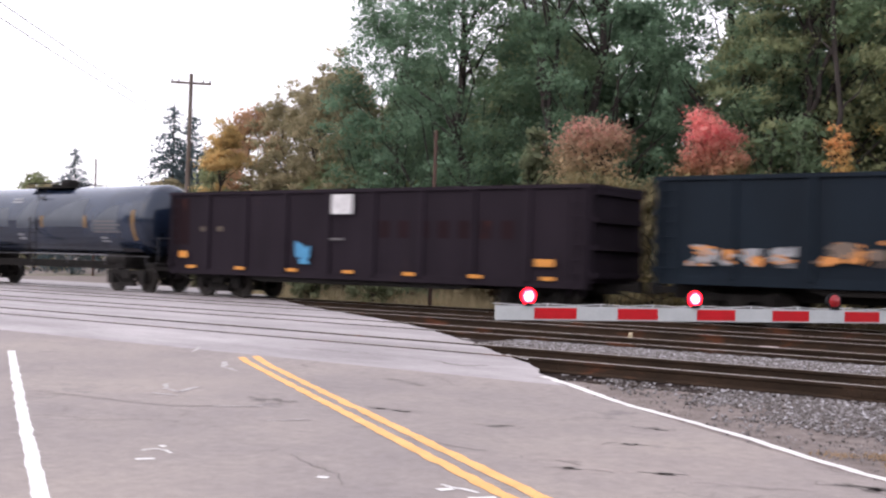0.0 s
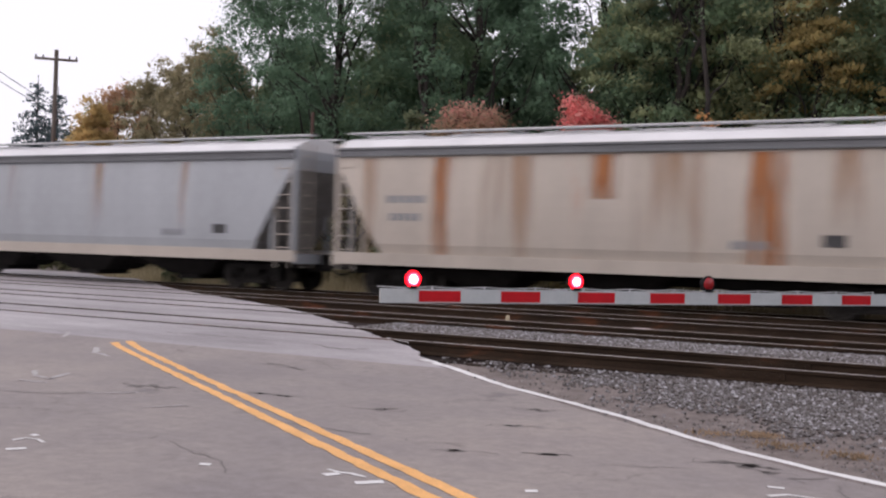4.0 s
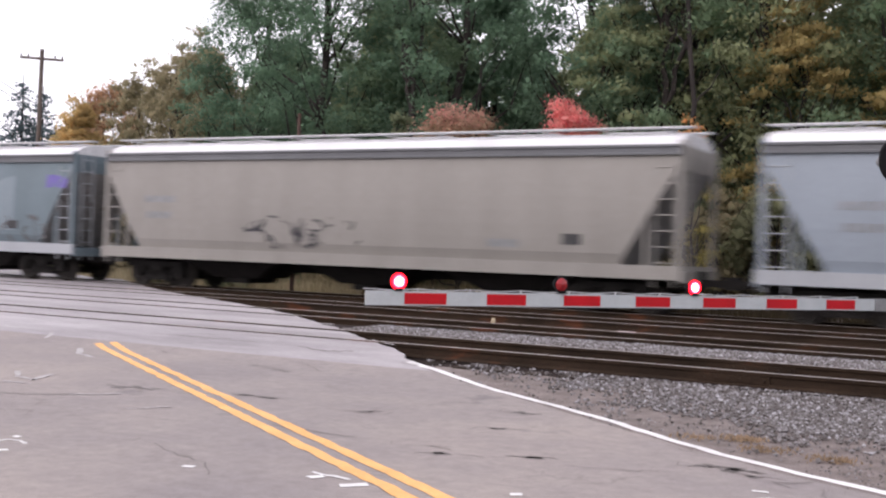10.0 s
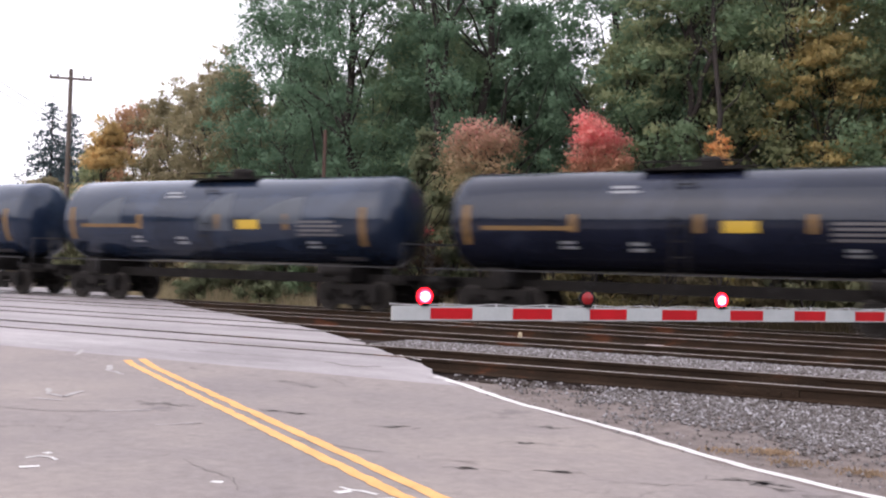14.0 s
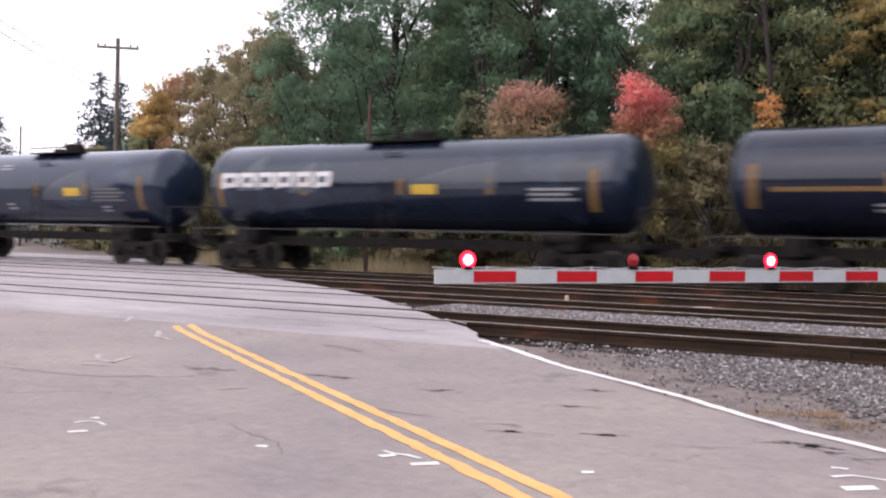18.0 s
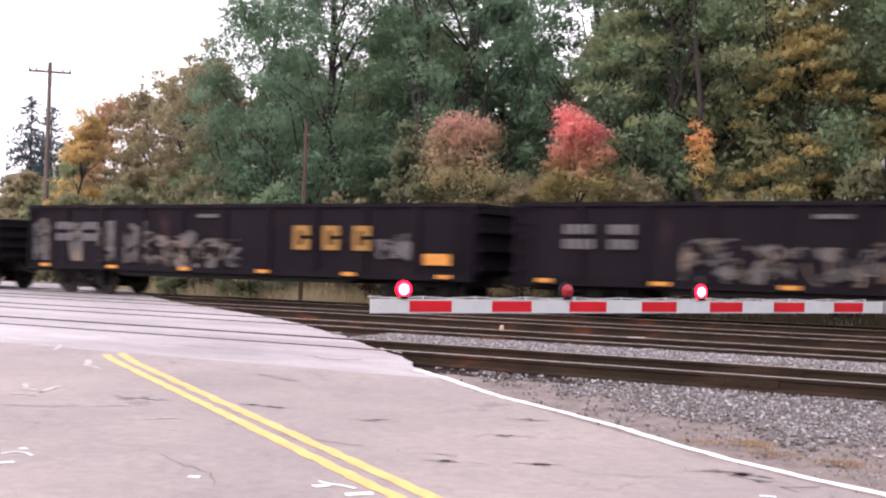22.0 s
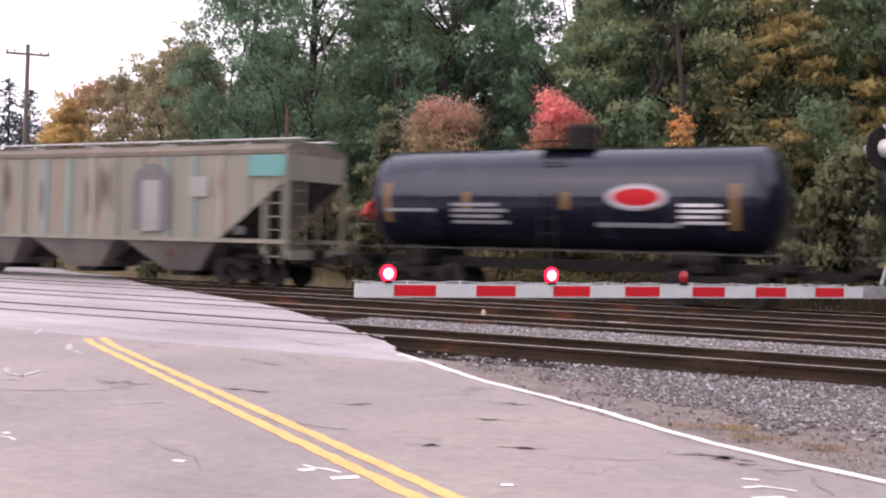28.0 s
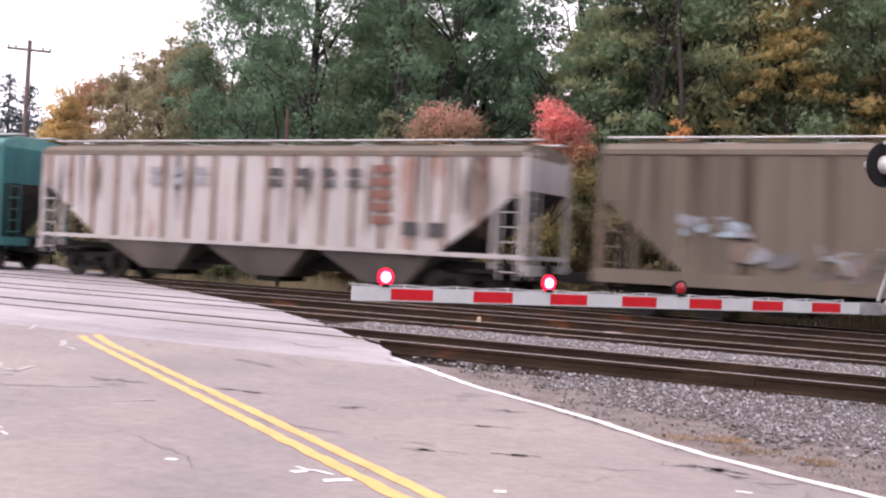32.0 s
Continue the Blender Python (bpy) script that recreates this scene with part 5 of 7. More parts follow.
    for s in (-1, 1):
        y = s * (radius + 0.14)
        rail.rod((-half - 0.2, y, 1.28), (half + 0.2, y, 1.28), 0.016, n=5)
        for i in range(7):
            x = -half + 2 * half * i / 6
            rail.rod((x, y, 0.95), (x, y, 1.28), 0.018, n=5)
        for e in (-1, 1):
            rail.rod((e * (half + 0.3), s * 1.2, 0.98), (e * (half + 0.3), s * 1.2, 1.95), 0.022, n=5)
    for e in (-1, 1):
        rail.rod((e * (half + 0.3), -1.2, 1.95), (e * (half + 0.3), 1.2, 1.95), 0.022, n=5)
    part("handrail", rail, dull_rail, car, "thin grey handrail")
    part("air_reservoir", Geo().lathe([(half - 2.6, 0), (half - 2.55, 0.2), (half - 1.45, 0.2), (half - 1.4, 0)], 14, "x", (0, -1.05, 1.15)), steel_dark, car, smooth=True)
    for x, z0, z1 in strips:
        part("reflector", patch(x - 0.1, x + 0.1, z0, z1), strip_mark, tank, "dirty orange reflective strip")
    if plate:
        part("placard", patch(plate - 0.42, plate + 0.42, zc - 0.3, zc - 0.02, 0.01), yellow_mark, tank, "yellow warning plate")
    for x0, x1, z0, z1, mm in stencils:
        rows = max(1, int(round((z1 - z0) / 0.14)))
        for i in range(rows):
            z = z0 + (z1 - z0) * (i + 0.2) / rows
            part("stencil", patch(x0, x1 - (0.15 * (x1 - x0) if i % 2 else 0), z, z + (z1 - z0) / rows * 0.55), mm, tank, "faded lettering")
    if name_block:
        x0, z0, h, n, mm = name_block
        for i in range(n):
            xx = x0 + i * h * 1.47
            for xa, xb, za, zb in ((0.0, 0.34, 0.0, 1.0), (0.34, 1.3, 0.72, 1.0), (0.34, 1.3, 0.1, 0.36), (0.98, 1.3, 0.36, 0.72)):
                part("lettering", patch(xx + xa * h, xx + xb * h, z0 + za * h, z0 + zb * h), mm, tank, "bold white block shape")
    if oval:
        for rx, rz, mm, lift in ((0.78, 0.33, grey_mark, 0.006), (0.7, 0.27, PAINTS[16], 0.009), (0.6, 0.21, red_stripe, 0.012)):
            g = Geo()
            pts = []
            for j in range(28):
                a = 6.283 * j / 28
                x, z = oval[0] + rx * math.cos(a), oval[1] + rz * math.sin(a)
                pts.append((x, -math.sqrt((radius + lift) ** 2 - (z - zc) ** 2), z))
            c0 = (oval[0], -math.sqrt((radius + lift) ** 2 - (oval[1] - zc) ** 2), oval[1])
            for a, b in zip(pts, pts[1:] + pts[:1]):
                g.face([c0, a, b])
            part("emblem", g, mm, tank, "white-rimmed red oval")
    running_gear(car, half + 0.35, 1.95)
    return car


TANK_PAINT = {k: surf("tank_" + k, c, tuple(v * 0.7 for v in c), 0.6, 0.2, bump=0.0, grain=18, dirt=tuple(v * 1.3 + 0.006 for v in c), dirt_scale=0.5, dirt_at=0.52, stretch=(1, 1, 0.8), vary=0.15, spec=0.26, coat=0.4 if k in ("black", "green") else 0.6, grit=0.1)
              for k, c in (("black", (0.01, 0.012, 0.023)), ("blue", (0.014, 0.021, 0.038)), ("green", (0.005, 0.012, 0.014)), ("brown", (0.014, 0.011, 0.016)))}


for m in TANK_PAINT.values():
    m.node_tree.nodes["Principled BSDF"].inputs["Coat Tint"].default_value = (0.78, 0.88, 1.0, 1)
    m.node_tree.nodes["Principled BSDF"].inputs["Specular Tint"].default_value = (0.78, 0.88, 1.0, 1)


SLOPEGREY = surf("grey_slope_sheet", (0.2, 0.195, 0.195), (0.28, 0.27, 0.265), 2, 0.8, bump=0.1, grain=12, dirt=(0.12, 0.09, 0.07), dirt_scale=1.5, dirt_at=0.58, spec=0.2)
# grime, darkened further so the shade under the car ends is in the colour
GRIMESHADE = surf("grimy_shaded_slope_sheet", (0.05, 0.046, 0.045), (0.085, 0.078, 0.075), 2, 0.9, bump=0.1, grain=12, spec=0.2)


def hopper_section(height, sill, bulge):
    """The side's outline from sill to roof: (y, z) points."""
    e = height - 0.62
    pts = [(1.42, sill + 0.02)]
    for i in range(1, 9):
        u = i / 8
        pts.append((1.42 + bulge * math.sin(math.pi * (0.15 + 0.75 * u)), sill + (e - sill) * u))
    pts += [(1.5, e + 0.03), (1.5, e + 0.16), (1.4, e + 0.24), (1.16, e + 0.44), (0.75, e + 0.55), (0.35, e + 0.6), (0.0, e + 0.61)]
    return pts


def covered_hopper(half, body, height=4.5, sill=1.12, bulge=0.13, ribs=0, roof=None, slope=1.85, knee=3.2, bays=3, bay_mat=None, sill_mat=None, deep=False, rib_mats=None, chord_mat=None, label=""):
    car = thing("covered_hopper", label, "hopper car", group="freight train")
    sec = hopper_section(height, sill, bulge)
    if ribs:
        sec = [(1.45, sill), (1.45, knee), (1.45, height - 0.42), (1.5, height - 0.4), (1.5, height - 0.28), (1.3, height - 0.14), (0.6, height - 0.04), (0, height)]

    def reach(z):
        return half - 0.22 if z >= knee else half - 0.22 - slope * (knee - z) / (knee - sill)

    g, rf, sl = Geo(), Geo(), {-1: Geo(), 1: Geo()}
    eave = height - 0.42
    for (ya, za), (yb, zb) in zip(sec, sec[1:]):
        t = rf if zb > eave + 0.08 else g
        for s in (-1, 1):
            t.face([(-reach(za), s * ya, za), (reach(za), s * ya, za), (reach(zb), s * yb, zb), (-reach(zb), s * yb, zb)])
        for e in (-1, 1):
            (sl[e] if zb <= knee + 0.2 else t).face([(e * reach(za), -ya, za), (e * reach(za), ya, za), (e * reach(zb), yb, zb), (e * reach(zb), -yb, zb)])
    hull = part("body", g, body, car, smooth=True)
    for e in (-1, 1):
        part("slope_sheet", sl[e], GRIMESHADE if ribs or body == NIGHT else SLOPEGREY, car, "sloping end sheet with grime and shade in its colour")
    part("roof", rf, roof or body, car, smooth=True)
    if not ribs:
        ch = Geo()
        for s in (-1, 1):
            e = height - 0.62
            ch.prism([(s * 1.49, e - 0.03), (s * 1.55, e - 0.03), (s * 1.55, e + 0.02), (s * 1.52, e + 0.03), (s * 1.52, e + 0.15), (s * 1.56, e + 0.16), (s * 1.56, e + 0.21), (s * 1.45, e + 0.23)], -half + 0.2, half - 0.2)
        part("eave_chord", ch, chord_mat or CHORD, car, "rolled eave chord under the roof, its grey darkened for shade", True)
    walk_way = Geo()
    for s in (-1, 1):
        walk_way.box(-half + 0.1, half - 0.1, s * 0.72 - 0.16, s * 0.72 + 0.16, height + 0.06, height + 0.1)
    x = -half + 0.5
    while x < half - 0.4:
        walk_way.box(x - 0.025, x + 0.025, -0.86, 0.86, height + 0.02, height + 0.06)
        x += 1.6
    part("roof_walkway", walk_way, galv, car, "galvanised roof walkway")
    for i in range(6):
        x = -half + 2 * half * (i + 0.5) / 6
        part("hatch_cover", Geo().box(x - 0.9, x + 0.9, -0.42, 0.42, height - 0.06, height + 0.03), roof or body, car)
    if not ribs or not deep:
        ss = Geo()
        for s in (-1, 1):
            ss.prism([(s * 1.53, sill - 0.24), (s * 1.53, sill + 0.09), (s * 1.41, sill + 0.09), (s * 1.41, sill - 0.24)], -half + 0.1, half - 0.1)
        part("side_sill", ss, sill_mat or body, car)
    else:
        ss = Geo()
        for s in (-1, 1):
            ss.prism([(s * 1.49, sill - 0.08), (s * 1.49, sill + 0.04), (s * 1.4, sill + 0.04), (s * 1.4, sill - 0.08)], -half + 0.1, half - 0.1)
        part("side_sill", ss, sill_mat or body, car)
    for i in range(ribs):
        x = -half + 0.5 + (2 * half - 1.0) * i / (ribs - 1)
        z0 = max(sill + 0.03, knee - (half - 0.24 - abs(x)) / slope * (knee - sill))
        part("side_rib", Geo().box(x - 0.06, x + 0.06, -1.52, -1.45, z0, height - 0.42), rib_mats[i * 3 % len(rib_mats)] if rib_mats else body, hull)
        part("side_rib", Geo().box(x - 0.06, x + 0.06, 1.45, 1.52, z0, height - 0.42), rib_mats[i * 3 % len(rib_mats)] if rib_mats else body, hull)
    for e in (-1, 1):
        en = Geo()
        for s in (-1, 1):
            en.box(e * (half - 0.2) - 0.05, e * (half - 0.2) + 0.05, s * 1.42 - 0.06, s * 1.42 + 0.06, 0.95, height - 0.3)
            en.box(e * (half - 1.05) - 0.04, e * (half - 1.05) + 0.04, s * 1.36 - 0.04, s * 1.36 + 0.04, 0.95, min(2.95, knee + (0.0 if slope > 1.9 else 0.3) - 0.45))
        en.box(e * (half - 0.12) - 0.06, e * (half - 0.12) + 0.06, -1.45, 1.45, 0.82, 1.1)
        part("end_frame", en, body, car)
        ld = Geo()
        ladder(ld, e * (half - 0.55), -1.5, 0.7, knee + 0.1, 0.5)
        ladder(ld, e * (half - 0.1), -0.95, 0.7, height - 0.2, 0.45, along="y")
        part("ladder", ld, sill_mat or body, car)
        part("end_platform", Geo().box(e * (half - 1.0) - 0.9, e * (half - 1.0) + 0.9, -1.35, 1.35, 0.84, 0.92), steel_dark, car)
    part("center_sill", Geo().box(-half, half, -0.3, 0.3, 0.6, 1.1), steel_dark, car)
    lo = 0.28
    span = (2 * half - 5.2) / bays
    for i in range(bays):
        x = -half + 2.6 + span * (i + 0.5)
        b = Geo()
        w = span * (0.5 if not deep else 0.47)
        up, dn = [(x - w, -1.4), (x + w, -1.4), (x + w, 1.4), (x - w, 1.4)], [(x - 0.35 * w, -0.75), (x + 0.35 * w, -0.75), (x + 0.35 * w, 0.75), (x - 0.35 * w, 0.75)]
        for j in range(4):
            k = (j + 1) % 4
            b.face([(*up[j], sill), (*up[k], sill), (*dn[k], lo + 0.1), (*dn[j], lo + 0.1)])
        b.face([(*p, lo + 0.1) for p in dn])
        bay = part("hopper_bay", b, bay_mat or steel_dark, car, "sloping discharge bay")
        part("outlet_gate", Geo().box(x - 0.42, x + 0.42, -0.7, 0.7, lo - 0.06, lo + 0.1), steel_dark, bay)
    running_gear(car, half, 2.0)
    return car


def side_y(height, sill, bulge):
    """The near side's y at a height on a smooth hopper."""
    e = height - 0.62
    return lambda z: -(1.42 + bulge * math.sin(math.pi * (0.15 + 0.75 * min(1, max(0, (z - sill) / (e - sill))))))


def boxcar(half, body, door_mat, roof_mat, door=(0, 1.5), height=4.95, sill=0.86, label=""):
    car = thing("boxcar", label, "boxcar", group="freight train")
    sh = Geo().box(-half, half, -1.5, 1.5, sill, height - 0.12)
    hull = part("body", sh, body, car)
    rf = Geo().prism([(-1.56, height - 0.16), (1.56, height - 0.16), (1.56, height - 0.06), (0.0, height + 0.1), (-1.56, height - 0.06)], -half - 0.05, half + 0.05)
    part("roof", rf, roof_mat, car)
    for z in (height - 0.95, height - 2.1):
        for x0, x1 in ((-half + 0.9, door[0] - door[1] - 0.3), (door[0] + door[1] + 0.3, half - 0.7)):
            part("panel_seam", Geo().box(x0, x1, -1.535, -1.5, z - 0.035, z + 0.035), body, hull)
    n = 14
    for i in range(n + 1):
        x = -half + 0.06 + (2 * half - 0.12) * i / n
        if abs(x - door[0]) > door[1] + 0.1:
            part("side_post", Geo().box(x - 0.04, x + 0.04, -1.522, -1.5, sill + 0.1, height - 0.2), body, hull)
    dr = Geo().box(door[0] - door[1], door[0] + door[1], -1.57, -1.51, sill + 0.15, height - 0.22)
    d = part("door", dr, door_mat, car, "sliding side door")
    for i in range(5):
        z = sill + 0.5 + i * 0.72
        part("door_rib", Geo().box(door[0] - door[1] + 0.06, door[0] + door[1] - 0.06, -1.6, -1.57, z - 0.03, z + 0.03), door_mat, d)
    tr = Geo().box(door[0] - 2 * door[1] - 0.4, door[0] + 2 * door[1] + 0.4, -1.6, -1.5, sill + 0.02, sill + 0.13)
    part("door_track", tr, body, car)
    for e in (-1, 1):
        for i in range(7):
            z = sill + 0.35 + i * (height - sill - 0.7) / 6
            g = Geo().prism([(0, z - 0.15), (0.09, z - 0.06), (0.09, z + 0.06), (0, z + 0.15)], -1.42, 1.42)
            g.v = [(e * (half + y), x, zz) for x, y, zz in g.v]
            part("end_corrugation", g, body, hull)
        part("ladder", ladder(Geo(), e * (half - 0.4), -1.54, sill - 0.2, sill + 1.6), body, car)
    un = Geo().box(-half + 0.1, half - 0.1, -0.35, 0.35, 0.6, sill).box(-half * 0.5, half * 0.5, -1.3, -1.2, sill - 0.25, sill)
    un.box(-half, half, -1.5, -1.42, sill - 0.1, sill + 0.02)
    part("underframe", un, steel_dark, car)
    running_gear(car, half, 1.95)
    return car


def gondola(half, height, body, ribs, rib_mat=None, sill=0.92, chord=None, taper=0.0, ends="plain", label=""):
    car = thing("gondola_car", label, "gondola car", group="freight train")
    sides, end_walls = {}, {}
    for s in (-1, 1):
        sides[s] = part("side_wall", Geo().box(-half, half, min(s * 1.46, s * 1.4), max(s * 1.46, s * 1.4), sill, height), body, car)
    part("floor", Geo().box(-half, half, -1.4, 1.4, sill, sill + 0.08), body, car)
    for e in (-1, 1):
        a, b = sorted((e * half, e * (half - 0.07)))
        end_walls[e] = part("end_wall", Geo().box(a, b, -1.4, 1.4, sill + 0.08, height), body, car)
    tc = Geo()
    for s in (-1, 1):
        tc.box(-half - 0.04, half + 0.04, min(s * 1.53, s * 1.38), max(s * 1.53, s * 1.38), height, height + 0.1)
    for e in (-1, 1):
        a, b = sorted((e * (half + 0.04), e * (half - 0.1)))
        tc.box(a, b, -1.38, 1.38, height, height + 0.1)
    part("top_chord", tc, chord or body, car)
    ss = Geo()
    for s in (-1, 1):
        ss.box(-half + 0.05, half - 0.05, min(s * 1.5, s * 1.4), max(s * 1.5, s * 1.4), sill - 0.16, sill + 0.06)
    part("side_sill", ss, chord or body, car)
    for i in range(ribs):
        x = -half + 0.12 + (2 * half - 0.24) * i / (ribs - 1)
        for s in (-1, 1):
            r = Geo().prism([(s * 1.46, sill), (s * 1.56, sill), (s * 1.53, height), (s * 1.46, height)], x - 0.08, x + 0.08)
            part("side_rib", r, rib_mat[i % len(rib_mat)] if rib_mat else body, sides[s])
    for e in (-1, 1):
        for i in range(4):
            z = sill + 0.2 + (height - sill - 0.3) * i / 3
            a, b = sorted((e * half, e * (half + 0.1)))
            part("end_rib", Geo().box(a, b, -1.38, 1.38, z - 0.07, z + 0.07), body, end_walls[e])
        part("ladder", ladder(Geo(), e * (half - 0.35), -1.6, sill - 0.35, height), body, car)
    un = Geo().box(-half, half, -0.3, 0.3, 0.62, sill)
    belly = [(-half + 3.0, sill), (-half + 4.2, sill - 0.32), (half - 4.2, sill - 0.32), (half - 3.0, sill)]
    for y in (-1.35, 1.35):
        un.face([(x, y, z) for x, z in belly])
    part("underframe", un, steel_dark, car)
    running_gear(car, half, 2.0)
    return car


def lumber_car(half, label):
    steel = paint("centerbeam_red", (0.2, 0.045, 0.035), 0.8, 0.6)
    wrap_red, wrap_white = surf("wrap_red", (0.52, 0.02, 0.04), (0.43, 0.018, 0.034), 1.5, 0.4, bump=0.05), surf("wrap_white", (0.6, 0.59, 0.63), (0.5, 0.5, 0.54), 1.2, 0.4, bump=0.08)
    wrap_blue = surf("wrap_pale_blue", (0.35, 0.5, 0.62), (0.3, 0.42, 0.55), 2, 0.4)
    car = thing("lumber_car", label, "lumber car", group="freight train")
    part("floor", Geo().box(-half, half, -1.45, 1.45, 0.95, 1.12).box(-half, half, -1.5, -1.4, 0.85, 1.15).box(-half, half, 1.4, 1.5, 0.85, 1.15), steel, car)
    for e in (-1, 1):
        a, b = sorted((e * half, e * (half - 0.14)))
        bh = part("bulkhead", Geo().box(a, b, -1.45, 1.45, 1.1, 4.6), steel, car, "ribbed red end bulkhead")
        for i in range(5):
            z = 1.35 + 0.72 * i
            a, b = sorted((e * half, e * (half + 0.16)))
            part("bulkhead_rib", Geo().box(a, b, -1.42, 1.42, z - 0.08, z + 0.08), steel, bh)
    beam = Geo().box(-half, half, -0.28, 0.28, 4.5, 4.62)
    for i in range(17):
        x = -half + 0.3 + (2 * half - 0.6) * i / 16
        beam.box(x - 0.06, x + 0.06, -0.1, 0.1, 1.1, 4.5)
    part("center_beam", beam, steel, car, "red centre beam on posts")
    part("underframe", Geo().box(-half + 2.8, half - 2.8, -0.5, 0.5, 0.5, 0.95), steel_dark, car)
    gap = (0.85, 2.5)
    for tier in range(4):
        z0 = 1.16 + 0.835 * tier
        cuts = [-half + 0.2, -half + 4.6, -half + 8.8, gap[0], gap[1], half - 5.6, half - 2.6, half - 0.2]
        for i, (x0, x1) in enumerate(zip(cuts, cuts[1:])):
            if x0 == gap[0] and tier > 0:
                continue
            b = part("lumber_pack", Geo().box(x0 + 0.02, x1 - 0.02, -1.42, -0.12, z0, z0 + 0.79), wrap_white, car, "wrapped lumber bundle, white with a printed red band")
            band = part("printed_band", Geo().box(x0 + 0.02, x1 - 0.02, -1.426, -1.42, z0 + 0.1, z0 + 0.66), wrap_red, b, "red printed band")
            n = max(1, round((x1 - x0) / 1.35))
            g = Geo()
            for j in range(n):
                cx = x0 + (x1 - x0) * (j + 0.5) / n
                w = (x1 - x0) / n * 0.36
                y = -1.432
                for xa, xb, za, zb in ((-w, w, 0.51, 0.56), (-w, w, 0.2, 0.25), (-w, -w + 0.09, 0.25, 0.51), (w - 0.09, w, 0.25, 0.51), (-w * 0.45, w * 0.45, 0.34, 0.42)):
                    g.box(cx + xa, cx + xb, y, -1.426, z0 + za, z0 + zb)
            part("print", g, wrap_white, b, "white printed frames")
            part("wrap_seam", Geo().box(x0 + 0.02, x0 + 0.24, -1.438, -1.42, z0 + 0.08, z0 + 0.8), wrap_blue, b, "pale blue wrap seam")
            part("lumber_pack", Geo().box(x0 + 0.02, x1 - 0.02, 0.12, 1.42, z0, z0 + 0.79), wrap_white, car)
        if tier > 0:
            far = part("lumber_pack", Geo().box(gap[0] + 0.02, gap[1] - 0.02, 0.12, 1.42, z0, z0 + 0.79), wrap_white, car, "wrapped lumber bundle on the far side")
            part("printed_band", Geo().box(gap[0] + 0.02, gap[1] - 0.02, 0.114, 0.12, z0 + 0.1, z0 + 0.66), wrap_red, far, "red printed band")
        part("dunnage", Geo().box(-half + 0.2, half - 0.2, -1.4, -0.14, z0 - 0.04, z0), black_matt, car, "dark gap battens")
    running_gear(car, half, 2.0)
    return car


# paint of the single cars
BEIGE = paint("hopper_beige", (0.47, 0.42, 0.37), 0.85, 0.5, 0.64, (0.42, 0.16, 0.07), stretch=(1, 1, 0.12), rust_scale=0.9)
LTGREY = paint("hopper_light_grey", (0.37, 0.39, 0.415), 0.88, 0.45, 0.7, (0.36, 0.17, 0.1), stretch=(1, 1, 0.15))
CREAM = paint("hopper_cream", (0.3, 0.285, 0.265), 0.88, 0.5, 0.72, (0.38, 0.26, 0.14), stretch=(1, 1, 0.2))
RUSTY = paint("hopper_rusted_white", (0.6, 0.625, 0.65), 0.85, 0.5, 0.62, (0.22, 0.07, 0.025), stretch=(1.5, 1, 0.32), rust_scale=0.9)
RUSTROOF = paint("roof_rusted", (0.48, 0.47, 0.48), 0.85, 0.5, 0.5, (0.24, 0.085, 0.04), stretch=(0.7, 1, 1.5), rust_scale=1.1)
SILVER = paint("hopper_silver_grey", (0.27, 0.31, 0.355), 0.92, 0.38, 0.75, (0.4, 0.3, 0.25), stretch=(1, 1, 0.3))
PALEBLUE = paint("hopper_pale_blue_grey", (0.42, 0.465, 0.505), 0.9, 0.38, 0.72, (0.4, 0.28, 0.2), stretch=(1, 1, 0.3))
BLUEGREY = paint("hopper_blue_grey", (0.155, 0.2, 0.225), 0.85, 0.45, 0.7, (0.3, 0.27, 0.25), stretch=(1, 1, 0.3))
TANRIB = paint("hopper_tan", (0.225, 0.215, 0.18), 0.8, 0.6, 0.6, (0.24, 0.14, 0.08), stretch=(1.6, 1, 0.15))
DUSTY = paint("hopper_dusty_tan", (0.15, 0.128, 0.104), 0.8, 0.6, 0.6, (0.2, 0.14, 0.1), stretch=(1.6, 1, 0.15))
RIBRUST = paint("rib_rusted", (0.24, 0.17, 0.14), 0.8, 0.7, 0.5, (0.12, 0.06, 0.045), stretch=(1, 1, 0.6))
CHALK = paint("hopper_chalk_white", (0.42, 0.4, 0.395), 0.8, 0.6, 0.58, (0.26, 0.15, 0.12), stretch=(1.8, 1, 0.2))
NIGHT = paint("hopper_black", (0.002, 0.002, 0.006), 0.75, 0.4, 0.72, (0.004, 0.0035, 0.006))
NIGHT.node_tree.nodes["Principled BSDF"].inputs["Specular IOR Level"].default_value = 0.04
OXIDE = paint("hopper_oxide_red", (0.068, 0.018, 0.02), 0.8, 0.7, 0.7, (0.06, 0.018, 0.014), stretch=(1.5, 1, 0.15))
BOXRED = paint("boxcar_red", (0.19, 0.027, 0.025), 0.85, 0.55, 0.74, (0.15, 0.045, 0.035))
BOXYELLOW = paint("boxcar_yellow", (0.36, 0.205, 0.062), 0.9, 0.55, 0.72, (0.36, 0.22, 0.1))
BOXROOF = paint("boxcar_tan_roof", (0.5, 0.36, 0.22), 0.9, 0.6, 0.75)
DOORBLUE = paint("boxcar_dark_door", (0.025, 0.035, 0.055), 0.8, 0.55, 0.8, (0.05, 0.05, 0.06))
GONBLUE = paint("gondola_dark_blue", (0.008, 0.014, 0.022), 0.75, 0.6, 0.72, (0.06, 0.045, 0.04))
GONBLACK = paint("gondola_black", (0.0115, 0.009, 0.0125), 0.75, 0.8, 0.62, (0.032, 0.017, 0.017))
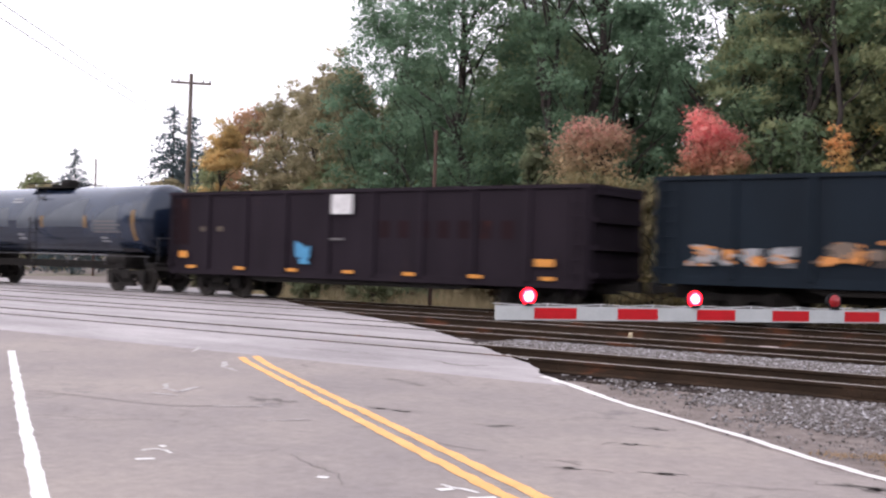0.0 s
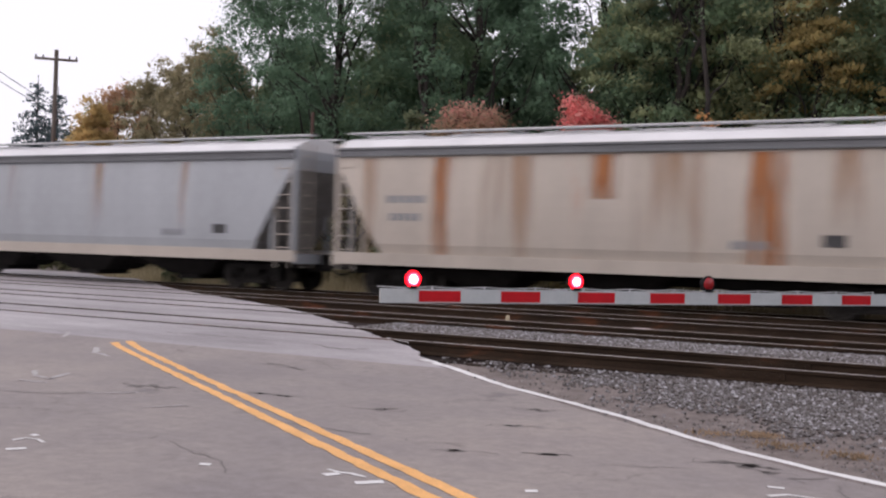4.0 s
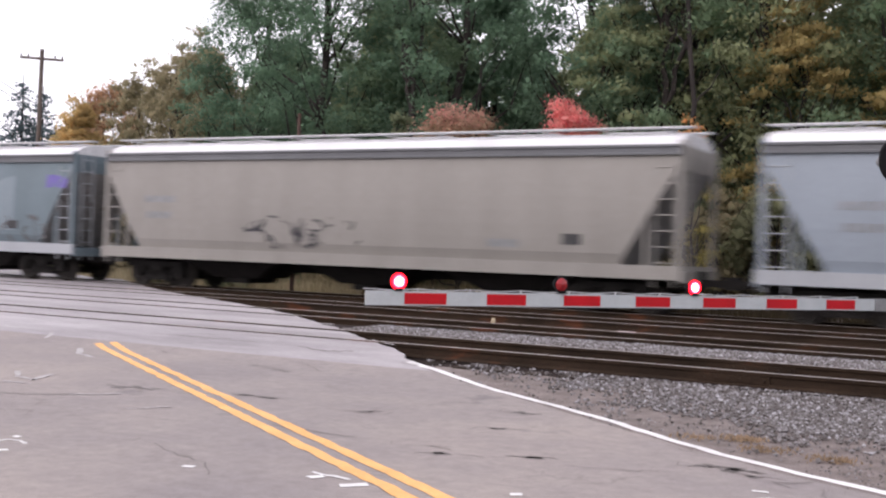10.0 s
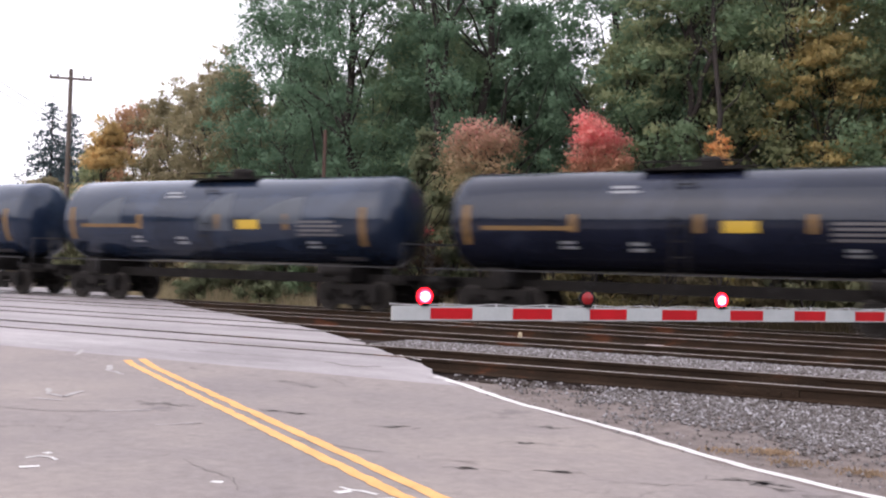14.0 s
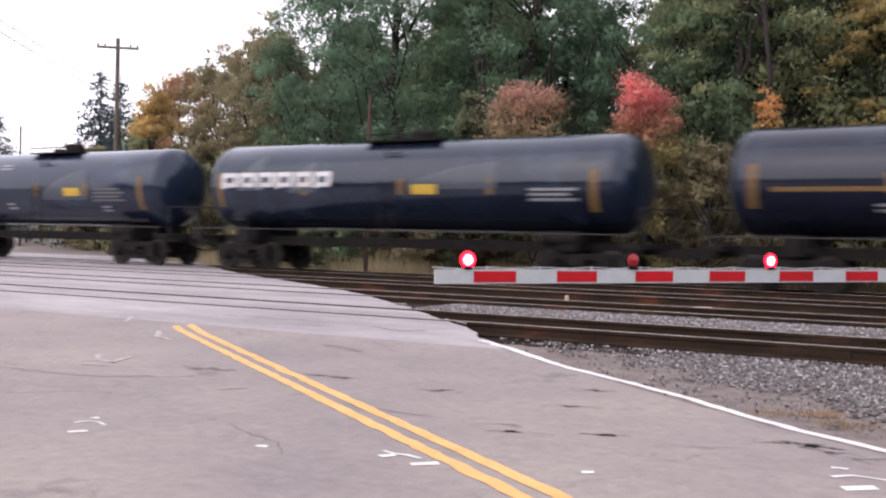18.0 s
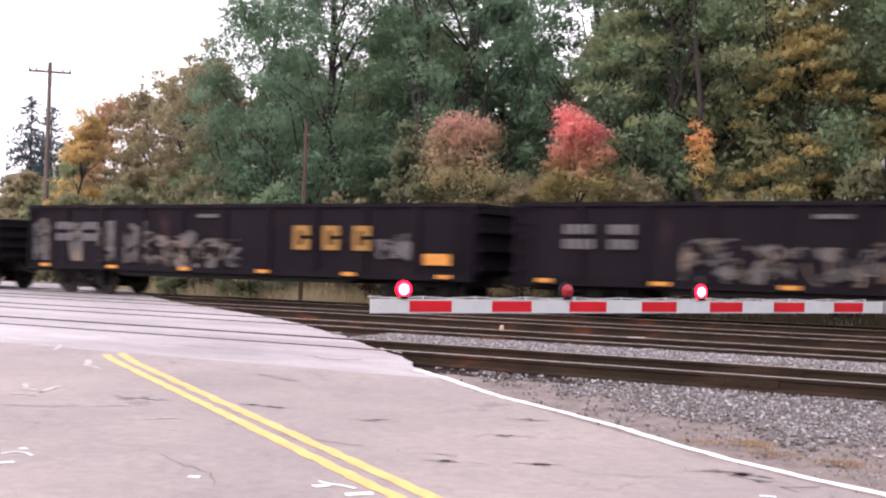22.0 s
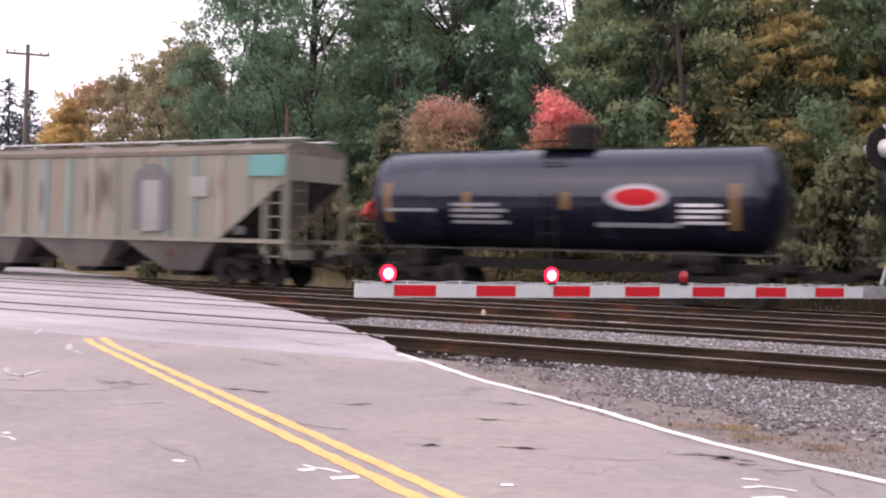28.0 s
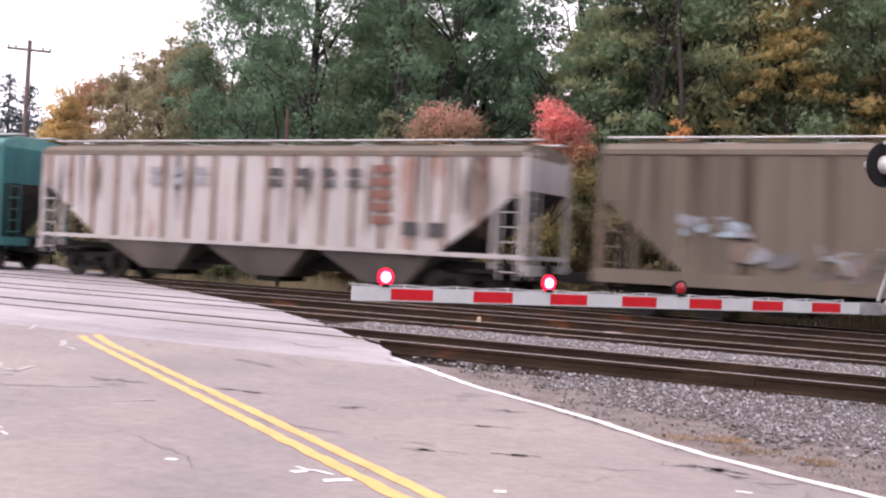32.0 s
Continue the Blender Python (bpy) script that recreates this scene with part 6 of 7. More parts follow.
GONPURPLE = paint("gondola_purple_black", (0.02, 0.015, 0.021), 0.75, 0.8, 0.64, (0.035, 0.022, 0.022))
GONBROWN = paint("gondola_brown", (0.018, 0.0085, 0.011), 0.75, 0.8, 0.6, (0.045, 0.016, 0.013))
RIBYELLOW = paint("rib_faded_yellow", (0.3, 0.16, 0.045), 0.75, 0.65, 0.62, (0.14, 0.07, 0.04))
PEELING = paint("peeling_yellow", (0.28, 0.15, 0.045), 0.7, 0.7, 0.5, (0.04, 0.018, 0.014), stretch=(2.5, 1, 1.2), rust_scale=1.6)
RIBTEAL = paint("rib_faded_teal", (0.2, 0.28, 0.265), 0.8, 0.6, 0.6, (0.2, 0.15, 0.1))
RIBPALE = paint("rib_pale_tan", (0.34, 0.32, 0.27), 0.8, 0.6, 0.6, (0.2, 0.13, 0.09))
FADEDPANEL = paint("faded_white_panel", (0.27, 0.265, 0.255), 0.75, 0.6, 0.6, (0.25, 0.22, 0.2))
TEAL = paint("hopper_teal", (0.05, 0.16, 0.165), 0.8, 0.55, 0.7)
TEALEND = paint("hopper_end_teal", (0.1, 0.25, 0.24), 0.85, 0.55, 0.75)
GREYROOF = paint("roof_white", (0.68, 0.68, 0.69), 0.85, 0.4, 0.72, (0.34, 0.18, 0.12))


# chord grey set darker than the cars: the eave's shade is painted in
CHORD = paint("eave_chord_shade_grey", (0.17, 0.175, 0.185), 0.85, 0.6, 0.72, (0.2, 0.14, 0.1))


def stain(name, c, thin=7.0, tall=0.5, cut=0.42, patchy=False, soft=0.5):
    """Rust that has run down a side: broken into streaks, fading out at its edges."""
    m, n, l, b = nodes_of(name)
    b.inputs["Base Color"].default_value, b.inputs["Roughness"].default_value = (*c, 1), 0.85
    b.inputs["Specular IOR Level"].default_value = 0.15
    tc = n.new("ShaderNodeTexCoord")
    mp = n.new("ShaderNodeMapping")
    mp.inputs["Scale"].default_value = (thin, 1, tall)
    l.new(tc.outputs["Object"], mp.inputs[0])
    no = n.new("ShaderNodeTexNoise")
    no.inputs["Scale"].default_value, no.inputs["Detail"].default_value = 1.0, 6
    l.new(mp.outputs[0], no.inputs["Vector"])
    sep = n.new("ShaderNodeSeparateXYZ")
    l.new(tc.outputs["Generated"], sep.inputs[0])

    def op(kind, a, c2):
        x = n.new("ShaderNodeMath")
        x.operation = kind
        for i, v in enumerate((a, c2)):
            if isinstance(v, float):
                x.inputs[i].default_value = v
            else:
                l.new(v, x.inputs[i])
        return x.outputs[0]

    off = op("ABSOLUTE", op("SUBTRACT", sep.outputs[0], 0.5), 0.0)
    edge = op("SUBTRACT", 1.0, op("MULTIPLY", off, 2.0))
    down = op("ADD", op("MULTIPLY", sep.outputs[2], 0.6), 0.4)
    if patchy:
        up = op("ABSOLUTE", op("SUBTRACT", sep.outputs[2], 0.55), 0.0)
        down = op("SUBTRACT", 1.0, op("MULTIPLY", up, 1.9))
    fade = op("MINIMUM", edge, down)
    amount = n.new("ShaderNodeMapRange")
    amount.inputs["From Min"].default_value, amount.inputs["From Max"].default_value = cut, cut + soft
    l.new(op("ADD", op("MULTIPLY", fade, 0.55), no.outputs[0]), amount.inputs["Value"])
    see = n.new("ShaderNodeBsdfTransparent")
    mx = n.new("ShaderNodeMixShader")
    l.new(amount.outputs[0], mx.inputs[0])
    l.new(see.outputs[0], mx.inputs[1])
    l.new(b.outputs[0], mx.inputs[2])
    l.new(mx.outputs[0], n["Material Output"].inputs[0])
    return m


STREAK = stain("rust_streak", (0.36, 0.15, 0.065), cut=0.55)
DEEPRUST = stain("deep_rust", (0.15, 0.045, 0.016), 6.0, 3.2, 0.68, True, 0.42)
RUSTRUN = stain("rust_run", (0.33, 0.16, 0.075), 5.0, 1.3, 0.6, False, 0.5)
RUSTWASH = stain("rust_wash", (0.46, 0.27, 0.13), 7.0, 0.8, 0.66, True)
FAINTRUN = stain("faint_rust_run", (0.4, 0.26, 0.16), 9.0, 0.3, 0.8, True)
GRIMERUN = stain("grime_run", (0.14, 0.1, 0.085), 7.0, 0.3, 0.68, True)
BANDPALE = stain("pale_run", (0.36, 0.325, 0.27), 5.0, 0.15, 0.62)
BANDBROWN = stain("brown_run", (0.09, 0.06, 0.05), 5.0, 0.15, 0.72)
BANDOXIDE = stain("dark_oxide_run", (0.03, 0.01, 0.011), 5.0, 0.15, 0.72)
BANDRUST = stain("faint_rust_band", (0.42, 0.27, 0.18), 4.0, 0.15, 0.8)
BAYPALE = paint("bay_pale", (0.2, 0.18, 0.17), 0.7, 0.7, 0.6)


def side_panel(car, x0, x1, z0, z1, y, m, label):
    return part("painted_panel", Geo().box(x0, x1, y - 0.006, y, z0, z1), m, car, label)


def curved_panel(car, x0, x1, z0, z1, side, m, label, name="painted_panel"):
    g = Geo()
    for i in range(6):
        a, b = z0 + (z1 - z0) * i / 6, z0 + (z1 - z0) * (i + 1) / 6
        g.face([(x0, side(a) - 0.008, a), (x1, side(a) - 0.008, a), (x1, side(b) - 0.008, b), (x0, side(b) - 0.008, b)])
    return part(name, g, m, car, label)


def reflectors(car, half, z, y, n=6, m=None):
    for i in range(n):
        x = -half + 0.9 + (2 * half - 1.8) * i / (n - 1)
        part("reflector", Geo().box(x - 0.22, x + 0.22, y - 0.008, y, z - 0.05, z + 0.05), m or orange_mark, car, "small orange reflector")


def placed(car, right, left):
    """Sets the car on its track: right and left are its ends at the start of the clip."""
    TRAIN.append((car, (right + left) / 2))
    car.matrix_basis = pose((right + left) / 2, TRACKS[3], RAIL_TOP)
    return car


TRAIN = []
SMOOTH = side_y(4.5, 1.12, 0.13)


def build_train():
    # open cars and a tank car at the head
    c = placed(gondola(8.6, 3.55, GONBLUE, 10, sill=1.15, label="dark blue open-top car with faded graffiti along its side"), 5.1, -12.1)
    graffiti(c, -7.7, -5.0, 1.45, 2.0, -1.57, (2, 5, 2), 40, 1, "faded white and orange graffiti", 0.3, 0.1)
    graffiti(c, -4.6, -3.0, 1.5, 2.1, -1.57, (5, 11), 20, 2, "faded orange graffiti", 0.3, 0.09)
    c = placed(gondola(8.22, 3.42, GONPURPLE, 10, label="dark brown-black gondola car with a white square sign"), -13.9, -30.35)
    side_panel(c, -0.72, 0.12, 2.75, 3.35, -1.57, white_mark, "white square panel")
    side_panel(c, -0.75, -0.2, 1.95, 2.02, -1.57, PAINTS[10], "thin grey stencil")
    graffiti(c, -2.2, -1.55, 1.2, 1.95, -1.57, (9, 9, 9), 14, 3, "small blue tag", 0.3, 0.13, None, 0.7)
    side_panel(c, 6.58, 7.18, 1.32, 1.52, -1.57, orange_mark, "orange panel")
    side_panel(c, -7.7, -7.2, 1.3, 1.52, -1.57, orange_mark, "orange panel")
    side_panel(c, -8.1, -7.25, 1.75, 3.3, -1.468, GONBROWN, "reddish brown end bay")
    for x in (-6.7, -5.9):
        side_panel(c, x, x + 0.32, 2.2, 2.36, -1.467, PAINTS[14], "dull orange patch")
    for i in range(7):
        side_panel(c, 1.1 + 0.72 * i, 1.5 + 0.72 * i, 2.05, 2.55, -1.467, GONBROWN, "dim brown faded block shape")
    reflectors(c, 7.9, 1.0, -1.57, 7)
    strips = lambda h: [(-h + 0.85, 1.95, 3.0), (-h * 0.42, 2.3, 2.75), (0.4, 2.3, 2.75), (h * 0.45, 2.3, 2.75), (h - 1.0, 1.85, 2.95)]
    st = lambda h: [(-1.9, -1.15, 3.25, 3.5, grey_mark), (-3.2, -2.75, 1.85, 2.1, grey_mark), (-1.35, -0.85, 1.8, 2.1, grey_mark), (h - 3.3, h - 1.75, 2.1, 2.6, PAINTS[10]), (h - 3.0, h - 2.5, 1.75, 2.0, grey_mark), (h - 2.2, h - 1.2, 1.4, 1.6, PAINTS[10])]
    placed(tank_car(6.85, coat="blue", dome=0.3, strips=strips(6.85), stencils=st(6.85), label="blue-black tank car with orange reflector strips"), -31.6, -45.3)
    # two boxcars
    c = placed(boxcar(7.85, BOXYELLOW, DOORBLUE, BOXROOF, (0.15, 1.8), 5.0, 0.82, "yellow boxcar with a dark blue door and graffiti below"), -47.85, -63.55)
    g = Geo()
    for s in (-1, 1):
        g.face([(-5.95, -1.545, 3.65 + s * 0.4), (-5.65, -1.545, 3.65 + s * 0.4), (-4.82, -1.545, 3.65 - s * 0.4), (-5.12, -1.545, 3.65 - s * 0.4)])
    part("emblem", g, surf("emblem_red", (0.6, 0.06, 0.02), (0.5, 0.05, 0.02), 4, 0.6), c, "red and blue crossed emblem")
    g = Geo()
    for s in (-1, 1):
        g.face([(-6.03, -1.54, 3.65 + s * 0.47), (-5.65, -1.54, 3.65 + s * 0.47), (-4.74, -1.54, 3.65 - s * 0.47), (-5.12, -1.54, 3.65 - s * 0.47)])
    part("emblem", g, surf("emblem_blue", (0.07, 0.08, 0.2), (0.06, 0.07, 0.16), 4, 0.6), c, "red and blue crossed emblem")
    side_panel(c, 5.55, 7.55, 3.68, 4.08, -1.535, black_mark, "black name panel")
    part("lettering", letters_block(5.68, 3.75, 0.26, 4, -1.545, 1.2, 0.55), white_mark, c, "white block shapes")
    part("lettering", bars(5.9, 3.5, 1.4, 2, 0.12, -1.53), black_mark, c, "small black lettering")
    part("lettering", bars(-6.1, 2.7, 1.8, 1, 0.16, -1.53), grey_mark, c)
    part("lettering", bars(-1.45, 4.45, 1.3, 2, 0.1, -1.605), white_mark, c)
    graffiti(c, -7.7, 7.2, 0.86, 2.08, -1.53, (0, 2, 10, 16, 0, 12, 8, 16, 0, 2, 5), 420, 5, "dense grey, lavender and black graffiti along the bottom", 1.2, 0.135, None, 0.5)
    graffiti(c, -1.6, 1.9, 0.98, 2.15, -1.61, (0, 2, 12, 0, 16), 70, 6, "graffiti across the door", 1.2, 0.14, None, 0.5)
    side_panel(c, 5.7, 7.6, 0.74, 0.86, -1.52, orange_mark, "orange reflector strip")
    c = placed(boxcar(7.8, BOXRED, BOXRED, BOXRED, (0.07, 1.45), 4.55, 0.82, "red boxcar with pale blue and faded graffiti"), -65.85, -81.45)
    graffiti(c, -7.7, 0.2, 0.86, 1.85, -1.62, (17, 0, 17, 10, 3, 16, 0, 9), 300, 8, "pale blue graffiti with black outlines", 0.7, 0.125, None, 0.4)
    graffiti(c, 1.7, 5.35, 1.0, 2.1, -1.53, (15,), 64, 9, "faded pinkish graffiti", 0.5, 0.14, None, 0.03)
    side_panel(c, 6.2, 7.05, 3.5, 3.86, -1.53, FADEDPANEL, "white sign patch")
    part("lettering", bars(6.28, 3.78, 0.7, 1, 0.2, -1.54), grey_mark, c)
    graffiti(c, 6.25, 6.95, 1.2, 2.0, -1.53, (1, 2), 10, 10, "white tag")
    for x, z, w, r in ((-6.0, 2.15, 0.5, 4), (-5.2, 2.3, 0.6, 2), (-1.3, 2.35, 0.9, 2), (-0.2, 2.75, 0.65, 3), (-2.3, 2.95, 0.35, 2), (5.5, 1.8, 0.45, 4)):
        part("lettering", bars(x, z, w, r, 0.13, -1.61 if -2.3 < x < 1 else -1.53, 1.5), white_mark, c, "small white lettering")

    def smooth(half, body, right, left, label, roof=None, tags=True, sill_mat=None):
        car = placed(covered_hopper(half, body, slope=1.5, knee=3.62, label=label, roof=roof or GREYROOF, sill_mat=sill_mat), right, left)
        if tags:
            for x0, w, z, r in ((-half + 1.9, 1.25, 2.78, 1), (-half + 2.0, 1.0, 2.3, 1), (half - 5.2, 0.9, 1.75, 1)):
                for i in range(5):
                    curved_panel(car, x0 + i * w / 5, x0 + (i + 0.75) * w / 5, z - 0.2, z, SMOOTH, grey_mark, "small grey lettering", "lettering")
            curved_panel(car, half - 3.15, half - 2.65, 1.65, 1.92, SMOOTH, black_mark, "small black panel")
        return car

    c = smooth(8.25, BEIGE, -83.4, -99.9, "beige covered hopper streaked with orange rust", sill_mat=BEIGE)
    for x, w, z0 in ((-4.65, 0.7, 1.15), (-0.15, 0.9, 2.7), (3.8, 1.2, 1.15)):
        curved_panel(c, x - w / 2, x + w / 2, z0, 3.8, SMOOTH, STREAK, "orange rust streak running down the side", "rust_streak")
    for x, w, z0 in ((-7.0, 1.6, 1.2), (-2.6, 3.0, 1.2), (1.6, 3.2, 1.2), (5.6, 2.2, 1.2)):
        curved_panel(c, x - w / 2, x + w / 2, z0, 3.8, lambda z: SMOOTH(z) + 0.003, BANDRUST, "faint rust run", "rust_streak")
    c = smooth(9.2, LTGREY, -101.0, -119.4, "light grey covered hopper with rust streaks", sill_mat=BEIGE)
    for x, w, z0 in ((-6.5, 0.7, 1.2), (-2.8, 0.9, 1.5), (1.2, 1.2, 1.3), (4.9, 0.8, 1.6)):
        curved_panel(c, x - w / 2, x + w / 2, z0, 3.8, SMOOTH, BANDRUST, "pale rust streak", "rust_streak")
    smooth(7.8, CREAM, -120.9, -136.4, "cream covered hopper with a dusty side")
    smooth(8.05, PALEBLUE, -137.9, -154.0, "clean light grey covered hopper with dark lettering", sill_mat=LTGREY)
    c = smooth(8.5, RUSTY, -155.2, -172.1, "white covered hopper with large brown rust patches", roof=RUSTROOF, sill_mat=RUSTY)
    # runs below each patch: place, width, top
    for x, w, z1 in ((-6.2, 0.7, 3.4), (-5.65, 0.6, 3.0), (-1.45, 0.85, 3.7), (2.3, 1.0, 3.6), (-3.95, 0.7, 2.3), (1.5, 0.7, 3.1)):
        curved_panel(c, x - w / 2, x + w / 2, 1.16, z1, SMOOTH, RUSTRUN, "orange-brown run of rust", "rust_streak")
    for x, w, z0, z1 in ((-6.2, 0.5, 3.15, 3.55), (-6.1, 0.45, 2.3, 3.0), (-4.9, 0.45, 2.9, 3.25), (-4.9, 0.45, 2.45, 2.8), (-3.45, 0.85, 3.15, 3.7), (-3.95, 0.65, 1.35, 2.15), (-3.2, 0.5, 2.25, 2.65), (-3.1, 0.6, 1.35, 2.05),
                         (-2.4, 0.5, 3.1, 3.55), (-1.55, 0.8, 3.1, 3.7), (-1.45, 0.5, 2.45, 3.3), (-1.35, 0.65, 1.15, 1.75), (-0.55, 0.55, 3.15, 3.5), (-0.35, 0.55, 2.15, 2.7), (-0.75, 0.5, 2.15, 2.45), (0.85, 0.85, 3.1, 3.7),
                         (1.15, 0.6, 2.7, 3.35), (1.6, 0.7, 2.65, 3.15), (2.3, 1.0, 2.7, 3.5), (2.4, 0.7, 1.15, 1.8), (1.3, 1.0, 1.2, 1.7), (1.9, 0.7, 3.35, 3.65)):
        curved_panel(c, x - w * 0.58, x + w * 0.58, z0 - 0.06, z1 + 0.06, lambda z: SMOOTH(z) - 0.003, DEEPRUST, "brown rust patch", "rust_patch")
    for x, w, z0, z1 in ((-6.0, 1.8, 1.2, 3.6), (-3.4, 1.5, 1.2, 3.6), (-2.4, 1.0, 1.2, 3.5), (0.9, 1.3, 1.2, 3.6), (-0.5, 0.9, 1.2, 2.9), (-4.9, 0.7, 1.2, 3.2), (5.6, 0.8, 1.2, 3.6)):
        curved_panel(c, x - w / 2, x + w / 2, z0, z1, lambda z: SMOOTH(z) + 0.004, RUSTWASH, "thin orange wash of rust", "rust_streak")
    rng = random.Random(78)
    for i in range(26):
        x, w = rng.uniform(-7.9, 7.9), rng.uniform(0.25, 0.9)
        curved_panel(c, x - w / 2, x + w / 2, 0.9, 1.22, lambda z: -1.532, DEEPRUST, "rust on the side sill", "rust_patch")
    c = placed(gondola(8.6, 2.45, GONBROWN, 13, [GONBROWN], sill=0.95, label="low dark brown gondola car with orange reflectors"), -172.9, -189.9)
    reflectors(c, 8.6, 0.85, -1.57, 5)
    side_panel(c, -8.4, -7.8, 1.0, 2.2, -1.57, PEELING, "peeling yellow end panel")
    side_panel(c, 7.0, 7.3, 1.0, 2.2, -1.57, PEELING, "peeling yellow end panel")
    part("lettering", letters_block(-2.4, 1.5, 0.45, 2, -1.465, 0.8, 0.9), PAINTS[18], c, "faded white shapes")
    graffiti(c, -8.0, -2.6, 1.05, 1.9, -1.465, (18, 14, 18, 11), 60, 61, "worn remains of pale graffiti", 0.4, 0.1, None, 0.15)
    graffiti(c, 3.0, 6.9, 1.0, 1.5, -1.465, (14, 18, 14), 36, 62, "worn remains of brown graffiti", 0.4, 0.1, None, 0.15)
    c = smooth(9.6, SILVER, -191.0, -210.2, "silver-grey covered hopper with a faint faded mural", sill_mat=LTGREY)
    graffiti(c, -2.8, 4.0, 1.4, 2.2, 0, (12, 12, 2), 20, 21, "faint faded mural", 0.6, 0.14, SMOOTH)
    curved_panel(c, 7.8, 8.6, 3.76, 3.88, SMOOTH, orange_mark, "orange rust stain on the eave")
    c = smooth(9.45, CREAM, -211.7, -230.6, "cream covered hopper with a black scribbled tag", sill_mat=CREAM)
    graffiti(c, -3.8, 0.4, 1.3, 2.3, 0, (0,), 42, 22, "black scribbled tag", 1.6, 0.11, SMOOTH, 0.0)
    c = smooth(9.65, BLUEGREY, -231.7, -251.0, "blue-grey covered hopper with dark graffiti along the bottom", sill_mat=LTGREY)
    graffiti(c, -7.3, 8.3, 1.15, 2.2, 0, (10, 18, 10), 110, 23, "dark grey graffiti outlines along the bottom", 0.8, 0.15, SMOOTH, 0.0)
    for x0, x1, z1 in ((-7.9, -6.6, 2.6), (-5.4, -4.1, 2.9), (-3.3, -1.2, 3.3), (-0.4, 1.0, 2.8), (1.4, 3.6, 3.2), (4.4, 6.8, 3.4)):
        slant_wedge("dust_film", c, x0, x1, 1.6, z1, lambda z: SMOOTH(z) - 0.003, SLANTPALE, "slanting pale patch")
    for x in (1.6, 3.4):
        for grow, lift, mm in ((0.1, 0.013, 12), (0.0, 0.016, 0)):
            g = Geo()
            for i in range(8):
                za, zb = 1.15 - grow + (0.95 + 2 * grow) * i / 8, 1.15 - grow + (0.95 + 2 * grow) * (i + 1) / 8
                wa, wb = [(0.5 + 0.22 * u ** 0.6) + grow for u in (i / 8, (i + 1) / 8)]
                g.face([(x - wa, SMOOTH(za) - lift, za), (x + wa, SMOOTH(za) - lift, za), (x + wb, SMOOTH(zb) - lift, zb), (x - wb, SMOOTH(zb) - lift, zb)])
            tagged(part("graffiti", g, PAINTS[mm], c, "dark sprayed cup shape with a pale rim"), kind="stuff")
    graffiti(c, 8.3, 9.3, 3.0, 3.5, 0, (7,), 12, 26, "violet tag", 0.5, 0.14, SMOOTH)
    smooth(9.3, SILVER, -252.5, -271.2, "plain light grey covered hopper", sill_mat=LTGREY)

    # tank cars
    def tank(right, left, coat, label, plate=0.0, dome=0.3, **k):
        h = (right - left) / 2
        kw = dict(strips=strips(h), stencils=st(h) + [(-h + 1.3, -h + 3.9, 2.3, 2.5, strip_mark)], plate=plate)
        kw.update(k)
        return placed(tank_car(h, coat=coat, dome=dome, label=label, **kw), right, left)

    dark = "blue-black tank car with a yellow plate and orange reflector strips"
    tank(-272.7, -285.6, "black", dark, 1.9, 0.9)
    tank(-287.4, -300.9, "black", dark, 1.4, 0.3)
    tank(-302.4, -315.9, "blue", dark, 1.6, 0.3)
    tank(-317.4, -331.4, "blue", dark, 2.4, 0.3)
    tank(-333.1, -345.6, "blue", "short blue-black tank car streaked with dirt", None, 0.2)
    tank(-347.6, -360.9, "brown", "brown-black tank car with a wavy dirty side", None, 0.9)
    tank(-362.5, -376.1, "black", "black tank car with a grey stencil panel", 1.2, 0.9)
    tank(-378.3, -393.0, "blue", "blue-black tank car with a bold white block name", 1.2, 0.3, name_block=(-6.4, 2.5, 0.5, 6, white_mark), stencils=[(4.5, 5.9, 2.1, 2.5, grey_mark)])
    tank(-394.8, -408.2, "blue", "blue-black tank car with pale reflections and a yellow plate", 2.3, 0.9)
    tank(-410.2, -424.2, "black", dark, 2.0, 1.4)
    # gondolas
    c = placed(gondola(8.25, 2.45, GONPURPLE, 13, [RIBYELLOW, GONPURPLE, GONPURPLE], sill=1.0, chord=GONPURPLE, label="dark gondola car with faded yellow ribs"), -426.6, -443.1)
    side_panel(c, 7.1, 7.9, 1.3, 2.3, -1.57, PEELING, "peeling yellow panel")
    for x, w, z0, z1 in ((-6.4, 0.8, 1.7, 2.15), (-4.7, 0.55, 1.6, 2.1), (-1.5, 0.6, 1.75, 2.1), (0.75, 0.6, 1.8, 2.05), (1.6, 0.45, 1.8, 2.05), (-0.3, 0.5, 1.5, 2.0), (3.4, 0.8, 1.5, 1.9), (5.6, 0.6, 1.2, 1.4)):
        side_panel(c, x, x + w, z0, z1, -1.465, PAINTS[14 if x < 5 else 18], "dim faded lettering patch between the ribs")
    side_panel(c, -8.2, -7.3, 1.1, 2.3, -1.57, PEELING, "peeling yellow panel")
    x = -8.1
    while x < 7.9:
        part("sill_panel", Geo().box(x, x + 0.85, -1.53, -1.505, 0.86, 1.04), PEELING, c, "faded yellow paint on the side sill")
        x += 0.98
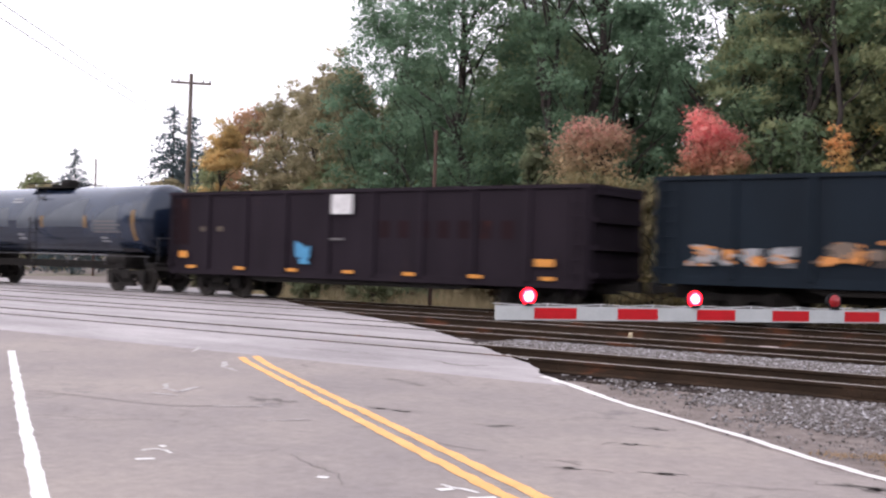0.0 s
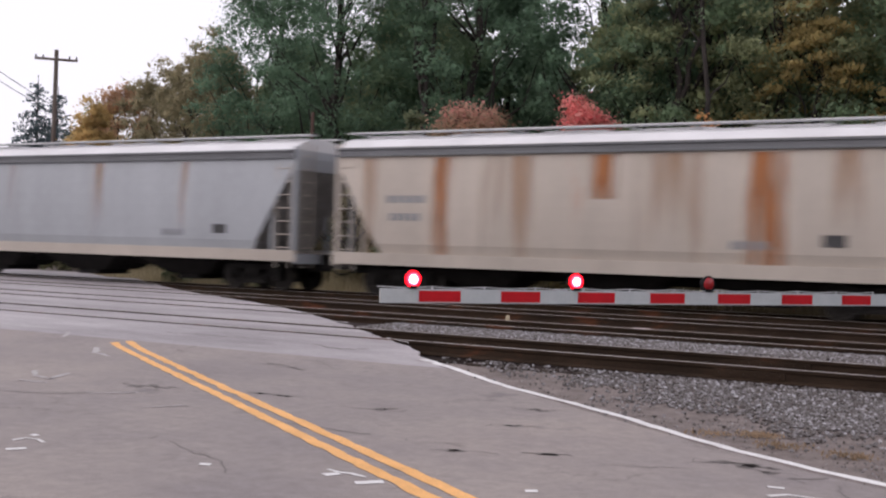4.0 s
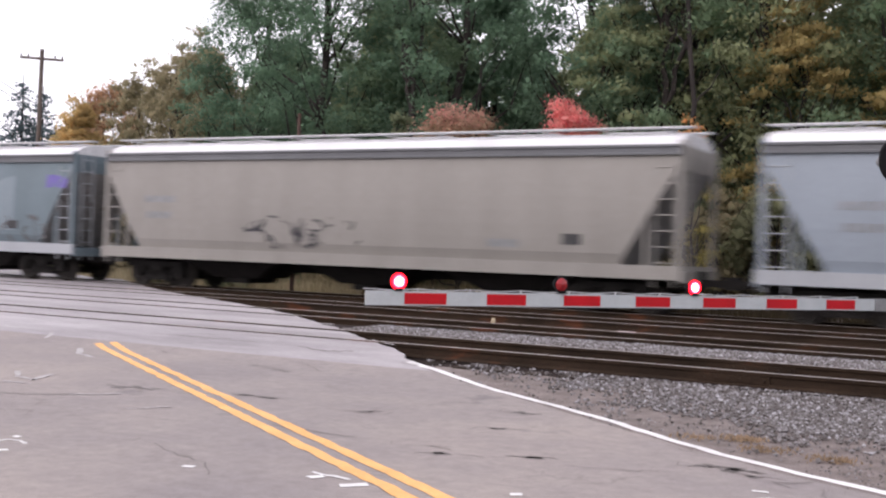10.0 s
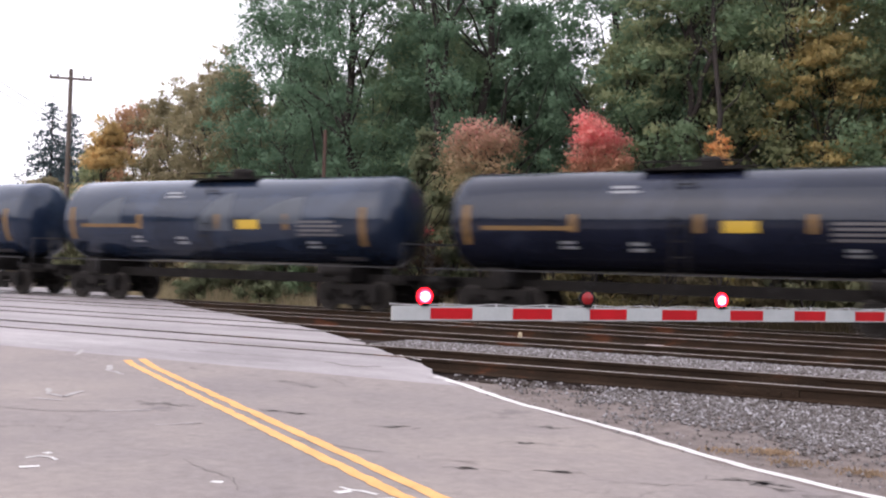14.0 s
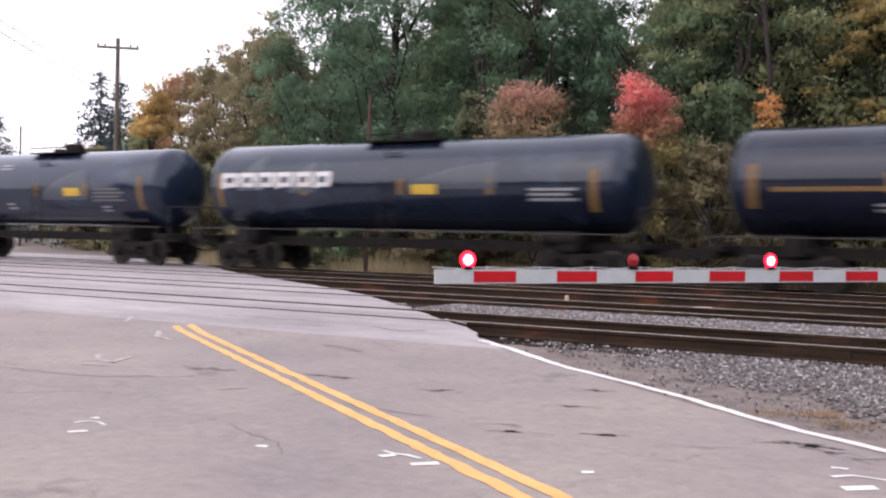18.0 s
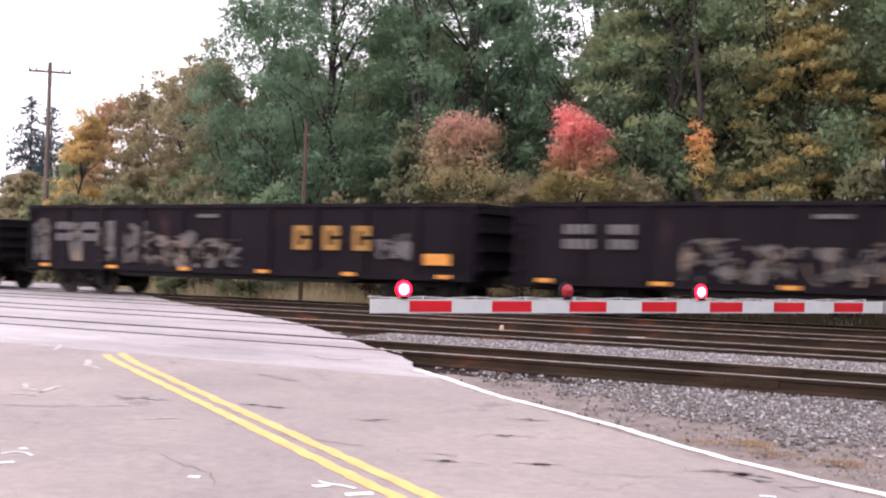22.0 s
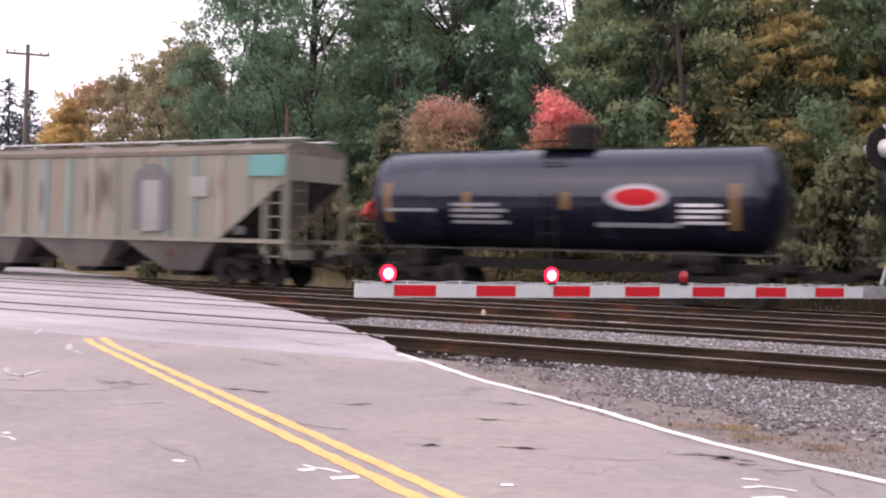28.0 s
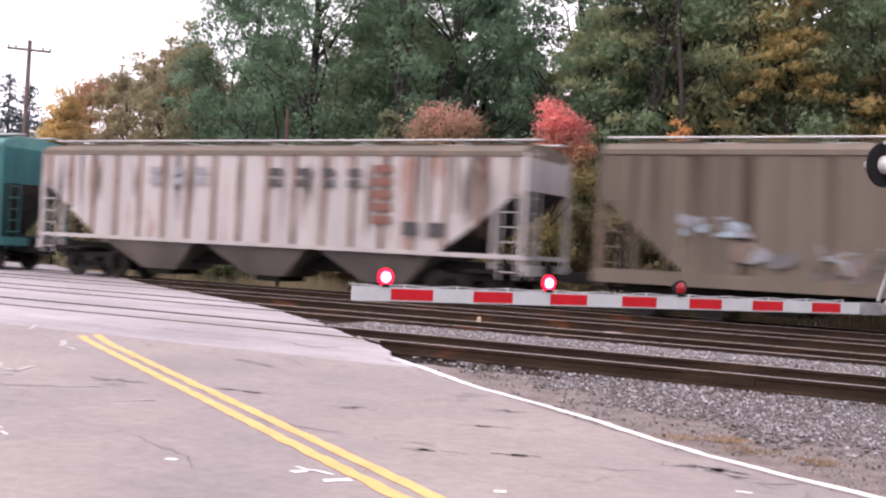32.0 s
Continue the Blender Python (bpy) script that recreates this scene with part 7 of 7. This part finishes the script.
    for right, left, h, tag, lab in ((-444.4, -461.2, 2.75, 41, "black gondola car with yellow block shapes and pale graffiti"), (-462.3, -479.1, 2.75, 42, "black gondola car with yellow block shapes and white stencils")):
        half = (right - left) / 2
        c = placed(gondola(half, h, GONBLACK, 11, sill=0.95, label=lab), right, left)
        g = Geo()
        for i in range(3):
            x = 2.6 + 1.02 * i
            for xa, xb, za, zb in ((0.0, 0.17, 0.1, 0.58), (0.0, 0.55, 0.54, 0.68), (0.0, 0.55, 0.0, 0.14), (0.34, 0.55, 0.14, 0.3), (0.3, 0.55, 0.4, 0.54)):
                g.box(x + xa, x + xb, -1.575, -1.57, 1.55 + za, 1.55 + zb)
        part("lettering", g, RIBYELLOW, c, "faded yellow block shapes")
        graffiti(c, -4.0, 0.7, 0.95, 2.1, -1.57, (18, 14, 18, 13, 11), 90, tag, "dull pale graffiti", 0.5, 0.13, None, 0.12)
        if tag == 42:
            for k, (x, w) in enumerate(((-8.2, 0.8), (-6.75, 0.85), (-5.3, 0.8), (-3.85, 0.7))):
                graffiti(c, x, x + w, 1.05, 2.5, -1.465, ((18, 10, 18, 14), (18, 10, 18, 11), (18, 18, 10, 14), (18, 14, 18, 18))[k], 44, 70 + k, "worn greyish white graffiti between the ribs", 0.2, 0.13, None, 0.45)
        part("lettering", bars(-7.0, 2.3, 0.8, 2, 0.24, -1.57, 1.5), PAINTS[10], c, "faded white stencil blocks")
        part("lettering", bars(-5.8, 2.3, 0.7, 2, 0.24, -1.57, 1.5), PAINTS[10], c, "faded white stencil blocks")
        part("lettering", bars(-1.0, 2.55, 0.8, 1, 0.1, -1.57), PAINTS[10], c)
        graffiti(c, 5.4, 6.5, 1.3, 2.1, -1.57, (10, 18, 18), 30, tag + 4, "pale rings", 0.3, 0.11, None, 0.1)
        side_panel(c, half - 1.5, half - 0.7, 1.2, 1.5, -1.57, orange_mark, "orange panel")
        reflectors(c, half, 0.9, -1.57, 6)
    c = placed(gondola(8.15, 2.3, GONBLACK, 12, sill=0.95, label="low black gondola car with white stencils and orange reflectors"), -480.7, -497.1)
    for x in (-6.9, -5.6, -4.4):
        part("lettering", bars(x, 2.05, 0.75, 2, 0.2, -1.57, 1.7), PAINTS[10], c, "faded white stencil blocks")
    graffiti(c, 2.6, 5.3, 1.35, 2.0, -1.465, (14,), 16, 51, "faded orange-brown patches", 0.3, 0.14)
    reflectors(c, 8.15, 0.95, -1.57, 8)
    placed(lumber_car(11.4, "centre-beam flat car loaded with red and white wrapped lumber"), -498.9, -521.75)
    # large tank cars with tall domes
    for right, left, lab in ((-523.1, -538.5, "black tank car with a tall dome and white lettering"), (-540.1, -556.3, "black tank car with a tall dome and white lettering"), (-557.8, -574.6, "long black tank car with white lettering")):
        h = (right - left) / 2
        tank(right, left, "black" if right > -550 else "green", lab, None, 0.0, tall_dome=True, stencils=[(-h + 1.4, -h + 3.3, 2.3, 2.6, white_mark), (h - 3.2, h - 1.5, 2.2, 2.8, grey_mark), (0.8, 5.0, 1.8, 1.95, grey_mark), (h - 2.6, h - 2.1, 1.45, 1.7, white_mark)])
    tank(-576.6, -587.8, "black", "short black tank car with a white-rimmed red oval emblem", None, 0.3, tall_dome=True, oval=(2.24, 2.62), stencils=[(-4.8, -3.3, 2.2, 2.35, grey_mark), (3.3, 4.4, 1.95, 2.5, white_mark), (-2.8, -1.2, 1.9, 2.5, grey_mark), (1.2, 3.3, 1.85, 2.05, grey_mark)])
    # covered hoppers at the end
    c = placed(covered_hopper(8.7, TANRIB, 4.25, 1.35, ribs=17, rib_mats=(TANRIB, RIBTEAL, RIBPALE, TANRIB, RIBTEAL), roof=DUSTY, slope=2.4, knee=3.1, bay_mat=BAYPALE, deep=True, label="tan ribbed covered hopper with teal-stained ribs and a teal end"), -590.0, -607.4)
    side_panel(c, 7.2, 8.5, 3.2, 3.8, -1.53, TEALEND, "teal end panel")
    rng = random.Random(9)
    for i in range(9):
        x = rng.uniform(-7.5, 6.8)
        curved_panel(c, x, x + rng.uniform(0.5, 1.3), rng.uniform(1.5, 2.5), rng.uniform(3.0, 4.0), lambda z: -1.452, GRIMERUN if i % 3 else FAINTRUN, "grime and rust run", "grime_run")
    side_panel(c, -5.6, -3.4, 2.0, 3.1, -1.53, FADEDPANEL, "white patched panel")
    part("lettering", bars(-5.45, 2.95, 0.42, 2, 0.34, -1.54), PAINTS[12], c)
    part("lettering", bars(-4.8, 2.95, 0.42, 2, 0.34, -1.54), PAINTS[12], c)
    arch = Geo()
    for i in range(10):
        a, b = math.pi * i / 10, math.pi * (i + 1) / 10
        arch.face([(3.5 + 0.75 * math.cos(a), -1.53, 3.0 + 0.6 * math.sin(a)), (3.5 + 0.75 * math.cos(b), -1.53, 3.0 + 0.6 * math.sin(b)), (3.5 + 0.75 * math.cos(b), -1.53, 1.6), (3.5 + 0.75 * math.cos(a), -1.53, 1.6)])
    part("emblem", arch, PAINTS[10], c, "faded dark arched emblem")
    side_panel(c, 3.15, 3.85, 1.55, 3.1, -1.536, FADEDPANEL, "white emblem panel")
    side_panel(c, 5.0, 5.7, 2.6, 3.2, -1.53, FADEDPANEL, "white emblem panel")
    side_panel(c, 6.7, 7.1, 1.5, 1.75, -1.53, black_mark, "small black panel")
    c = placed(covered_hopper(7.65, NIGHT, 4.3, 1.1, 0.16, roof=NIGHT, slope=1.9, chord_mat=NIGHT, label="black covered hopper with a white and red chevron emblem"), -609.6, -624.8)
    sy = side_y(4.3, 1.1, 0.16)
    g1, g2 = Geo(), Geo()
    for i in range(18):
        a, b = math.pi / 2 + math.pi * i / 18, math.pi / 2 + math.pi * (i + 1) / 18
        pa, pb = (6.6 + 2.1 * math.cos(a), 2.42 + 1.27 * math.sin(a)), (6.6 + 2.1 * math.cos(b), 2.42 + 1.27 * math.sin(b))
        qa, qb = (6.9 - 1.3 * (1 - abs(math.sin(a))), 2.42 + 1.24 * math.sin(a)), (6.9 - 1.3 * (1 - abs(math.sin(b))), 2.42 + 1.24 * math.sin(b))
        g1.face([(x, sy(z) - 0.012, z) for x, z in (pa, pb, qb, qa)])
        g2.face([(x, sy(z) - 0.014, z) for x, z in (qa, qb, (7.15, qb[1]), (7.15, qa[1]))])
    part("emblem", g1, CHALK, c, "white half-disc of the emblem")
    part("emblem", g2, paint("emblem_rust_red", (0.3, 0.075, 0.04)), c, "red wedge of the emblem")
    for i in range(8):
        curved_panel(c, -6.2 + 0.46 * i, -5.88 + 0.46 * i, 3.2, 3.5 if i % 3 else 3.62, sy, PAINTS[11], "faded block name", "lettering")
    for z in (2.4, 2.05):
        for i in range(5):
            curved_panel(c, -6.3 + 0.26 * i, -6.1 + 0.26 * i, z - 0.2, z, sy, PAINTS[10], "white stencil", "lettering")
    reflectors(c, 7.6, 1.02, -1.55, 6, RIBYELLOW)
    c = placed(covered_hopper(8.5, OXIDE, 4.33, 1.0, ribs=9, roof=OXIDE, sill_mat=steel_dark, slope=2.3, knee=3.55, label="oxide-red covered hopper with white tags and stencils"), -627.2, -644.1)
    side_panel(c, -6.1, -5.1, 2.1, 2.42, -1.53, FADEDPANEL, "white stencil panel")
    side_panel(c, -4.9, -3.9, 2.1, 2.42, -1.53, FADEDPANEL, "white stencil panel")
    for x in (-6.05, -4.9):
        side_panel(c, x, x + 0.95, 1.55, 1.95, -1.53, PAINTS[15], "faded red stencil panel")
    rng = random.Random(13)
    for i in range(12):
        x = rng.uniform(-7.8, 6.0)
        curved_panel(c, x, x + rng.uniform(0.4, 1.2), 1.05, 3.88, lambda z: -1.452, BANDOXIDE, "dark run down the side", "grime_run")
    graffiti(c, -3.5, -1.8, 1.05, 2.05, -1.53, (2, 12, 2), 60, 61, "white and grey tag", 0.5, 0.11, None, 0.1)
    graffiti(c, 1.65, 2.9, 1.1, 1.85, -1.53, (2, 12, 2), 44, 62, "white and grey tag", 0.5, 0.11, None, 0.1)
    graffiti(c, -7.9, -7.0, 2.9, 3.7, -1.53, (2, 1), 12, 63, "white tag")
    side_panel(c, 3.2, 3.85, 1.25, 1.68, -1.53, PAINTS[6], "green patch")
    side_panel(c, 4.2, 4.8, 1.35, 1.7, -1.53, PAINTS[6], "green patch")
    side_panel(c, 0.75, 1.3, 1.2, 1.8, -1.53, PAINTS[6], "green patch")
    win = Geo()
    for x in (5.2, 5.5, 5.8):
        win.box(x, x + 0.05, -1.536, -1.53, 1.2, 1.95)
    for z in (1.2, 1.55, 1.9):
        win.box(5.2, 5.85, -1.536, -1.53, z, z + 0.05)
    part("stencil", win, FADEDPANEL, c, "white outlined box")
    side_panel(c, 6.65, 6.95, 1.15, 2.0, -1.53, strip_mark, "dull orange upright patch")
    c = placed(covered_hopper(8.4, DUSTY, 4.3, 1.05, ribs=13, roof=DUSTY, slope=2.2, knee=2.9, label="dusty tan covered hopper with faded graffiti"), -645.8, -662.55)
    rng = random.Random(11)
    for i in range(26):
        x = rng.uniform(-7.6, 6.4)
        curved_panel(c, x, x + rng.uniform(0.35, 1.1), 1.12 if x < 5.5 else 2.4, 3.86, lambda z: -1.452 - 0.0004 * i, (BANDPALE if x > -1.5 and i % 4 else BANDBROWN), "pale and brown run down the side", "grime_run")
    side_panel(c, -0.6, 0.0, 1.5, 2.0, -1.53, PAINTS[7], "small violet-blue patch")
    side_panel(c, 5.2, 5.7, 1.3, 1.6, -1.53, black_mark, "small black panel")
    graffiti(c, -6.3, -4.5, 2.0, 2.6, -1.53, (12, 3, 12), 20, 71, "faded blue-grey tag")
    graffiti(c, -5.0, 3.5, 1.1, 2.0, -1.53, (12, 10, 11), 60, 72, "faded pale graffiti", 0.4, 0.16)
    c = placed(covered_hopper(8.7, CHALK, 4.25, 1.3, ribs=18, roof=DUSTY, rib_mats=(RIBRUST, CHALK, RIBRUST), slope=2.4, knee=3.0, bay_mat=BAYPALE, deep=True, label="chalk-white ribbed covered hopper with dark block shapes and deep bays"), -664.2, -681.6)
    for x in (-3.9, -3.0, -2.1, 0.6, 1.6, 2.4, 3.25):
        part("lettering", letters_block(x, 2.95, 0.52, 1, -1.535, 0.75), black_mark if x > -2 else grey_mark, c, "dark block shape")
    rng = random.Random(5)
    for i in range(30):
        x = rng.uniform(-8, 7.6)
        curved_panel(c, x, x + rng.uniform(0.2, 0.6), rng.uniform(1.4, 2.4), 3.83, lambda z: -1.452, BANDBROWN if i % 2 else GRIMERUN, "brown grime run", "grime_run")
    g = Geo()
    for i in range(5):
        g.box(4.05, 4.65, -1.535, -1.525, 2.0 + 0.34 * i, 2.22 + 0.34 * i)
    part("emblem", g, paint("emblem_brown", (0.2, 0.1, 0.08)), c, "brown barred emblem")
    for x in (5.05, 5.85):
        side_panel(c, x, x + 0.45, 1.72, 2.08, -1.535, black_mark, "small black panel")
    placed(covered_hopper(8.6, TEAL, 4.5, 1.05, ribs=12, roof=TEALEND, slope=2.2, knee=2.9, label="teal covered hopper at the end of the train"), -683.2, -700.4)


build_train()


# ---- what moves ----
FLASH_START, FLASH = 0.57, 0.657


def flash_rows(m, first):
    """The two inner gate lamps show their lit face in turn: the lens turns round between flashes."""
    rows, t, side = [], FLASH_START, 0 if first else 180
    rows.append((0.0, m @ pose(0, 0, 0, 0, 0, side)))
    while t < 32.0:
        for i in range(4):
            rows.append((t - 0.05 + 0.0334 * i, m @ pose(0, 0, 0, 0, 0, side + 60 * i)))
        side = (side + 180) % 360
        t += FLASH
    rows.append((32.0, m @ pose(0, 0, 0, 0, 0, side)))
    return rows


def motions():
    for car, x in TRAIN:
        walk(car, [(t, pose(x + SPEED * t, TRACKS[3], RAIL_TOP)) for t in (0.0, 8.0, 16.0, 24.0, 32.0)])
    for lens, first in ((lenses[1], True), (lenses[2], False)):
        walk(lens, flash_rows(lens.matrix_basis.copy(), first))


motions()
